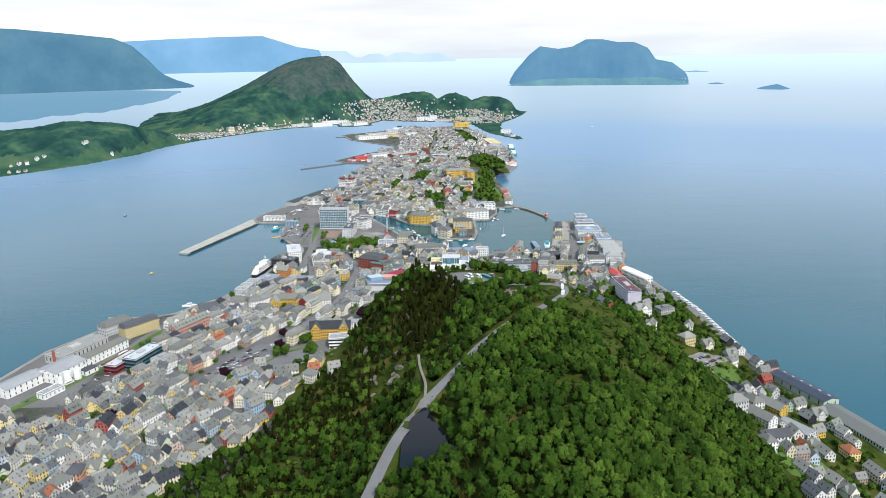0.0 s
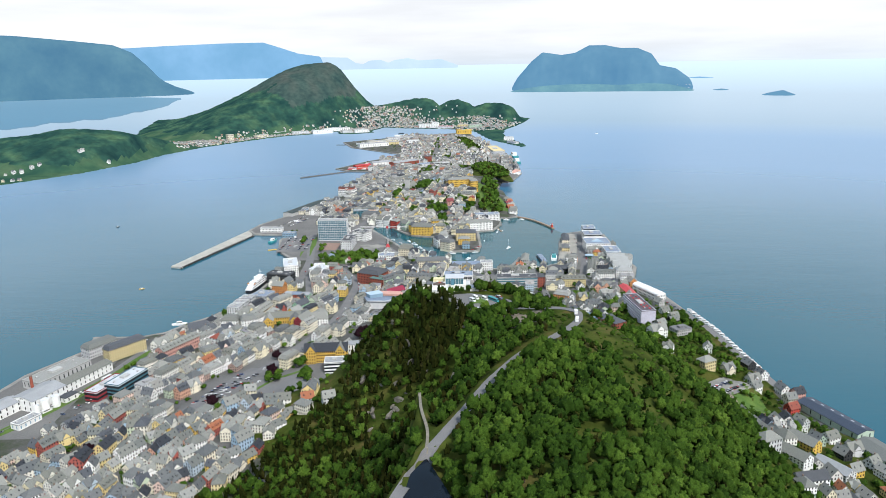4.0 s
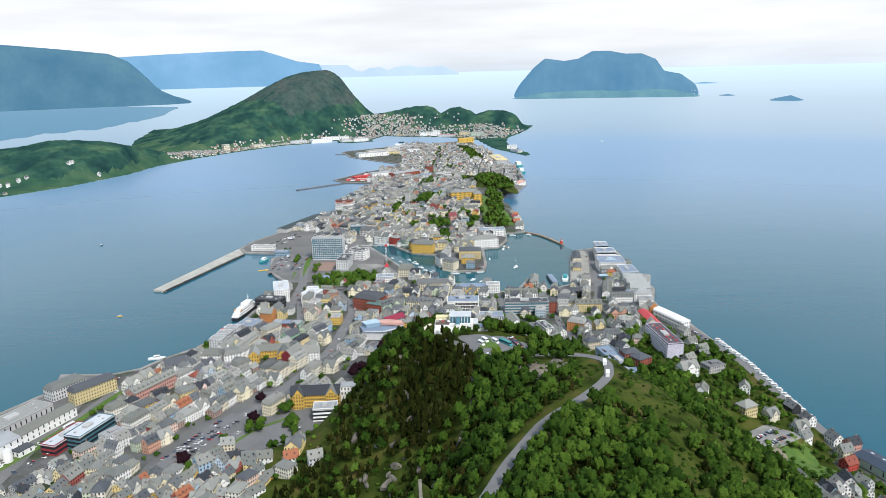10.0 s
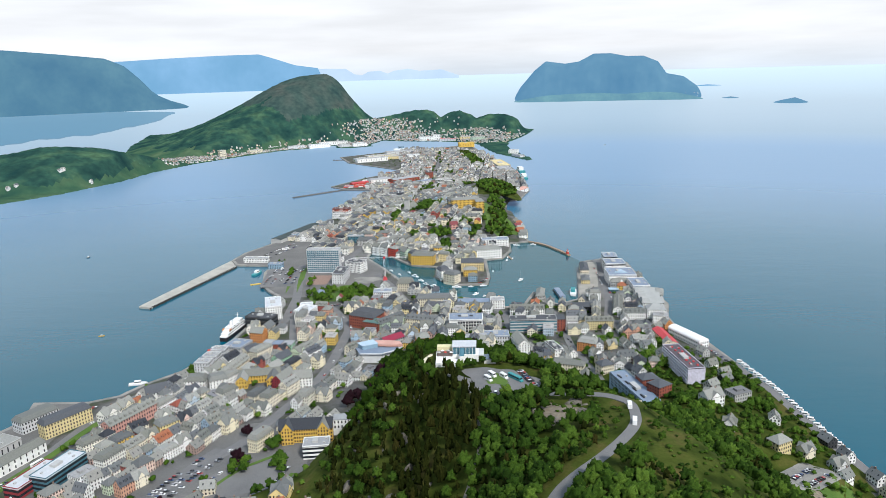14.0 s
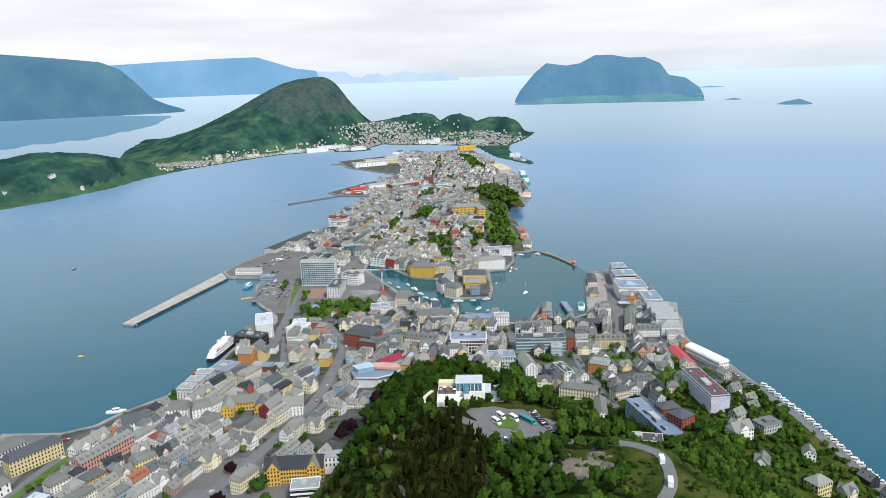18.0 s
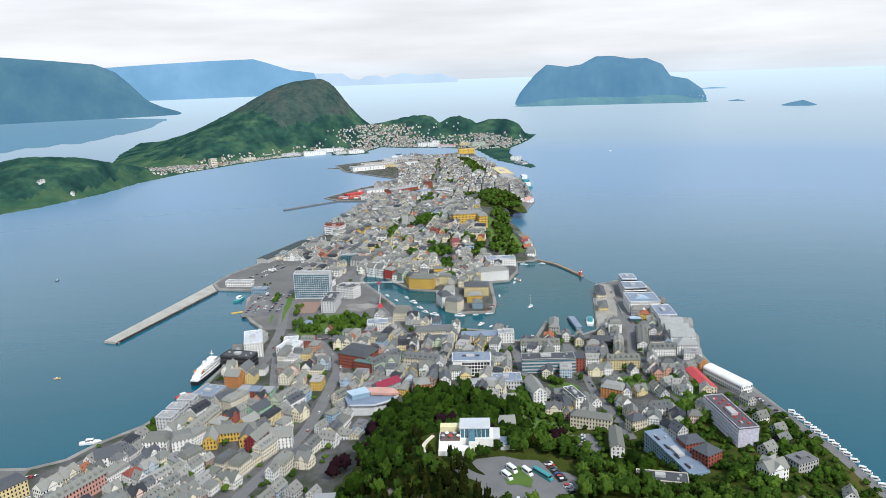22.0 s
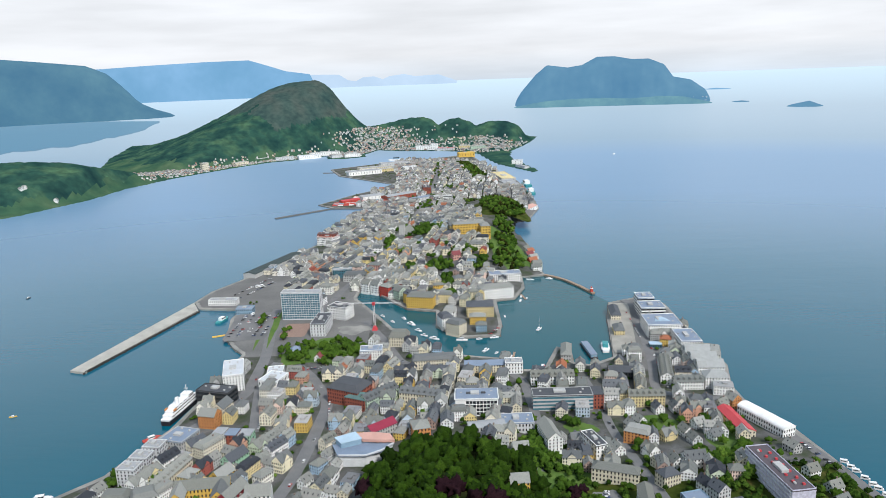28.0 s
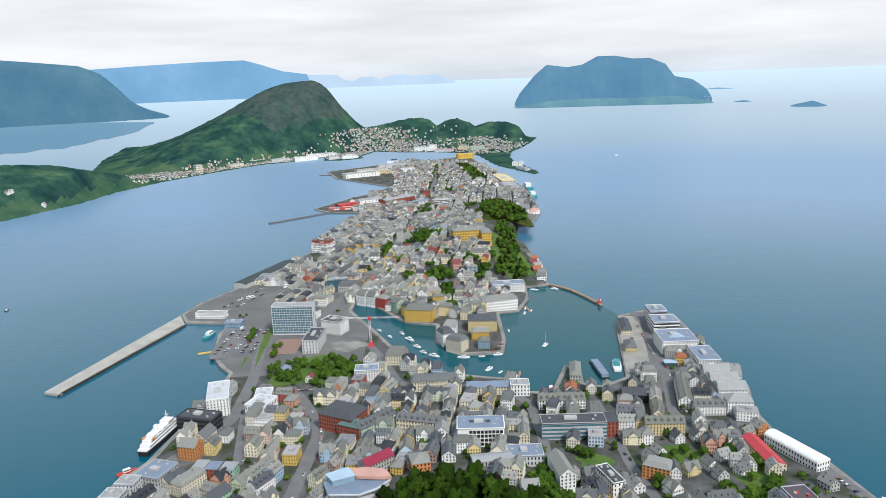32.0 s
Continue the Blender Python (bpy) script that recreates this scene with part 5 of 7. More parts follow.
building("dark_roofed_house", "long white house with a black roof", 234, 455, 21, 10, 5.5, 8, WHITE, "gable", DARKROOF, 2, R=4)
building("shore_warehouse", "long pale green shore warehouse with a grey roof", 337, 520, 66, 20, 8, 104, PALEGREEN, "gable", SLATE, 2, R=2.5, z=3)

# more town buildings that stand out by colour or size
MINT = plain("mint_green_render", (0.34, 0.56, 0.40), 0.85, scale=0.3)
for name, label, x, y, L, D, H, turn, wall, roof, roof_mat, floors, R in (
    ("yellow_hall_house", "bright yellow hall with two gabled wings", -178, 866, 40, 13, 8, 6, YELLOW, "gable", SLATE, 2, 5), ("yellow_wing", "bright yellow gabled wing of the hall", -193, 855, 18, 11, 8, 96, YELLOW, "gable", SLATE, 2, 5), ("yellow_wing", "yellow gabled wing beside the court", -163, 856, 18, 11, 8, 96, YELLOW, "gable", SLATE, 2, 5),
    ("quay_flats_block", "pale grey flat-roofed quay apartment block", -240, 886, 15, 13, 14, -8, LIGHTGREY, "flat", GREYROOF, 5, 0), ("quay_flats_block", "pale grey flat-roofed quay apartment block", -237, 903, 15, 13, 14, -8, LIGHTGREY, "flat", GREYROOF, 5, 0), ("quay_flats_block", "pale grey flat-roofed quay apartment block", -233, 920, 15, 13, 14, -8, LIGHTGREY, "flat", GREYROOF, 5, 0),
    ("grey_office", "grey office with blue glass on the quay", -218, 936, 24, 22, 13, 70, GREYWALL, "flat", BLUEROOF, 4, 0), ("brick_corner_house", "orange-red brick corner house with pale arches", -205, 977, 16, 13, 12, -15, ORANGE, "gable", SLATE, 4, 5), ("cream_gable", "cream gabled house behind the brick corner", -199, 996, 18, 12, 11, 75, CREAM, "gable", SLATE, 4, 5),
    ("white_corner_block", "white corner block with rounded bay windows", -236, 850, 20, 14, 11, 0, WHITE, "mansard", SLATE, 4, 4), ("white_corner_block", "white corner block with slate mansard", -216, 851, 18, 14, 11, 25, WHITE, "mansard", SLATE, 4, 4), ("white_gable", "white gabled house on the shore road", -268, 829, 20, 13, 10, 30, WHITE, "gable", SLATE, 3, 6),
    ("cream_terrace", "long cream terrace with dormers", -209, 882, 46, 11, 10, 74, CREAM, "dormer", SLATE, 3, 4.5), ("yellow_gable", "yellow gabled town house", -167, 878, 16, 11, 10, 60, YELLOW, "gable", SLATE, 3, 5), ("mint_house", "mint green town house with a slate roof", -164, 903, 20, 11, 10, 60, MINT, "gable", SLATE, 3, 5),
    ("small_front", "brick red street front with a flat roof", -176, 943, 10, 12, 10, -8, BRICK, "flat", BLUEROOF, 3, 0), ("small_front", "mint green street front with white trim", -164, 941, 11, 12, 10, -8, MINT, "flat", GREYROOF, 3, 0), ("small_front", "cream street front with flat roof", -187, 946, 10, 12, 10, -8, CREAM, "flat", GREYROOF, 3, 0),
    ("crimson_house", "dark crimson town house with a slate roof", -152, 850, 24, 11, 11, 70, CRIMSON, "gable", SLATE, 4, 5), ("white_gable_hall", "white gabled house with red window trim", -132, 846, 18, 13, 11, 5, WHITE, "gable", SLATE, 4, 6),
    ("green_terrace", "pale greenish long row with copper trim", -56, 1008, 40, 12, 11, 46, PALEGREEN, "dormer", SLATE, 4, 4.5), ("harbour_corner", "white corner house with a slate mansard", -3, 1090, 46, 13, 10, 3, CREAM, "mansard", SLATE, 3, 4), ("harbour_arcade", "long harbour building with a glazed roof", 52, 1076, 48, 15, 8, -2, CREAM, "gable", BLUEROOF, 3, 3), ("harbour_glass_house", "white harbour building with glass upper floors", 78, 1070, 18, 14, 11, -2, WHITE, "flat", GREYROOF, 3, 0),
    ("low_hall", "low grey-roofed hall beside the park trees", 38, 922, 30, 12, 5, 8, GREYWALL, "gable", GREYROOF, 1, 1.5), ("white_gable", "white gabled house beside the office tower", 2, 974, 13, 11, 10, 85, WHITE, "gable", SLATE, 3, 5), ("stepped_apartment_house", "white stepped flats with blue-grey terraces", -71, 1119, 24, 16, 12, 0, WHITE, "flat", BLUEROOF, 4, 0), ("stone_corner_house", "pale stone house with a high slate mansard", -42, 1160, 22, 17, 11, -8, CREAM, "mansard", SLATE, 3, 6),
    ("white_street_terrace", "white street row with carved gables", 112, 1038, 42, 12, 9, -2, WHITE, "dormer", SLATE, 3, 4.5), ("orange_house", "small house with a bright orange roof", -129, 1120, 9, 8, 5, 80, WHITE, "gable", TILES, 2, 4), ("park_pavilion", "small pavilion with a blue roof among trees", -159, 1148, 11, 10, 4, 10, LIGHTGREY, "hip", BLUEROOF, 1, 4),
    ("ochre_house", "small ochre canal-side house", 6, 1362, 15, 11, 9, 5, YELLOW, "hip", SLATE, 3, 3), ("cream_villa", "cream house with a slate hip roof", 35, 1384, 14, 13, 10, 15, CREAM, "hip", SLATE, 3, 4), ("white_villa", "white house above the canal", -2, 1420, 14, 12, 10, 15, WHITE, "mansard", SLATE, 3, 4), ("pink_house", "dusty pink house with a slate roof", -93, 1486, 20, 14, 9, -15, PINK, "hip", SLATE, 3, 4), ("stone_block", "grey stone block by the bridge", -119, 1438, 34, 16, 10, -5, GREYWALL, "mansard", SLATE, 3, 4),
    ("teal_office", "office with teal glass and white frame", -141, 1462, 30, 16, 12, 8, TEALGLASS, "flat", GREYROOF, 3, 0), ("orange_villa", "orange-roofed villa on the island", 36, 1484, 14, 11, 8, 20, PINK, "gable", TILES, 2, 5), ("brick_apartment_house", "dark brick flats above the white hotel", -194, 1698, 36, 16, 19, -8, BRICK, "flat", DARKROOF, 5, 0)):
    building(name, label, x, y, L, D, H, turn, wall, roof, roof_mat, floors, R=max(R, 0.5), category="building")

# the theatre with its fan of blue and salmon roofs
hall = new("theatre", Shape().prism([(-24, 6), (-20, -12), (0, -16), (22, -3), (16, 9), (0, 14)], -6, 9).mesh("wall", LIGHTGREY))
hall.matrix_basis = pose(-60, 897, 11, 0, 0, 8)
tagged(hall, "theatre with fan-shaped blue and salmon metal roofs", "theatre")
part("roof", Shape().prism([(-25, 6), (-21, -13), (0, -17.5), (14, -12), (23, -3), (2, 4)], 9, 9.8).mesh("roof", BLUEROOF), hall, "blue-grey fan roof with a white rim")
part("roof_rim", Shape().prism([(-21, -13.2), (0, -17.8), (14, -12.2), (23.4, -3), (22, -2.2), (13, -11), (0, -16.4), (-20.6, -12)], 9.6, 10.6).mesh("roof_rim", WHITEROOF), hall)
part("upper_wall", Shape().prism([(-22, 8), (-18, -2), (-2, 2), (-6, 14)], 9, 14).mesh("upper_wall", BLUEPAINT), hall)
part("upper_roof", Shape().prism([(-23, 8.4), (-18, -2.6), (-1.4, 2), (-6, 14.6)], 14, 14.6).mesh("upper_roof", SKYROOF), hall, "light blue raised roof")
part("salmon_roof", Shape().prism([(-6, 15), (-1.4, 4), (10, 0), (24, -3), (21, 8), (8, 14)], 10.6, 13).mesh("salmon_roof", SALMON), hall, "salmon pink metal roof")
placed.append((-60, 897, 20))

# the lookout restaurant on the hilltop
lookout = new("lookout_restaurant", Shape().box(-10, 14, -6, 6, -3, 4.5).mesh("wall", WHITE))
lookout.matrix_basis = pose(13.5, 643, 112.4, 0, 0, -4)
tagged(lookout, "white hilltop restaurant with a glazed upper storey", "restaurant")
part("glazed_storey", Shape().box(-3, 12, -5, 5.5, 4.5, 9.5).mesh("glazed_storey", TEALGLASS), lookout)
part("roof", Shape().box(-3.5, 12.5, -5.5, 6, 9.5, 10.1, True).mesh("roof", WHITEROOF), lookout)
for k in range(8):
    part("mullion", Shape().box(-3.1 + k * 2.15, -2.85 + k * 2.15, -5.15, -4.9, 4.5, 9.5, True).mesh("mullion", WHITE), lookout)
part("terrace", Shape().box(-14, -3, -9, 6, 0, 4.5).mesh("terrace", WHITE), lookout)
part("terrace_deck", Shape().box(-13.6, -3.2, -8.6, 1.2, 4.5, 4.66).mesh("terrace_deck", plain("reddish_deck_boards", (0.16, 0.12, 0.105), 0.9)), lookout, "reddish terrace deck")
part("awning", Shape().box(-13.8, -3.1, 1.2, 6.2, 4.5, 7.2).mesh("awning", plain("pale_yellow_canvas", (0.72, 0.66, 0.40), 0.9)), lookout, "pale yellow canvas awning")
part("east_deck", Shape().box(12.6, 17.5, -5.5, 6, 3.6, 4.4).mesh("east_deck", LIGHTGREY), lookout)
for k in range(5):
    part("parasol", Shape().loft([[(-12 + k * 2 + math.cos(t) * r, -6.5 + (k % 2) * 3 + math.sin(t) * r, h) for t in np.linspace(0, 6.283, 8, endpoint=False)] for r, h in ((1.2, 6.6), (0.05, 7.3))]).mesh("parasol", (GREYWALL, WHITE, REDPAINT)[k % 3]), lookout)
part("stair_tower", Shape().box(1.5, 4.5, -11, -5.2, -2, 5.4).mesh("stair_tower", WHITE), lookout)
part("stair_glass", Shape().loft([[(1.4, -10.6, 5.4), (4.6, -10.6, 5.4), (4.6, -5.1, 5.4), (1.4, -5.1, 5.4)], [(1.6, -5.6, 9.2), (4.4, -5.6, 9.2), (4.4, -5.1, 9.2), (1.6, -5.1, 9.2)]]).mesh("stair_glass", TEALGLASS), lookout)
part("lower_wing", Shape().box(-14, 1.3, -15, -9.1, -3, 2.6).mesh("lower_wing", WHITE), lookout)
part("side_wing", Shape().box(17.6, 25, -9, -1, -3, 2.4).mesh("side_wing", WHITE), lookout)
part("side_roof", Shape().box(17.4, 25.2, -9.2, -0.8, 2.4, 2.8).mesh("side_roof", BLUEROOF), lookout)

# houses of the eastern slope and shore
for x, y, k, turn, wall, red in ((223, 732, 2, 20, WHITE, False), (249, 668, 4, 25, PALEYELLOW, False), (270, 670, 12, 30, CREAM, False), (218, 683, 12, 60, WHITE, False), (255, 755, 7, 20, GREYWALL, False), (270, 719, 6, 70, WHITE, False), (260, 794, 0, 25, BLACKWALL, False),
    (302, 697, 0, 105, BLACKWALL, False), (290, 660, 12, 20, LIGHTGREY, False), (305, 676, 6, 100, WHITE, False), (312, 648, 0, 100, WHITE, False), (310, 630, 6, 15, CREAM, False), (303, 612, 6, 20, REDPAINT, True), (240, 775, 0, 30, GREYWALL, False), (283, 640, 6, 30, WHITE, False), (251, 542, 6, 30, WHITE, False), (278, 572, 0, 80, WHITE, False), (291, 574, 6, 110, LIGHTGREY, False), (214, 474, 4, 20, LIGHTGREY, False), (299, 546, 0, 20, WHITE, False), (284, 538, 6, 110, PALEGREEN, False), (307, 530, 12, 15, LIGHTGREY, False), (311, 512, 6, 30, WHITE, False), (293, 519, 6, 110, BLACKWALL, False), (287, 494, 6, 20, YELLOW, False), (322, 640, 6, 15, PINK, False), (268, 548, 6, 60, GREYWALL, False)):
    placed.append((x, y, 7))
    house(KINDS[k], x, y, radians(turn), 1.0, 1.0, red, 2, wall=wall)

# houses of the streets below the hill
for x, y, k, turn, wall in ((112, 916, 12, 10, GREYWALL), (140, 896, 0, 100, WHITE), (185, 912, 12, 20, PALEYELLOW), (194, 966, 6, 100, WHITE), (210, 967, 6, 95, WHITE), (202, 918, 0, 100, WHITE), (218, 934, 6, 20, WHITE), (203, 901, 6, 100, LIGHTGREY), (222, 907, 6, 20, WHITE), (163, 886, 12, 110, WHITE), (164, 867, 6, 20, CREAM), (175, 864, 0, 100, WHITE), (187, 859, 11, 5, WHITE), (161, 839, 4, 20, CREAM), (183, 824, 0, 110, WHITE), (186, 810, 10, 110, LIGHTGREY), (162, 934, 0, 110, CREAM), (171, 943, 6, 110, WHITE), (226, 744, 12, 30, WHITE), (257, 752, 0, 20, GREYWALL), (267, 844, 6, 20, WHITE), (269, 818, 6, 20, LIGHTGREY), (255, 919, 6, 20, YELLOW), (274, 885, 0, 110, GREYWALL), (252, 968, 0, 30, CREAM), (263, 971, 10, 110, ORANGE)):
    if free(x, y, 4):
        placed.append((x, y, 6.5))
        house(KINDS[k], x, y, radians(turn), 1.0, 1.0, False, 2, wall=wall)

# a row of houses below the school yard
for x, y, k, turn, wall, red in ((-148, 612, 12, 8, PALEYELLOW, False), (-137, 609, 0, 8, CREAM, False), (-125, 604, 0, 8, WHITE, False), (-104, 593, 6, 20, WHITE, True), (-85, 582, 6, 20, LIGHTGREY, False), (-163, 644, 6, 8, CREAM, False)):
    if free(x, y, 4):
        placed.append((x, y, 6.5))
        house(KINDS[k], x, y, radians(turn), 1.0, 1.0, red, 2, wall=wall)

REGIONS = [
    ([(-410, 380), (-215, 340), (-180, 440), (-132, 520), (-96, 590), (-104, 630), (-300, 655), (-395, 590)], 69, SMALL + SMALL + [1, 4, 8, 11], 2),
    ([(-285, 662), (-110, 640), (-60, 800), (-75, 950), (-240, 955), (-285, 860), (-330, 800)], 63, CENTRE + SMALL[:3], 2),
    ([(-240, 955), (-75, 950), (0, 880), (90, 850), (100, 1100), (60, 1130), (-30, 1180), (-110, 1180), (-190, 1120), (-225, 1080)], 80, CENTRE, 2),
    ([(90, 840), (215, 830), (280, 990), (290, 1060), (215, 1075), (100, 1075)], 80, CENTRE, 2),
    ([(235, 556), (300, 560), (318, 480), (330, 300), (215, 300), (225, 540)], 100, SMALL, 2),
    ([(185, 1080), (290, 1060), (285, 1190), (215, 1230)], 78, CENTRE, 2),
    ([(-215, 1390), (-150, 1290), (-100, 1390), (-30, 1300), (60, 1290), (130, 1440), (160, 1500), (150, 1800), (-60, 1950), (-230, 1800), (-300, 1480)], 74, CENTRE, 1),
    ([(-230, 1800), (-60, 1950), (150, 1800), (240, 1990), (250, 2300), (-150, 2320), (-180, 2000)], 84, CENTRE + SMALL, 0),
    ([(-110, 2320), (230, 2320), (220, 2600), (180, 2820), (90, 2970), (-80, 3020), (-130, 2900), (-90, 2500)], 84, CENTRE + SMALL, 0),
]
for poly, turn, kinds, detail in REGIONS:
    east = poly[0] == (235, 556)
    region(poly, turn, kinds, detail, fill=0.5 if east else 0.96, street=10 if east else (5.0 if poly[0] == (-410, 380) else 6.0), loose=0.28 if poly[0] == (-410, 380) else 0.05, block=(40, 27) if poly[0] == (-410, 380) else (46, 29))

building("port_hall", "long port hall with a brick red side", -80, 2190, 90, 30, 10, 40, BRICK, "gable", GREYROOF, 1, R=3, every=9, z=2.6)
building("port_hall", "white port shed with a pale roof", -150, 2195, 60, 30, 9, 30, WHITE, "gable", GREYROOF, 1, R=3, every=9, z=2.6)
building("port_hall", "low red port shed", -200, 2150, 50, 18, 7, 35, REDPAINT, "gable", REDROOF, 1, R=2, every=9, z=2.6)
building("port_hall", "low blue-roofed port store", -30, 2140, 60, 22, 8, 38, LIGHTGREY, "gable", BLUEROOF, 1, R=2, every=9, z=2.6)
building("port_hall", "white cold store at the far port", -210, 2680, 110, 40, 12, 25, WHITE, "flat", GREYROOF, 1, every=9, z=2.6)
building("port_hall", "grey store at the far port", -120, 2870, 100, 40, 12, 15, LIGHTGREY, "flat", GREYROOF, 1, every=9, z=2.6)
building("shipyard_hall", "long yard hall with an ochre roof", 215, 2480, 150, 40, 8, 96, GREYWALL, "flat", PALEYELLOW, 1, every=9, z=2.6)
building("shipyard_hall", "pale yard hall beside the quay", 215, 2330, 90, 36, 9, 96, LIGHTGREY, "flat", GREYROOF, 1, every=9, z=2.6)
building("shipyard_hall", "white yard shed at the quay bend", 215, 1950, 50, 24, 9, 60, WHITE, "gable", SALMON, 1, R=3, every=9, z=2.6)
building("yellow_hall", "large bright yellow hall at the far sound", 138, 3075, 60, 34, 16, 8, YELLOW, "flat", YELLOW, 1, every=9, z=2.6)
building("red_block", "red brick block in the port street", -10, 2260, 20, 46, 16, 6, BRICK, "flat", DARKROOF, 5, z=2.6)
building("white_block", "white slab block with window bands", 30, 2110, 44, 14, 14, 8, WHITE, "flat", GREYROOF, 4, bands=True, z=3)
for k in range(7):
    building("sea_house", "white or red gabled sea house on the shore", 158 + (k % 2) * 4, 1450 + k * 20, 14, 11, 8, 10 + k * 6, (WHITE, CREAM, REDPAINT, WHITE, GREYWALL, WHITE, CREAM)[k], "gable", (SLATE, SLATE, TILES, SLATE, TILES, TILES, SLATE)[k], 3, R=4.5, z=2.6, category="house")
building("mountain_foot_hall", "long white hall on the far shore", -420, 3320, 120, 30, 12, 5, WHITE, "flat", GREYROOF, 1, every=9, z=4)
building("mountain_foot_hall", "pale hall on the far shore", -640, 3205, 90, 26, 10, 40, LIGHTGREY, "flat", GREYROOF, 1, every=9, z=4)
building("tank_hall", "cream block on the far western shore", -790, 2935, 24, 20, 26, 40, CREAM, "flat", GREYROOF, 4, z=4)
# houses at the foot of the far mountain and on the headland
frng = random.Random(11)
far_lots = []
for k in range(4200):
    if k < 1500:
        far_lots.append((frng.gauss(-200, 100), frng.uniform(3310, 3640), 88))
    elif k < 2300:
        far_lots.append((frng.uniform(-150, 330), frng.uniform(3200, 3590), 40))
    elif k < 3900:
        u = frng.random()
        far_lots.append((-880 + 560 * u + frng.uniform(-150, 40), 2730 + 590 * u + frng.uniform(-60, 90), 30))
    else:
        far_lots.append((frng.uniform(190, 440), frng.uniform(3330, 3560), 40))
LX, LY = np.array([p[0] for p in far_lots]), np.array([p[1] for p in far_lots])
LI, LH, LS = inland(LX, LY, FAR), far_height(LX, LY), sea(LX, LY)
for (x, y, top), si, fh, sl in zip(far_lots, LI, LH, LS):
    if 8 < si < 260 and fh - sl < top:
        REST.append((KINDS[frng.choice(SMALL)], Matrix.LocRotScale((x, y, fh - 0.8), Euler((0, 0, frng.uniform(0, 3.1))), (frng.uniform(0.40, 0.60),) * 3), frng.random() < 0.06))
for x, y in ((-1130, 2010), (-1118, 2022), (-1150, 2000), (-1205, 2110), (-1190, 2125), (-1170, 2130), (-1150, 2150), (-1135, 2165), (-1060, 2260), (-1055, 2268), (-990, 2290)):
    REST.append((KINDS[frng.choice(SMALL)], Matrix.LocRotScale((x, y, float(far_height(x, y)) - 0.3), Euler((0, 0, frng.uniform(0, 3))), (0.9, 0.9, 0.8)), False))
join_rest()
for x, y, L, D, H, turn, wall, roof in ((-300, 3225, 60, 20, 12, 20, WHITE, GREYROOF), (-360, 3215, 40, 18, 10, 20, LIGHTGREY, GREYROOF), (-470, 3235, 90, 26, 12, 28, WHITE, WHITEROOF), (-560, 3200, 70, 22, 11, 25, LIGHTGREY, GREYROOF), (-700, 3080, 60, 20, 11, 50, CREAM, GREYROOF),
        (-20, 3395, 60, 24, 16, -8, WHITE, GREYROOF), (25, 3388, 30, 20, 24, -8, WHITE, GREYROOF), (70, 3350, 70, 26, 9, -15, LIGHTGREY, REDROOF), (200, 3330, 60, 24, 14, 10, PALEGREEN, GREYROOF), (150, 3380, 50, 20, 12, 5, PALEYELLOW, GREYROOF), (296, 2800, 34, 26, 12, -15, WHITE, WHITEROOF), (300, 2700, 60, 18, 6, 112, LIGHTGREY, GREYROOF), (-183, 2789, 110, 34, 9, 24, CREAM, GREYROOF), (-130, 2740, 70, 26, 9, 20, PALEYELLOW, GREYROOF), (-64, 2727, 44, 24, 14, 10, WHITE, WHITEROOF)):
    building("shore_hall", "pale flat-roofed shore hall on the far quay", x, y, L, D, H, turn, wall, "flat", roof, 2, every=7, z=2.4)


def container(x, y, turn, mat, z=2.6):
    ob = new("shipping_container", Shape().box(-6.1, 6.1, -1.25, 1.25, 0, 2.6).mesh("body", mat))
    ob.matrix_basis = pose(x, y, z, 0, 0, turn)
    tagged(ob, "steel shipping container stacked on the port quay", "container", "port containers")
    for sx in (-0.62, 0.62):
        part("door", Shape().box(6.1, 6.18, sx - 0.58, sx + 0.58, 0.12, 2.45, True).mesh("door", mat), ob)


crate = random.Random(31)
for cx, cy, n in ((-205, 2120, 26), (-150, 2150, 22), (-110, 2160, 18), (-60, 2165, 14), (-165, 2230, 12)):
    for k in range(n):
        x, y = cx + (k % 5 - 2) * 13.4, cy + (k // 5 - 2) * 7.0
        if float(inland(np.array(x), np.array(y), MAIN)) > 6:
            container(x, y, 8, crate.choice((REDPAINT, REDPAINT, WHITE, WHITE, LIGHTGREY, BLUEPAINT)))

# ---------------------------------------------------------------- trees
def ball(level):
    """A sphere of even triangles."""
    v = [(-.526, 0, .851), (.526, 0, .851), (-.526, 0, -.851), (.526, 0, -.851), (0, .851, .526), (0, .851, -.526), (0, -.851, .526), (0, -.851, -.526), (.851, .526, 0), (-.851, .526, 0), (.851, -.526, 0), (-.851, -.526, 0)]
    f = [(0, 4, 1), (0, 9, 4), (9, 5, 4), (4, 5, 8), (4, 8, 1), (8, 10, 1), (8, 3, 10), (5, 3, 8), (5, 2, 3), (2, 7, 3), (7, 10, 3), (7, 6, 10), (7, 11, 6), (11, 0, 6), (0, 1, 6), (6, 1, 10), (9, 0, 11), (9, 11, 2), (9, 2, 5), (7, 2, 11)]
    f = [(a, c, b) for a, b, c in f]
    v = [Vector(p).normalized() for p in v]
    for _ in range(level):
        mids, g = {}, []
        def mid(a, b):
            key = (min(a, b), max(a, b))
            if key not in mids:
                mids[key] = len(v)
                v.append(((v[a] + v[b]) / 2).normalized())
            return mids[key]
        for a, b, c in f:
            p, q, r = mid(a, b), mid(b, c), mid(c, a)
            g += [(a, p, r), (p, b, q), (r, q, c), (p, q, r)]
        f = g
    return v, f


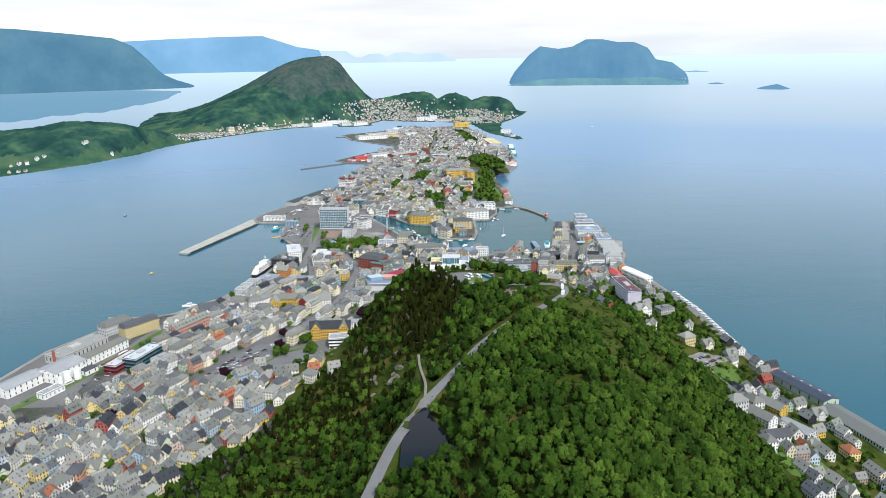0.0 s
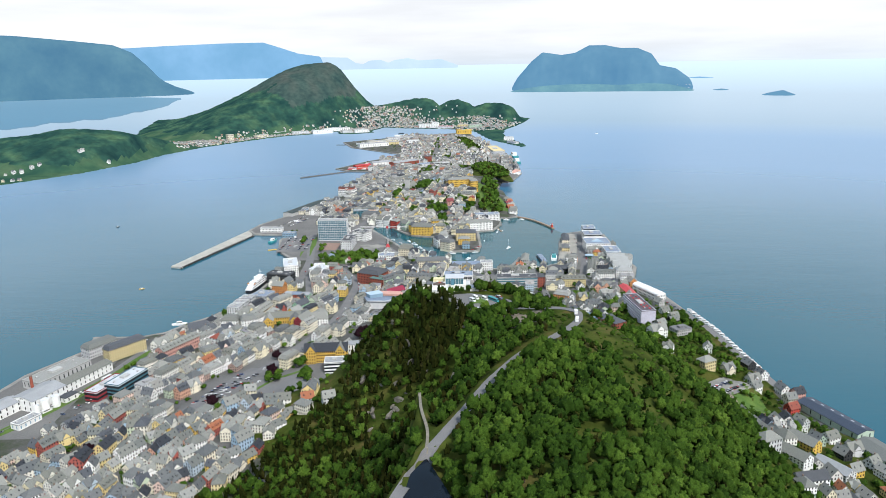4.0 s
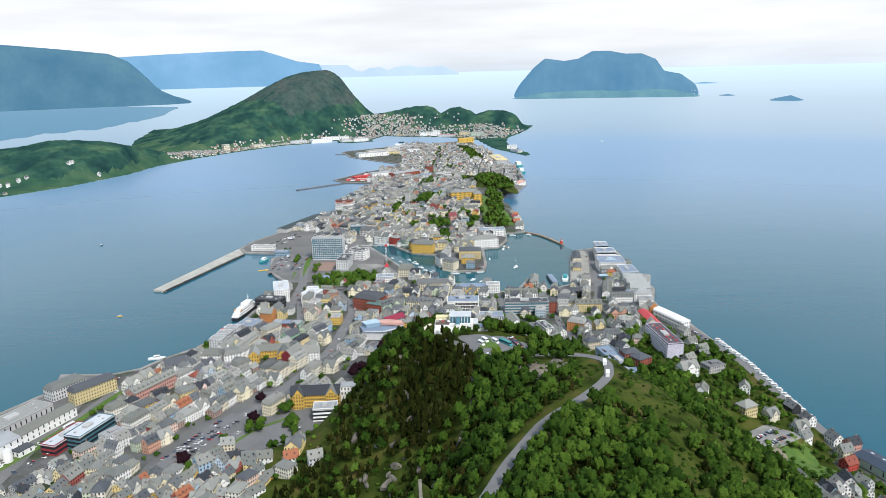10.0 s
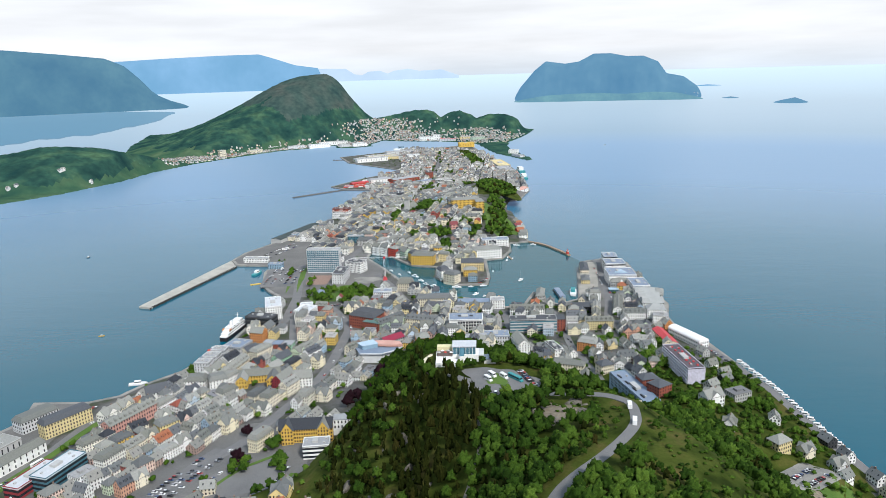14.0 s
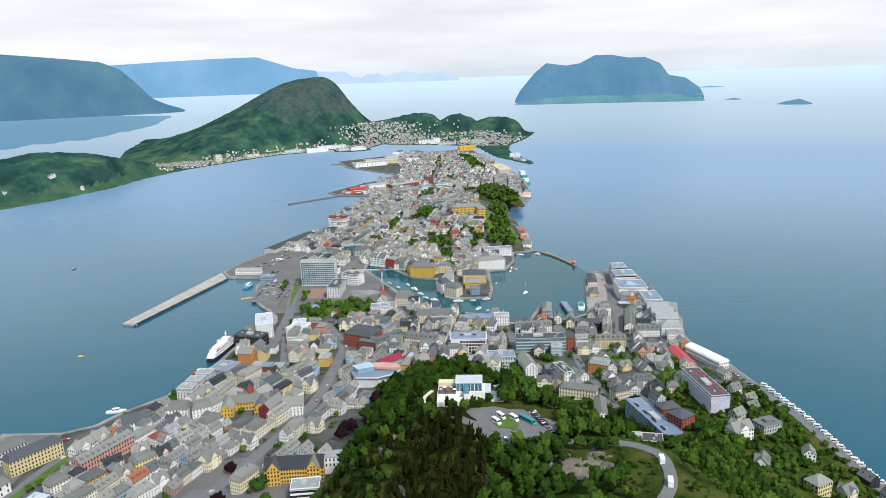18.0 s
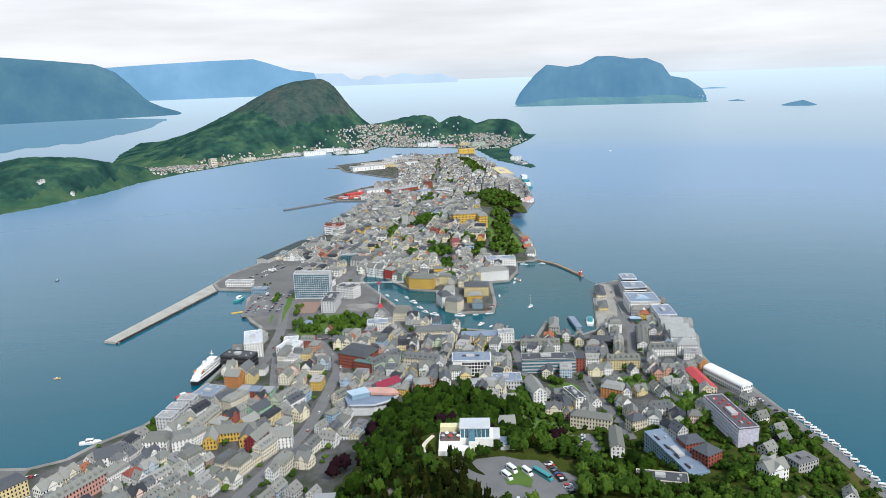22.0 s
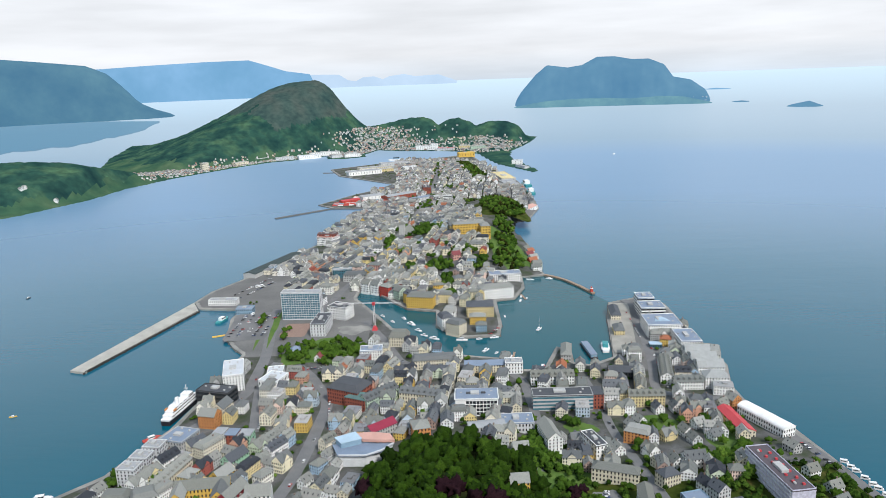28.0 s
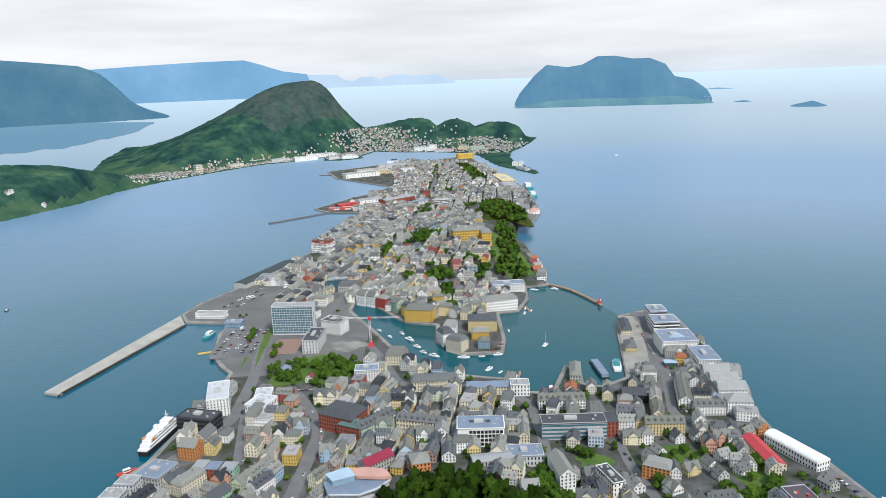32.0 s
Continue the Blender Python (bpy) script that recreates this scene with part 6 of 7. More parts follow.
def crown_template(seed, leaves, lobes, tall=1.0, cone=0.0, level=2, tight=9.0):
    """Points and triangles of one crown of unit width: a billowing canopy of lobes with creases between them, and loose sprays of leaves."""
    r = random.Random(seed)
    dirs, f = ball(level)
    heads = []
    for k in range(lobes):
        u = 1 - 1.45 * (k + 0.5) / lobes
        a = k * 2.4 + r.uniform(-0.5, 0.5)
        w = math.sqrt(max(0, 1 - u * u))
        heads.append((Vector((math.cos(a) * w, math.sin(a) * w, u)), r.uniform(0.75, 1.1)))
    v = []
    for d in dirs:
        swell = max(q * math.exp(-tight * (1 - d.dot(h))) for h, q in heads)
        rad = (0.20 + 0.33 * swell) * (1 + 0.22 * noise.noise((d.x * 4.5 + seed, d.y * 4.5, d.z * 4.5)) + 0.16 * noise.noise((d.x * 11, d.y * 11 + seed, d.z * 11)))
        slim = 1 - cone * (d.z + 1) / 2
        v.append((d.x * rad * slim, d.y * rad * slim, (0.5 + d.z * rad * (1.0 if d.z > 0 else 0.85)) * tall))
    for k in range(leaves):
        d = dirs[r.randrange(len(dirs))]
        if d.z < -0.3:
            continue
        c = Vector(v[dirs.index(d)])
        nrm = (d + Vector((r.uniform(-.5, .5), r.uniform(-.5, .5), r.uniform(-.1, .6)))).normalized()
        t1 = Matrix.Rotation(r.uniform(0, 6.28), 3, nrm) @ nrm.orthogonal().normalized()
        t2 = nrm.cross(t1)
        e, n = r.uniform(0.05, 0.09), len(v)
        c = c + d * 0.02
        v += [tuple(c + t1 * e), tuple(c + t2 * e * 0.8 - t1 * e * 0.4), tuple(c - t2 * e * 0.8 - t1 * e * 0.4 + nrm * e * 0.3)]
        f = f + [(n, n + 1, n + 2)]
    return np.array(v), np.array(f)


BROAD = [crown_template(k, 34, 13 + k % 4, 0.95, 0.0, 2, 12.0) for k in range(6)]
PINES = [crown_template(20 + k, 16, 12, 1.15, 0.45, 2, 14.0) for k in range(4)]
BUSH = [crown_template(40 + k, 14, 8, 0.6, 0.0, 1) for k in range(3)]
SLIGHT = [crown_template(50 + k, 16, 8, 0.95, 0.0, 1, 7.0) for k in range(4)]


def tri_mesh(name, V, F, mat):
    me = bpy.data.meshes.new(name)
    me.vertices.add(len(V))
    me.vertices.foreach_set("co", np.ascontiguousarray(V, np.float32).ravel())
    me.loops.add(F.size)
    me.loops.foreach_set("vertex_index", np.ascontiguousarray(F, np.int32).ravel())
    me.polygons.add(len(F))
    me.polygons.foreach_set("loop_start", np.arange(0, F.size, 3, dtype=np.int32))
    me.materials.append(mat)
    me.update(calc_edges=True)
    me.validate()
    return me


def forest(name, label, spots, templates, mat, category="trees"):
    """Many trees as one mass: spots of x, y, z, width, height."""
    r = np.random.RandomState(len(spots))
    vs, fs, n = [], [], 0
    for k, (x, y, z, w, h) in enumerate(spots):
        V, F = templates[r.randint(len(templates))]
        a = r.uniform(0, 6.283)
        c, s_ = math.cos(a), math.sin(a)
        P = np.empty_like(V)
        P[:, 0] = x + w * (V[:, 0] * c - V[:, 1] * s_)
        P[:, 1] = y + w * (V[:, 0] * s_ + V[:, 1] * c)
        P[:, 2] = z + h * V[:, 2]
        vs.append(P)
        fs.append(F + n)
        n += len(P)
    if vs:
        tagged(new(name, tri_mesh(name, np.concatenate(vs), np.concatenate(fs), mat)), label, category, kind="stuff")


POND_EDGE = [(-16, 298), (8, 298), (10, 312), (4, 330), (-5, 356), (-12, 343), (-16, 318)]
WOOD = [(-260, 100), (-212, 350), (-178, 440), (-165, 490), (-130, 520), (-100, 562), (-78, 610), (-62, 660), (-58, 710), (-57, 760), (-72, 850), (-46, 905), (-20, 905), (15, 890), (70, 860), (76, 800), (95, 785), (140, 775), (160, 725), (195, 695), (212, 650), (222, 600), (222, 511), (214, 448), (222, 380), (260, 100)]
trng = random.Random(21)
xs, ys = [], []
y = 160.0
while y < 915:
    x = -240.0
    while x < 265:
        xs.append(x + trng.uniform(-2.0, 2.0))
        ys.append(y + trng.uniform(-2.0, 2.0))
        x += 5.3
    y += 5.3
TX, TY = np.array(xs), np.array(ys)
TZ = ground(TX, TY)
ok = inland(TX, TY, WOOD) > 0
for line, width in ROADS.values():
    ok &= near_line(TX, TY, line)[0] > width / 2 + np.where(TY > 400, 3.0, 2.6)
ok &= inland(TX, TY, POND_EDGE) < -2.2
ok &= np.hypot((TX - 38) / 27, (TY - 604) / 24) > 1
ok &= np.hypot((TX - 10) / 22, (TY - 640) / 16) > 1
for px, py, pr in placed:
    ok &= (TX - px) ** 2 + (TY - py) ** 2 > (pr + 3) ** 2
open_grass = (np.hypot((TX - 126) / 46, (TY - 530) / 72) < 1) | ((waves(TX, TY, 24, 4.0) > 0.62) & (TY > 340)) | (np.hypot((TX - 112) / 10, (TY - 420) / 45) < 1)
rocky = np.hypot((TX - 66) / 14, (TY - 546) / 17) < 1
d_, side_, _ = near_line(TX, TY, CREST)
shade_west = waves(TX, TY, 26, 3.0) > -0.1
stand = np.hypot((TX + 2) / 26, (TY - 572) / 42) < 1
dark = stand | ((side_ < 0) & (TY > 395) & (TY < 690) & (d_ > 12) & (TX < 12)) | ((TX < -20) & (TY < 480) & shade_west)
low = (np.hypot((TX - 92) / 34, (TY - 492) / 36) < 1) & (TX > 60)
shady = waves(TX, TY, 30, 7.0) + 0.5 * waves(TX, TY, 11, 2.5) > 0.45
broad, pine, bushes, own, copper, park = [], [], [], [], [], []
for x, y, z, good, grass, rock, dk, st, lo, sh in zip(TX, TY, TZ, ok, open_grass & ~stand, rocky, dark, stand, low, shady):
    if not good:
        continue
    q = trng.random()
    w = trng.uniform(4.8, 8.8)
    if y > 745 or (y > 655 and x < -5):
        if q < 0.78:
            continue
        w, q = trng.uniform(11, 17), 0.5
        if float(waves(np.array(x), np.array(y), 17, 5.0)) > 0.55:
            copper.append((x, y, z + 0.3, w, w * 1.1))
        else:
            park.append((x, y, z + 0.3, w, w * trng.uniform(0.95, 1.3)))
        continue
    if lo and q > 0.35:
        w = w * 0.55
    if grass and q < 0.9 or rock and q < 0.9:
        if q < 0.66:
            bushes.append((x, y, z - 0.2, trng.uniform(2, 4.5), trng.uniform(2, 3.5)))
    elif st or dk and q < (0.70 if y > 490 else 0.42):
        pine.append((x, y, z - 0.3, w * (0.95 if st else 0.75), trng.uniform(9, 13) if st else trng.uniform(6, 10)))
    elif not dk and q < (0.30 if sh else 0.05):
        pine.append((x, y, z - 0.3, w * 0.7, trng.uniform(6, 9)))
    elif dk and q > 0.93 or q < 0.1:
        bushes.append((x, y, z - 0.2, trng.uniform(2.5, 4.5), trng.uniform(2, 3.5)))
    else:
        spot = (x, y, z + 0.2, w, w * trng.uniform(0.85, 1.35) + 1.0)
        if 250 < y < 420 and x > -40 and len(own) < 260 and trng.random() < 0.35:
            own.append(spot)
        else:
            broad.append(spot)
for k in range(1500):
    x, y = (trng.uniform(195, 320), trng.uniform(330, 860)) if k % 3 else (trng.uniform(50, 200), trng.uniform(690, 880))
    if x > 312 - (y - 600) * 0.06 or any((ox - x) ** 2 + (oy - y) ** 2 < 9 for ox, oy, orad in OPEN if orad < 8) or inside(x, y, WOOD) or any((px - x) ** 2 + (py - y) ** 2 < (pr + 2.5) ** 2 for px, py, pr in placed) or np.hypot((x - 250) / 32, (y - 632) / 22) < 1 or np.hypot((x - 262) / 22, (y - 604) / 26) < 1 or np.hypot((x - 248) / 18, (y - 440) / 18) < 1 or np.hypot((x - 118) / 10, (y - 826) / 17) < 1:
        continue
    broad.append((x, y, float(ground(x, y)), trng.uniform(3.5, 7.5), trng.uniform(3.5, 6.5)))
forest("broadleaf_wood", "dense bright green broadleaf wood on the hillside", broad, BROAD, LEAF)
forest("park_wood", "tall green park trees below the lookout, darkened by painted crown shade", park, BROAD, SHADEDLEAF)
forest("copper_beech_grove", "dark purple copper beeches among the park trees", copper, BROAD, PURPLE)
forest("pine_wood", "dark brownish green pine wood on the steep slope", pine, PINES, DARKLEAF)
forest("scrub", "low green scrub between grass and rock", bushes, BUSH, LEAF, "bushes")

TREE_CROWNS = {m.name: [tri_mesh("crown", V, F, m) for V, F in T] for m, T in ((LEAF, BROAD), (GARDENLEAF, BROAD), (DARKLEAF, PINES), (PURPLE, BROAD))}
TRUNK = Shape().loft([[(math.cos(t) * r + dx, math.sin(t) * r, h) for t in np.linspace(0, 6.283, 7, endpoint=False)] for r, h, dx in ((0.05, -0.12, 0), (0.035, 0.1, 0.01), (0.025, 0.3, 0.0), (0.012, 0.6, 0.02))])
for a in (0.3, 2.4, 4.4):
    TRUNK.loft([[(math.cos(a) * u + math.cos(t) * q, math.sin(a) * u + math.sin(t) * q, h) for t in np.linspace(0, 6.283, 5, endpoint=False)] for u, h, q in ((0.01, 0.2, 0.016), (0.12, 0.36, 0.01), (0.22, 0.5, 0.005))])
TRUNK = TRUNK.mesh("trunk", BARK)


def tree(x, y, z, w, h, mat=LEAF, label="broad green leafy tree on the hillside", group="trees of the wood", name="tree"):
    ob = new(name, TRUNK)
    ob.matrix_basis = Matrix.LocRotScale((x, y, z), Euler((0, 0, trng.uniform(0, 6.28))), (w, w, h))
    tagged(ob, label, "tree", group)
    part("crown", trng.choice(TREE_CROWNS[mat.name]), ob)
    return ob


for spot in own:
    tree(*spot)

# ---------------------------------------------------------------- parks, car parks, rocks
def patch(name, x, y, rx, ry, mat, turn=0.0, lift=0.18, square=False, z=None):
    """A lawn or paved area draped over the land."""
    n, rings = 36, max(2, int(max(rx, ry) / 6))
    c, s_ = math.cos(radians(turn)), math.sin(radians(turn))
    V, F = [], []
    for j in range(rings + 1):
        for k in range(n):
            a = 2 * math.pi * k / n
            u, w = math.cos(a), math.sin(a)
            if square:
                m = max(abs(u), abs(w))
                u, w = u / m, w / m
            else:
                u, w = (q * (1 + 0.16 * math.sin(3 * a + x) + 0.10 * math.sin(5 * a + y) + 0.06 * math.sin(9 * a + x + y)) for q in (u, w))
            u, w = u * rx * j / rings, w * ry * j / rings
            V.append((x + c * u - s_ * w, y + s_ * u + c * w))
    P = np.array(V)
    Z = np.maximum(ground(P[:, 0], P[:, 1]), 2.55) + lift if z is None else np.full(len(P), z)
    for j in range(rings):
        F += [(j * n + k, (j + 1) * n + k, (j + 1) * n + (k + 1) % n, j * n + (k + 1) % n) for k in range(n)]
    return tagged(new(name, mesh_of(name, [(p[0], p[1], zz) for p, zz in zip(P, Z)], F, mat, smooth=True)), kind="structure")


patch("ground_bare_rock", 66, 547, 10, 13, plain("bare_sandy_rock", (0.24, 0.20, 0.15), 0.95, scale=0.3, amount=0.5), 30, 0.35)
patch("pavement_lookout", 38, 603, 25, 20, ROAD, -30, 0.3)
patch("ground_lookout_bed", 36, 606, 6, 9, LAWN, 20, 0.5)
patch("ground_park", -128, 1145, 44, 38, LAWN, 10)
patch("ground_park", 120, 938, 13, 15, LAWN)
patch("ground_verge_west", -201, 1240, 4, 60, LAWN, 4)
patch("ground_verge_west", -213, 1210, 3, 40, LAWN, 4)
patch("ground_park", 186, 936, 22, 20, LAWN, 10)
patch("ground_park", 90, 868, 24, 34, LAWN, 10)
patch("ground_park", 230, 905, 14, 40, LAWN, -4)
patch("ground_slope", 255, 760, 34, 60, HEATH, 8, 0.25)
patch("ground_slope", 262, 600, 30, 34, LAWN, 8, 0.25)
patch("ground_sand", 246, 606, 7, 16, plain("sandy_soil", (0.26, 0.22, 0.16), 0.95, scale=0.4, amount=0.6), -20, 0.4)
patch("ground_slope", 248, 440, 22, 22, LAWN, 0, 0.25)
patch("pavement_school_yard", -138, 658, 26, 18, ASPHALT, 20, 0.25, True)
patch("pavement_east_car_park", 250, 634, 27, 14, QUAY, 30, 0.3, True)
patch("pavement_car_park", 118, 826, 9, 16, ASPHALT, 10, 0.25, True)
patch("pavement_quay_park", -232, 1245, 26, 52, ASPHALT, 3, 0.25, True)
patch("pavement_outer_quay", 221, 1190, 13, 88, plain("pale_quay_concrete", (0.36, 0.34, 0.30), 0.9, scale=0.06, amount=0.7), -12, 0.25, True)
patch("pavement_plaza", -172, 1222, 16, 24, plain("brick_paving", (0.30, 0.20, 0.16), 0.9), -4, 0.25, True)
patch("pavement_round_plaza", -100, 1215, 20, 16, QUAY, 0, 0.3)
patch("pavement_long_park", -190, 682, 9, 40, ASPHALT, -22, 0.25, True)
patch("ground_isle_park", -15, 1670, 26, 22, LAWN)
patch("ground_isle_slope", 122, 1550, 26, 120, LAWN, 4, 0.3)
patch("ground_isle_wood", 142, 1890, 58, 125, HEATH, 0, 0.3)
patch("ground_isle_strip", 124, 2630, 24, 240, HEATH, 4, 0.3)
POND = node_mat("still_pond_water", [(0.004, 0.007, 0.012), (0.006, 0.011, 0.018)], 0.05, 0.05, 0.5, 0.0, spec=0.12)
tagged(new("water_pond", Shape().prism(POND_EDGE, 118.5, 121.6).mesh("water_pond", POND)), kind="structure")
ribbon("ground_verge", [(-384, 580), (-368, 605), (-350, 634), (-337, 665), (-322, 708), (-309, 770), (-293, 812), (-272, 850)], 7.0, LAWN, 0.22)
ribbon("ground_hedge_strip", [(-166, 640), (-150, 672), (-126, 690)], 3.0, LAWN, 0.3)
ribbon("ground_hedge_strip", [(-118, 636), (-108, 664)], 3.0, LAWN, 0.3)
ribbon("ground_verge", [(-372, 610), (-352, 645), (-334, 690), (-318, 735)], 3.0, LAWN, 0.24)
ribbon("pavement_hill_path", [(22, 575), (22, 561), (21, 536), (12, 518), (0, 500), (-8, 470)], 1.8, GRAVEL, 0.3, 3.0)
ribbon("pavement_wall_path", [(-4, 650), (-10, 640), (-8, 628), (-2, 618)], 2.0, CREAM, 0.6, 2.0)


def boulder(x, y, w, d, h, turn):
    r = random.Random(int(x * 7 + y))
    s = Shape()
    rings = []
    for j, (q, zz) in enumerate(((1.0, -0.4), (1.05, 0.15), (0.8, 0.65), (0.35, 0.95))):
        rings.append([(math.cos(t) * w * q * r.uniform(0.75, 1.1), math.sin(t) * d * q * r.uniform(0.75, 1.1), h * zz * r.uniform(0.85, 1.1)) for t in np.linspace(0, 6.283, 9, endpoint=False)])
    s.loft(rings)
    ob = new("rock", s.mesh("rock", ROCK))
    ob.matrix_basis = pose(x, y, float(ground(x, y)) - 0.3, 0, 0, turn)
    return tagged(ob, "bare weathered grey rock outcrop on the hill", "rock", "rocks of the hill")


for k in range(60):
    a, b = trng.random(), trng.random()
    if k < 22:
        x, y, w = 66 + (a - 0.5) * 34, 548 + (b - 0.5) * 30, trng.uniform(1.2, 4)
    else:
        x, y, w = -58 + a * 55, 500 + b * 130, trng.uniform(1.5, 5)
    boulder(x, y, w * 1.3, w * trng.uniform(0.3, 0.6), w * trng.uniform(0.5, 0.9), trng.uniform(0, 180))

# ---------------------------------------------------------------- town trees
TOWN_TREES = [(-125, 1140, 42, 36, 90, GARDENLEAF), (-160, 1150, 18, 30, 22, GARDENLEAF), (-95, 1150, 14, 20, 18, GARDENLEAF), (-141, 1054, 4, 20, 12, GARDENLEAF), (78, 905, 5, 46, 30, GARDENLEAF), (118, 945, 12, 12, 6, GARDENLEAF), (186, 938, 20, 16, 14, GARDENLEAF), (88, 860, 20, 30, 20, GARDENLEAF), (96, 815, 22, 14, 16, GARDENLEAF), (232, 890, 10, 34, 12, GARDENLEAF),
    (-254, 884, 6, 14, 8, GARDENLEAF), (-260, 581, 5, 5, 3, GARDENLEAF), (-268, 560, 4, 5, 3, PURPLE), (-150, 679, 4, 4, 2, PURPLE), (-159, 742, 3, 3, 2, PURPLE), (-189, 628, 4, 4, 2, PURPLE), (-119, 682, 4, 8, 4, GARDENLEAF),
    (-76, 790, 8, 26, 7, PURPLE), (-35, 845, 14, 18, 4, PURPLE), (8, 868, 10, 8, 3, PURPLE), (92, 832, 8, 8, 3, PURPLE)]
MORE_TREES = [(270, 740, 12, 40, 14, GARDENLEAF), (285, 690, 8, 20, 6, GARDENLEAF), (275, 560, 12, 12, 6, GARDENLEAF), (240, 800, 8, 20, 6, GARDENLEAF), (-230, 480, 50, 50, 12, GARDENLEAF), (-300, 470, 50, 60, 10, GARDENLEAF), (-170, 600, 30, 20, 8, GARDENLEAF),
    (-220, 1240, 2, 30, 5, GARDENLEAF), (-180, 1205, 4, 26, 5, GARDENLEAF), (70, 1020, 20, 14, 4, GARDENLEAF), (170, 900, 20, 20, 6, GARDENLEAF), (105, 790, 20, 8, 8, GARDENLEAF), (-145, 1000, 8, 20, 6, GARDENLEAF), (206, 866, 16, 24, 26, GARDENLEAF), (222, 850, 14, 26, 22, GARDENLEAF), (204, 838, 12, 16, 12, GARDENLEAF), (236, 930, 14, 26, 26, GARDENLEAF), (118, 900, 14, 14, 8, GARDENLEAF), (258, 780, 12, 40, 22, GARDENLEAF), (282, 800, 8, 50, 16, GARDENLEAF), (100, 760, 30, 24, 26, GARDENLEAF), (205, 720, 14, 24, 16, GARDENLEAF), (70, 900, 6, 26, 12, GARDENLEAF), (-218, 890, 5, 12, 6, GARDENLEAF), (-150, 672, 10, 16, 9, GARDENLEAF), (-122, 668, 6, 12, 6, GARDENLEAF), (-128, 705, 6, 6, 5, GARDENLEAF), (-118, 632, 10, 6, 6, GARDENLEAF)]
singles, joined = 0, []
for cx, cy, rx, ry, n, mat in TOWN_TREES + MORE_TREES:
    for k in range(n):
        a, q = trng.uniform(0, 6.283), math.sqrt(trng.random())
        x, y = cx + math.cos(a) * q * rx, cy + math.sin(a) * q * ry
        if any((px - x) ** 2 + (py - y) ** 2 < (pr + 1.5) ** 2 for px, py, pr in placed):
            continue
        w = trng.uniform(8, 13) if mat is PURPLE else trng.uniform(5.5, 10)
        if mat is GARDENLEAF and singles >= 280:
            joined.append((x, y, max(2.5, float(ground(x, y))), w, w * trng.uniform(0.9, 1.15)))
            continue
        singles += mat is GARDENLEAF
        tree(x, y, max(2.5, float(ground(x, y))), w, w * trng.uniform(0.9, 1.15), mat,
             "dark purple copper beech between the houses" if mat is PURPLE else "round green street tree between the houses", "town trees", "copper_beech" if mat is PURPLE else "street_tree")
forest("slope_trees", "lush green trees between the houses of the slope", joined, BROAD, GARDENLEAF)
isle = []
for cx, cy, rx, ry, n in ((-15, 1670, 26, 22, 34), (-19, 1689, 18, 26, 26), (10, 1455, 14, 20, 20), (20, 1328, 9, 22, 14), (-73, 1646, 10, 20, 12), (67, 1446, 14, 18, 14), (92, 1603, 10, 16, 10), (-36, 1462, 8, 14, 8), (108, 2542, 22, 60, 40), (48, 2280, 20, 40, 14), (-3, 2037, 24, 40, 14), (10, 1455, 22, 22, 34), (20, 1395, 9, 26, 18), (-24, 1630, 26, 18, 30), (-76, 1620, 8, 60, 20), (75, 1474, 14, 12, 14), (118, 1480, 24, 50, 90), (126, 1590, 17, 60, 70), (134, 1700, 18, 60, 70), (150, 1890, 46, 115, 360), (112, 2800, 22, 80, 90), (124, 2620, 24, 110, 120), (138, 2450, 22, 80, 80), (-60, 1600, 10, 14, 6), (-40, 1800, 60, 80, 22), (40, 2200, 90, 90, 26), (0, 2600, 90, 160, 30), (60, 1540, 40, 40, 24), (-80, 1500, 60, 60, 24), (-20, 1560, 90, 90, 40), (20, 1740, 90, 90, 50), (60, 2060, 110, 120, 70), (40, 2350, 120, 140, 70), (20, 2700, 110, 180, 80), (-100, 1750, 60, 90, 30)):
    for k in range(n):
        a, q = trng.uniform(0, 6.283), math.sqrt(trng.random())
        x, y = cx + math.cos(a) * q * rx, cy + math.sin(a) * q * ry
        if any((px - x) ** 2 + (py - y) ** 2 < (pr + 1) ** 2 for px, py, pr in placed):
            continue
        w = trng.uniform(7, 12)
        isle.append((x, y, max(2.5, float(ground(x, y))), w, w * trng.uniform(0.9, 1.2)))
conifers = [p for k, p in enumerate(isle) if p[0] > 95 and k % 6 < 1]
forest("isle_trees", "green trees in the gardens and on the slopes of the island", [p for p in isle if p not in conifers], SLIGHT, GARDENLEAF)
forest("isle_conifers", "dark conifers on the wooded slopes of the island", conifers, PINES, DARKLEAF)
# ---------------------------------------------------------------- piers and quays
def pier(name, label, pts, top, mat=QUAY, low=-4.0):
    area = sum(a[0] * b[1] - b[0] * a[1] for a, b in zip(pts, pts[1:] + pts[:1]))
    ob = new(name, Shape().prism(pts if area > 0 else pts[::-1], low, top).mesh("deck", mat))
    return tagged(ob, label, "pier")


def strip(line, width):
    """The outline of a band along a line."""
    P = np.array(line, float)
    T = np.gradient(P, axis=0)
    N = np.stack([-T[:, 1], T[:, 0]], 1) / np.linalg.norm(T, axis=1)[:, None] * width / 2
    return [tuple(p) for p in P + N] + [tuple(p) for p in (P - N)[::-1]]


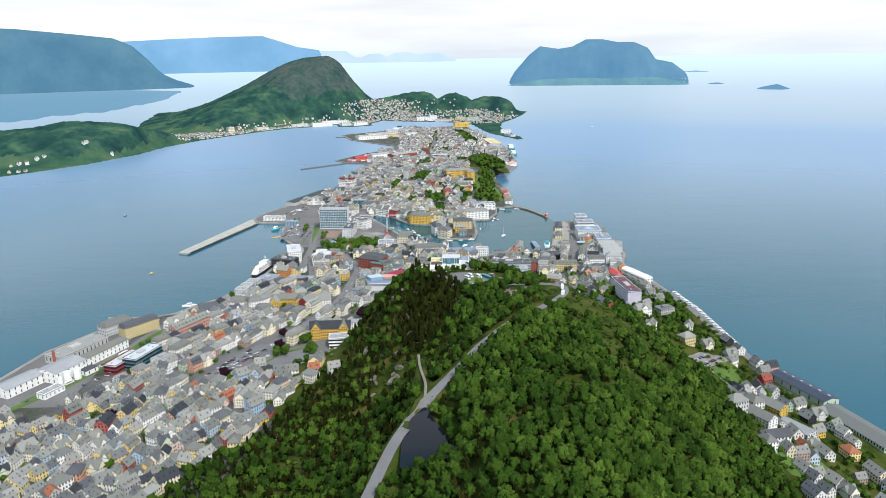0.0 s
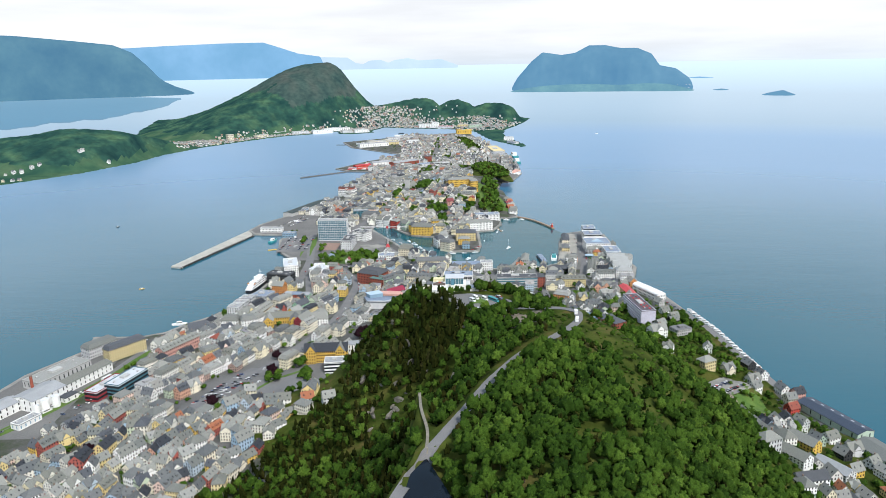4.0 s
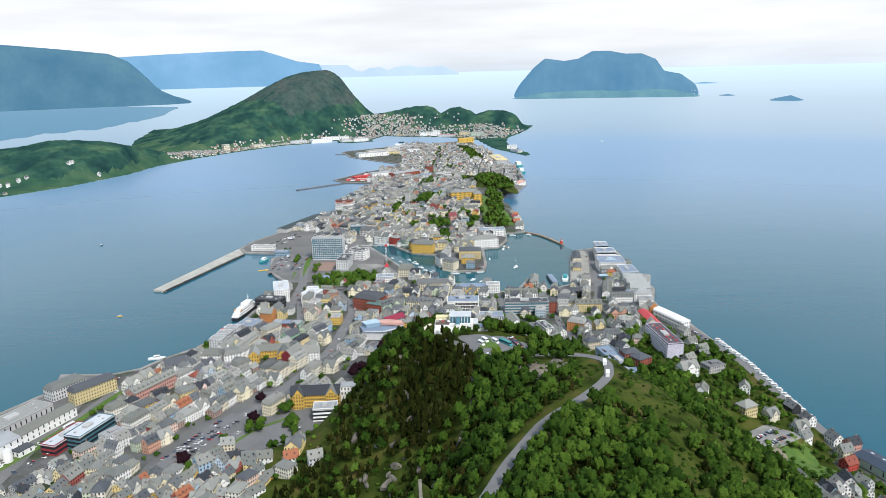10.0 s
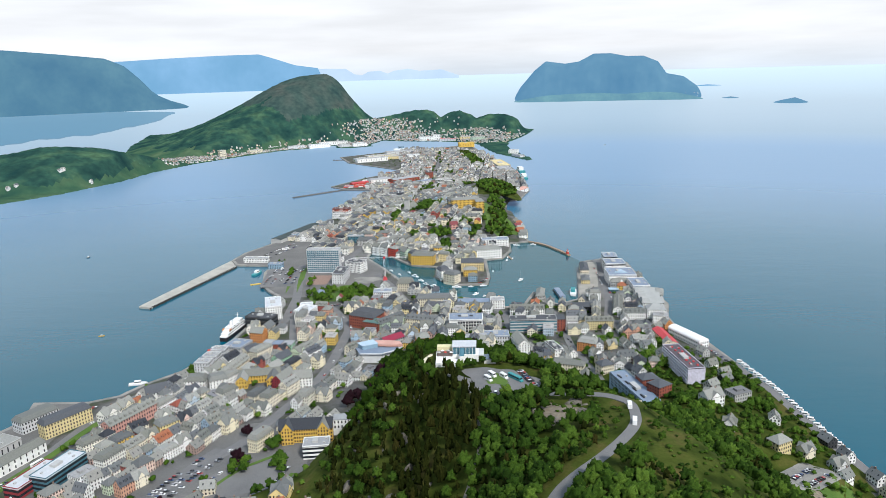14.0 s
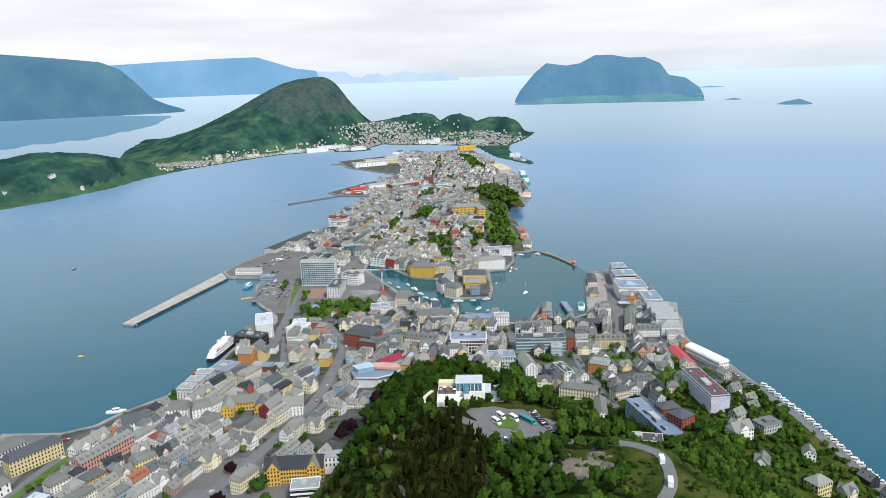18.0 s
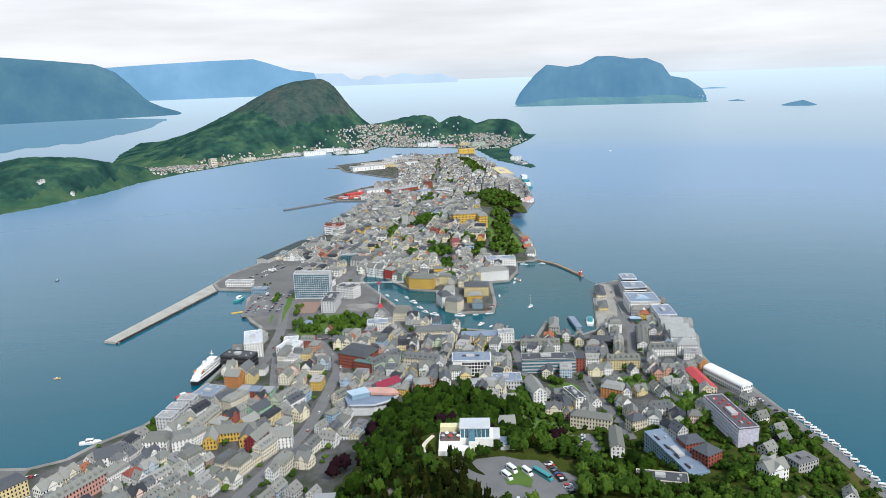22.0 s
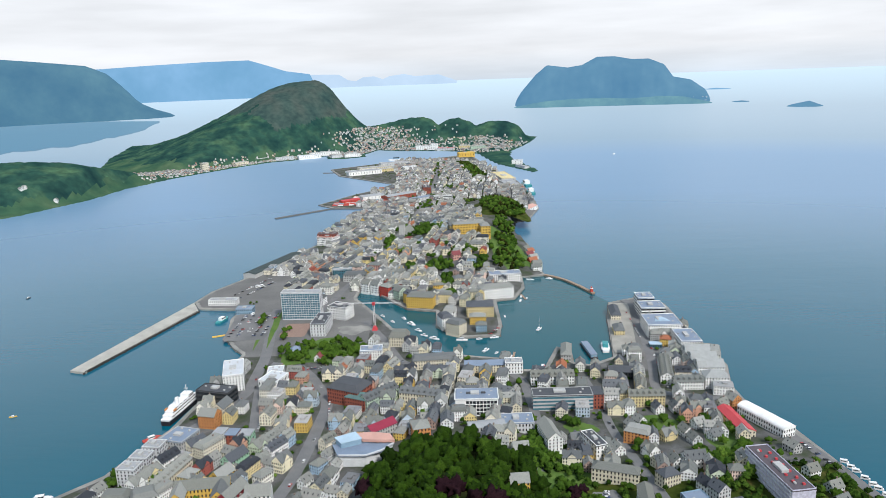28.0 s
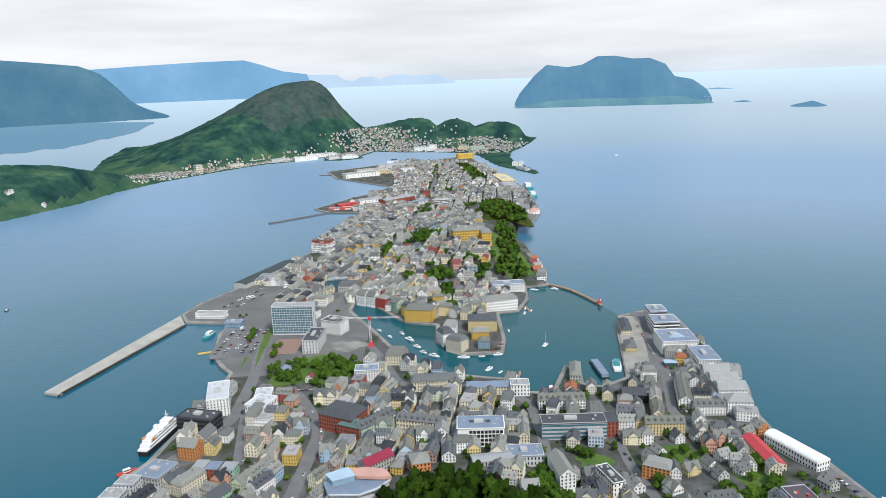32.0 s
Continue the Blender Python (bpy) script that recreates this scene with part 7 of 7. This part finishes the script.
TAR = plain("dark_tarred_timber", (0.05, 0.045, 0.04), 0.9)
TIMBER = plain("weathered_timber", (0.30, 0.22, 0.16), 0.9)
main_pier = pier("cruise_pier", "long concrete pier with dark fenders", [(-400, 1123), (-382, 1116), (-320, 1318), (-338, 1357)], 2.6, plain("pale_pier_concrete", (0.44, 0.42, 0.375), 0.9, scale=0.08, amount=0.75))
for k in range(24):
    u = k / 23
    fx, fy = -382 + 62 * u, 1116 + 202 * u
    f = part("fender", Shape().box(-0.4, 0.9, -1.2, 1.2, -3.4, -0.1, True).mesh("fender", TAR), main_pier)
    f.matrix_basis = pose(fx, fy, 2.2, 0, 0, -17)
part("fender_wall", Shape().prism(strip([(-382.6, 1115.6), (-319.6, 1320)], 0.9), -3.5, 2.1).mesh("fender_wall", TAR), main_pier)
part("kerb", Shape().prism(strip([(-381.2, 1118), (-321, 1316)], 0.7), 2.6, 3.0).mesh("kerb", TAR), main_pier)
pier("breakwater", "low stone breakwater with a dark water line", strip([(-120, 2056), (-234, 2078), (-290, 2030), (-349, 1979)], 9), 2.4, plain("breakwater_stone", (0.13, 0.13, 0.13), 0.9))
jetty = pier("harbour_jetty", "curved brown harbour jetty", strip([(166, 1432), (182, 1416), (194, 1397), (208, 1362), (219, 1328)], 5), 2.4, TIMBER)
beacon = new("harbour_beacon", Shape().loft([[(math.cos(t) * r, math.sin(t) * r, h) for t in np.linspace(0, 6.283, 8, endpoint=False)] for r, h in ((2.6, 0), (2.2, 4.5))]).mesh("tower", REDPAINT))
beacon.matrix_basis = pose(217.5, 1334, 2.4)
tagged(beacon, "small red octagonal harbour beacon on the jetty", "lighthouse")
part("lantern", Shape().loft([[(math.cos(t) * r, math.sin(t) * r, h) for t in np.linspace(0, 6.283, 8, endpoint=False)] for r, h in ((1.2, 4.5), (1.2, 6.2), (0.1, 7.4))]).mesh("lantern", REDPAINT), beacon)
part("gallery", Shape().loft([[(math.cos(t) * r, math.sin(t) * r, h) for t in np.linspace(0, 6.283, 8, endpoint=False)] for r, h in ((2.6, 4.4), (2.6, 4.7))]).mesh("gallery", WHITE), beacon)
pier("floating_dock", "yellow and grey floating dock", strip([(-273, 1217), (-254, 1224)], 4), 0.8, YELLOW)
pier("floating_dock", "timber boat dock in the harbour", strip([(80, 1104), (86, 1128)], 2.5), 0.7, TIMBER)
pier("floating_dock", "timber boat dock by the white warehouse", strip([(120, 1340), (124, 1316)], 3), 0.7, TIMBER)
for k in range(4):
    pier("marina_dock", "long floating dock of the far marina", strip([(-300 + k * 34, 2800 - k * 52), (-262 + k * 34, 2700 - k * 40)], 3), 0.8, LIGHTGREY)
pier("stone_mole", "stone mole before the far quay", strip([(-250, 2745), (-350, 2760)], 7), 2.0, ROCK)

# ---------------------------------------------------------------- ships and boats
def hull_shape(L, B, H, deep=1.2, stern=0.8):
    """A hull from stern (-x) to bow (+x)."""
    s = Shape()
    def ring(z, k):
        return [(-L / 2, -B / 2 * stern * k, z), (-L * 0.2, -B / 2 * k, z), (L * 0.22, -B / 2 * k, z), (L * 0.40, -B * 0.28 * k, z), (L / 2 * (0.94 + 0.06 * k), 0, z), (L * 0.40, B * 0.28 * k, z), (L * 0.22, B / 2 * k, z), (-L * 0.2, B / 2 * k, z), (-L / 2, B / 2 * stern * k, z)]
    s.loft([ring(-deep, 0.82), ring(0.0, 0.95), ring(H, 1.0)])
    return s


NAVY = plain("black_hull_paint", (0.025, 0.025, 0.03), 0.4)
BOATWHITE = plain("white_boat_paint", (0.80, 0.80, 0.80), 0.4)
TEAL = plain("teal_boat_paint", (0.05, 0.28, 0.30), 0.5)
ship = new("passenger_ship", hull_shape(78, 13, 5).mesh("hull", NAVY))
ship.matrix_basis = pose(-242.5, 1018, 0, 0, 0, 79) @ Matrix.Diagonal((0.84, 0.84, 0.9, 1))
tagged(ship, "black-hulled passenger ship with white superstructure at the quay", "ship")
part("bulwark", hull_shape(78.2, 13.2, 1.6, 0).mesh("bulwark", BOATWHITE), ship).matrix_basis = pose(0, 0, 5)
for n, (x0, x1, b, z0, z1) in enumerate(((-34, 24, 5.6, 6.4, 9.2), (-30, 20, 5.0, 9.2, 11.6), (-24, 16, 4.4, 11.6, 13.8), (4, 14, 5.4, 13.8, 16.2))):
    part("deckhouse", Shape().box(x0, x1, -b, b, z0, z1).mesh("deckhouse", BOATWHITE), ship)
    part("window_band", Shape().box(x0 + 0.5, x1 + 0.05, -b - 0.05, b + 0.05, z0 + 0.9, z0 + 1.7, True).mesh("window_band", GLASS), ship)
part("funnel", Shape().loft([[(-12 + math.cos(t) * r * 1.5, math.sin(t) * r, h) for t in np.linspace(0, 6.283, 10, endpoint=False)] for r, h in ((2.2, 13.8), (1.9, 19.5))]).mesh("funnel", BOATWHITE), ship)
part("mast", Shape().box(8.6, 9.2, -0.3, 0.3, 16.2, 25).box(8.4, 9.4, -2.5, 2.5, 21, 21.3).mesh("mast", BOATWHITE), ship)
for k in range(4):
    for sy in (-1, 1):
        part("lifeboat", hull_shape(5.5, 1.8, 1.0, 0.5).mesh("lifeboat", ORANGE if k == 0 else BOATWHITE), ship).matrix_basis = pose(-26 + k * 9, sy * 5.4, 12.2)


def boat(x, y, turn, L, hull=BOATWHITE, label="small white motor boat at its mooring", sail=False, cabin=BOATWHITE, name="boat"):
    ob = new(name, hull_shape(L, L * 0.3, L * 0.09, 0.4).mesh("hull", hull))
    ob.matrix_basis = pose(x, y, 0.15, 0, 0, turn)
    tagged(ob, label, "boat", "boats in the harbour")
    h = L * 0.09
    part("deckhouse", Shape().box(-L * 0.2, L * 0.15, -L * 0.1, L * 0.1, h, h + L * 0.13).mesh("deckhouse", cabin), ob)
    part("windscreen", Shape().box(-L * 0.19, L * 0.155, -L * 0.103, L * 0.103, h + L * 0.06, h + L * 0.11).mesh("windscreen", GLASS), ob)
    if sail:
        part("mast", Shape().box(-0.08, 0.08, -0.08, 0.08, h, h + L * 1.25).box(-L * 0.4, 0, -0.06, 0.06, h + 1.6, h + 1.8).mesh("mast", LIGHTGREY), ob)
    return ob


boat(187, 1130, 80, 30, BOATWHITE, "white catamaran ferry with teal stripes", cabin=TEAL, name="catamaran")
pontoon = new("barge", Shape().box(-23, 23, -4, 4, -1, 1.6).mesh("hull", NAVY))
pontoon.matrix_basis = pose(167, 1122, 0, 0, 0, 93)
tagged(pontoon, "long slim grey-roofed barge at the quay", "barge")
part("deckhouse", Shape().box(-21, 19, -3.4, 3.4, 1.6, 4.4).mesh("deckhouse", BLUEPAINT), pontoon)
part("roof", Shape().box(-21.4, 19.4, -3.8, 3.8, 4.4, 4.8).mesh("roof", BLUEROOF), pontoon)
boat(110, 1082, 75, 15, REDPAINT, "red and white rescue boat")
boat(-277, 1278, 75, 26, TEAL, "turquoise and white passenger boat at the quay")
boat(-252, 961, 40, 16, REDPAINT, "red and white workboat at the shore")
boat(-303, 872, 12, 18, BOATWHITE, "white cabin boat off the shore road")
boat(124, 1198, 55, 12, BOATWHITE, "white sailing boat in the harbour", sail=True)
boat(793 * 0.85, 3000, 30, 14, BOATWHITE, "white boat far out on the fjord")
boat(-603, 1420, 80, 9, NAVY, "dark fishing boat out on the fjord")
boat(-404, 1018, 15, 7, YELLOW, "small yellow boat on the fjord")
for x, y, t, L in ((55, 1137, 50, 16), (66, 1128, 48, 9), (79, 1114, 60, 15), (-40, 1256, -60, 14), (-30, 1234, -50, 20), (-21, 1210, -45, 16), (-14, 1192, -40, 14), (-2, 1180, -35, 18), (-68, 1270, -50, 12), (-54, 1246, -55, 12), (30, 1172, -10, 18), (50, 1173, 0, 10), (68, 1176, 5, 14), (143, 1412, -20, 16), (172, 1412, -30, 15), (119, 1330, 80, 10), (126, 1322, 80, 9), (116, 1312, 70, 12), (88, 1250, 90, 10)):
    boat(x, y, t, L * 0.75)
boat(262, 2330, 95, 70, TEAL, "large teal supply ship at the far quay", name="supply_ship")
boat(256, 2200, 92, 60, TEAL, "green hulled fishing vessel at the far quay", name="fishing_vessel")
boat(-120, 3060, 20, 60, BOATWHITE, "white ship at the far quay", cabin=BLUEPAINT, name="far_ship")
boat(-300, 3250, 10, 70, BOATWHITE, "white trawler at the far shore", name="trawler")
for k in range(26):
    boat(-290 + (k % 13) * 11, 2770 - (k % 13) * 15 - (k // 13) * 40, 30, 11, label="moored pleasure boat in the far marina")

# ---------------------------------------------------------------- the tower crane
CRANE = plain("crane_red", (0.50, 0.05, 0.06), 0.6)
CRANEWHITE = plain("crane_white", (0.75, 0.72, 0.72), 0.6)


def lattice(L, w, mat, name):
    s = Shape()
    for a in (-w, w):
        for b in (-w, w):
            s.box(0, L, a - 0.09, a + 0.09, b - 0.09, b + 0.09, True)
    n = int(L / 2.2)
    for k in range(n):
        x = (k + 0.5) * L / n
        for a in (-w, w):
            s.box(x - 0.06, x + 0.06, a - 0.06, a + 0.06, -w, w, True)
            s.box(x - 0.06, x + 0.06, -w, w, a - 0.06, a + 0.06, True)
    return s.mesh(name, mat)


crane = new("tower_crane", Shape().box(-3, 3, -3, 3, 0, 1.4).mesh("base", QUAY))
crane.matrix_basis = pose(-74, 1212, 2.6, 0, 0, -4)
tagged(crane, "red and white tower crane by the canal", "crane")
part("tower", lattice(31, 0.9, CRANEWHITE, "tower"), crane).matrix_basis = pose(0, 0, 1.4, 0, -90, 0)
part("foot_frame", Shape().loft([[(a * q, b * q, h) for a, b in ((-1, -1), (1, -1), (1, 1), (-1, 1))] for q, h in ((3.4, 0.2), (1.6, 5.5))]).mesh("foot_frame", CRANE), crane)
part("slewing_cab", Shape().box(-1.6, 1.6, -1.6, 1.6, 32, 35.5, True).mesh("slewing_cab", CRANE), crane)
part("jib", lattice(32, 0.6, CRANEWHITE, "jib"), crane).matrix_basis = pose(1.5, 0, 34.5)
part("counter_jib", lattice(44, 0.6, CRANEWHITE, "counter_jib"), crane).matrix_basis = pose(-45.5, 0, 34.5)
part("ballast", Shape().box(-18, -14, -1.2, 1.2, 32, 34.2, True).mesh("ballast", QUAY), crane)

# ---------------------------------------------------------------- cars
PAINT = node_mat("car_paint", [(0.60, 0.60, 0.61), (0.03, 0.03, 0.035), (0.75, 0.75, 0.75), (0.12, 0.13, 0.15), (0.30, 0.31, 0.33), (0.35, 0.03, 0.03), (0.04, 0.07, 0.16), (0.70, 0.70, 0.70), (0.02, 0.02, 0.02)], 0.35, per_object=True, bump=0, spec=0.5)
TYRE = plain("tyre_rubber", (0.02, 0.02, 0.02), 0.9)


def car_meshes(L, W, H, hood):
    y = W / 2
    side = [(-L / 2, 0.3), (L / 2, 0.3), (L / 2, 0.75), (L / 2 - hood, 0.9), (-L / 2 + 0.1, 0.95)]
    body = Shape().loft([[(x, -y, z) for x, z in side], [(x, y, z) for x, z in side]])
    body.poly(*[(x, -y, z) for x, z in reversed(side)])
    cab = [(-L / 2 + 0.15, 0.9), (L / 2 - hood, 0.9), (L / 2 - hood - 0.7, H), (-L / 2 + 0.5, H)]
    glass = Shape().loft([[(x, -y + 0.1, z) for x, z in cab], [(x, y - 0.1, z) for x, z in cab]])
    glass.poly(*[(x, -y + 0.1, z) for x, z in reversed(cab)])
    roof = Shape().box(-L / 2 + 0.5, L / 2 - hood - 0.7, -y + 0.12, y - 0.12, H - 0.02, H + 0.05, True)
    return body.mesh("body", PAINT), glass.mesh("windows", GLASS), roof.mesh("roof", PAINT)


CAR = car_meshes(4.4, 1.8, 1.45, 1.15)
WHEEL = Shape().loft([[(math.cos(t) * 0.32, yy, math.sin(t) * 0.32) for t in np.linspace(0, 6.283, 8, endpoint=False)] for yy in (-0.11, 0.11)]).mesh("wheel", TYRE)
crng = random.Random(31)


def car(x, y, turn, z=None, near=False):
    if z is None:
        z = max(2.55, float(ground(x, y)))
    ob = new("car", CAR[0])
    ob.matrix_basis = pose(x, y, z + 0.3, 0, 0, turn)
    tagged(ob, "parked passenger car on grey asphalt", "car", "parked cars")
    part("glasshouse", CAR[1], ob)
    part("roof", CAR[2], ob)
    if near:
        for wx in (-1.35, 1.35):
            for wy in (-0.85, 0.85):
                part("wheel", WHEEL, ob).matrix_basis = pose(wx, wy, 0.32)
    return ob


def row_of_cars(x0, y0, x1, y1, n, turn, fill=0.85, near=False):
    for k in range(n):
        if crng.random() < fill:
            u = (k + 0.5) / n
            car(x0 + (x1 - x0) * u, y0 + (y1 - y0) * u, turn + crng.gauss(0, 2), None, near)


row_of_cars(52, 618, 60, 590, 11, 20, 0.9, True)
row_of_cars(28, 588, 44, 586, 4, 80, 0.9, True)
row_of_cars(-214, 640, -186, 705, 17, -10, 0.85)
row_of_cars(-196, 640, -170, 700, 17, -10, 0.85)
row_of_cars(-176, 640, -160, 668, 8, 65, 0.9)
row_of_cars(-205, 640, -178, 702, 17, -10, 0.7)
row_of_cars(-120, 645, -112, 672, 9, 70, 0.8)
row_of_cars(-300, 800, -284, 835, 10, 60, 0.7)
row_of_cars(-352, 640, -330, 690, 14, -24, 0.7)
for k in range(5):
    row_of_cars(-250 + k * 10, 1205, -247 + k * 10, 1285, 16, 8, 0.55)
row_of_cars(-290, 1375, -250, 1470, 18, 20, 0.5)
row_of_cars(-276, 1365, -236, 1460, 18, 20, 0.5)
row_of_cars(236, 630, 262, 646, 11, 120, 0.85)
row_of_cars(244, 622, 270, 638, 11, 120, 0.85)
row_of_cars(228, 624, 240, 631, 5, 120, 0.85)
row_of_cars(112, 812, 118, 842, 9, 15, 0.8)
row_of_cars(288, 905, 296, 850, 12, 10, 0.6)
row_of_cars(-160, 965, -168, 1030, 14, 96, 0.85)
row_of_cars(-98, 960, -104, 1020, 12, 95, 0.7)
row_of_cars(-330, 640, -312, 672, 9, -20, 0.7)
row_of_cars(-320, 620, -300, 655, 9, -20, 0.7)
row_of_cars(-352, 700, -335, 735, 9, -20, 0.7)
row_of_cars(-340, 810, -318, 815, 8, 80, 0.8)
row_of_cars(218, 1010, 236, 1130, 12, 82, 0.5)
row_of_cars(145, 890, 148, 1000, 14, 88, 0.6)
row_of_cars(-150, 1095, -120, 1100, 8, 80, 0.8)
row_of_cars(62, 1178, 76, 1200, 5, 20, 0.8)
row_of_cars(214, 1160, 224, 1205, 10, -12, 0.7)
row_of_cars(232, 1150, 240, 1240, 14, 78, 0.6)
row_of_cars(204, 1112, 208, 1130, 5, -12, 0.8)
for name in ("road_shore_west", "road_parking", "road_harbour", "road_east"):
    line = STREETS[name][0]
    for p, q in zip(line, line[1:]):
        if crng.random() < 0.8:
            u = crng.random()
            a = math.degrees(math.atan2(q[1] - p[1], q[0] - p[0]))
            car(p[0] + (q[0] - p[0]) * u + 2, p[1] + (q[1] - p[1]) * u, a)


def van(x, y, turn, L=6.6, label="white camper van on the road", mat=BOATWHITE, name="camper_van", z=None):
    z = max(2.6, float(ground(x, y))) if z is None else z
    side = [(-L / 2, 0), (L / 2, 0), (L / 2, 0.8), (L / 2 - 1.0, 1.3), (L / 2 - 1.3, 2.6), (-L / 2, 2.6)]
    s = Shape().loft([[(a, -1.1, b) for a, b in side], [(a, 1.1, b) for a, b in side]])
    s.poly(*[(a, -1.1, b) for a, b in reversed(side)])
    ob = new(name, s.mesh("body", mat))
    ob.matrix_basis = pose(x, y, z + 0.35, 0, 0, turn)
    tagged(ob, label, "van", "vans and buses")
    part("windscreen", Shape().box(L / 2 - 1.28, L / 2 - 0.9, -0.95, 0.95, 1.4, 2.2).mesh("windscreen", GLASS), ob)
    part("window_band", Shape().box(-L / 2 + 0.6, L / 2 - 1.8, -1.13, 1.13, 1.3, 2.0).mesh("window_band", GLASS), ob)
    for wx in (-L * 0.3, L * 0.3):
        for wy in (-0.95, 0.95):
            part("wheel", WHEEL, ob).matrix_basis = pose(wx, wy, 0.0)
    return ob


for x, y, t in ((31, 606, -60), (34, 612, -60), (41, 609, -60), (101, 541, 80), (97, 517, 75)):
    van(x, y, t)
van(48, 606, -55, 12, "dark teal tour bus on the hilltop car park", TEAL, "tour_bus")
van(-322, 716, 68, 12, "long white coach on the shore road", BOATWHITE, "tour_bus")
van(-346, 648, 62, 9, "white lorry on the shore road", BOATWHITE, "lorry")
for k in range(24):
    u = (k + crng.uniform(-0.25, 0.25)) / 23
    van(306 + 8 * u, 868 - 185 * u, -25 + crng.gauss(0, 5), 6.2, "white camper van in the row along the eastern shore")
for x, y, t in ((-262, 1420, 20), (-258, 1424, 20), (-240, 1290, 80)):
    van(x, y, t, 8)

# white villages at the foot of the far island
V, F = [], []
vr = random.Random(9)
for k in range(150):
    a, r = radians(vr.uniform(9.0, 20.2)), 4352 + vr.random() ** 2 * 40
    x, y = C0[0] + r * math.sin(a), C0[1] + r * math.cos(a)
    z, q, n = float(sea(x, y)) + (r - 4352) * 0.55 - 1, vr.uniform(1.6, 3.6), len(V)
    V += [(x + i * q, y + j * q, z + h * 4.5) for h in (0, 1) for i, j in ((-1, -1), (1, -1), (1, 1), (-1, 1))]
    F += [(n, n + 1, n + 5, n + 4), (n + 1, n + 2, n + 6, n + 5), (n + 2, n + 3, n + 7, n + 6), (n + 3, n, n + 4, n + 7), (n + 4, n + 5, n + 6, n + 7)]
tagged(new("backdrop_village", mesh_of("backdrop_village", V, F, backdrop_mat("hazy_white_houses", (0.3, 0.3, 0.3), (0.12, 0.22, 0.32)))), kind="structure")

# garden trees and hedges between the houses
gardens = []
for k in range(4600):
    x, y = trng.uniform(-330, 285), trng.uniform(380, 1120) if k % 3 else trng.uniform(1290, 2900)
    if y < 900 and x > -90 and x < 200:
        continue
    if any((px - x) ** 2 + (py - y) ** 2 < (pr * 1.05 + 1) ** 2 for px, py, pr in placed) or any((ox - x) ** 2 + (oy - y) ** 2 < orad * orad for ox, oy, orad in OPEN):
        continue
    if float(inland(np.array(x), np.array(y), MAIN)) < 10:
        continue
    w = trng.uniform(2.5, 8.0)
    gardens.append((x, y, max(2.5, float(ground(x, y))), w, w * trng.uniform(0.8, 1.1)))
forest("garden_greenery", "small green garden trees and hedges between houses", gardens, BUSH + SLIGHT, GARDENLEAF, "garden plants")
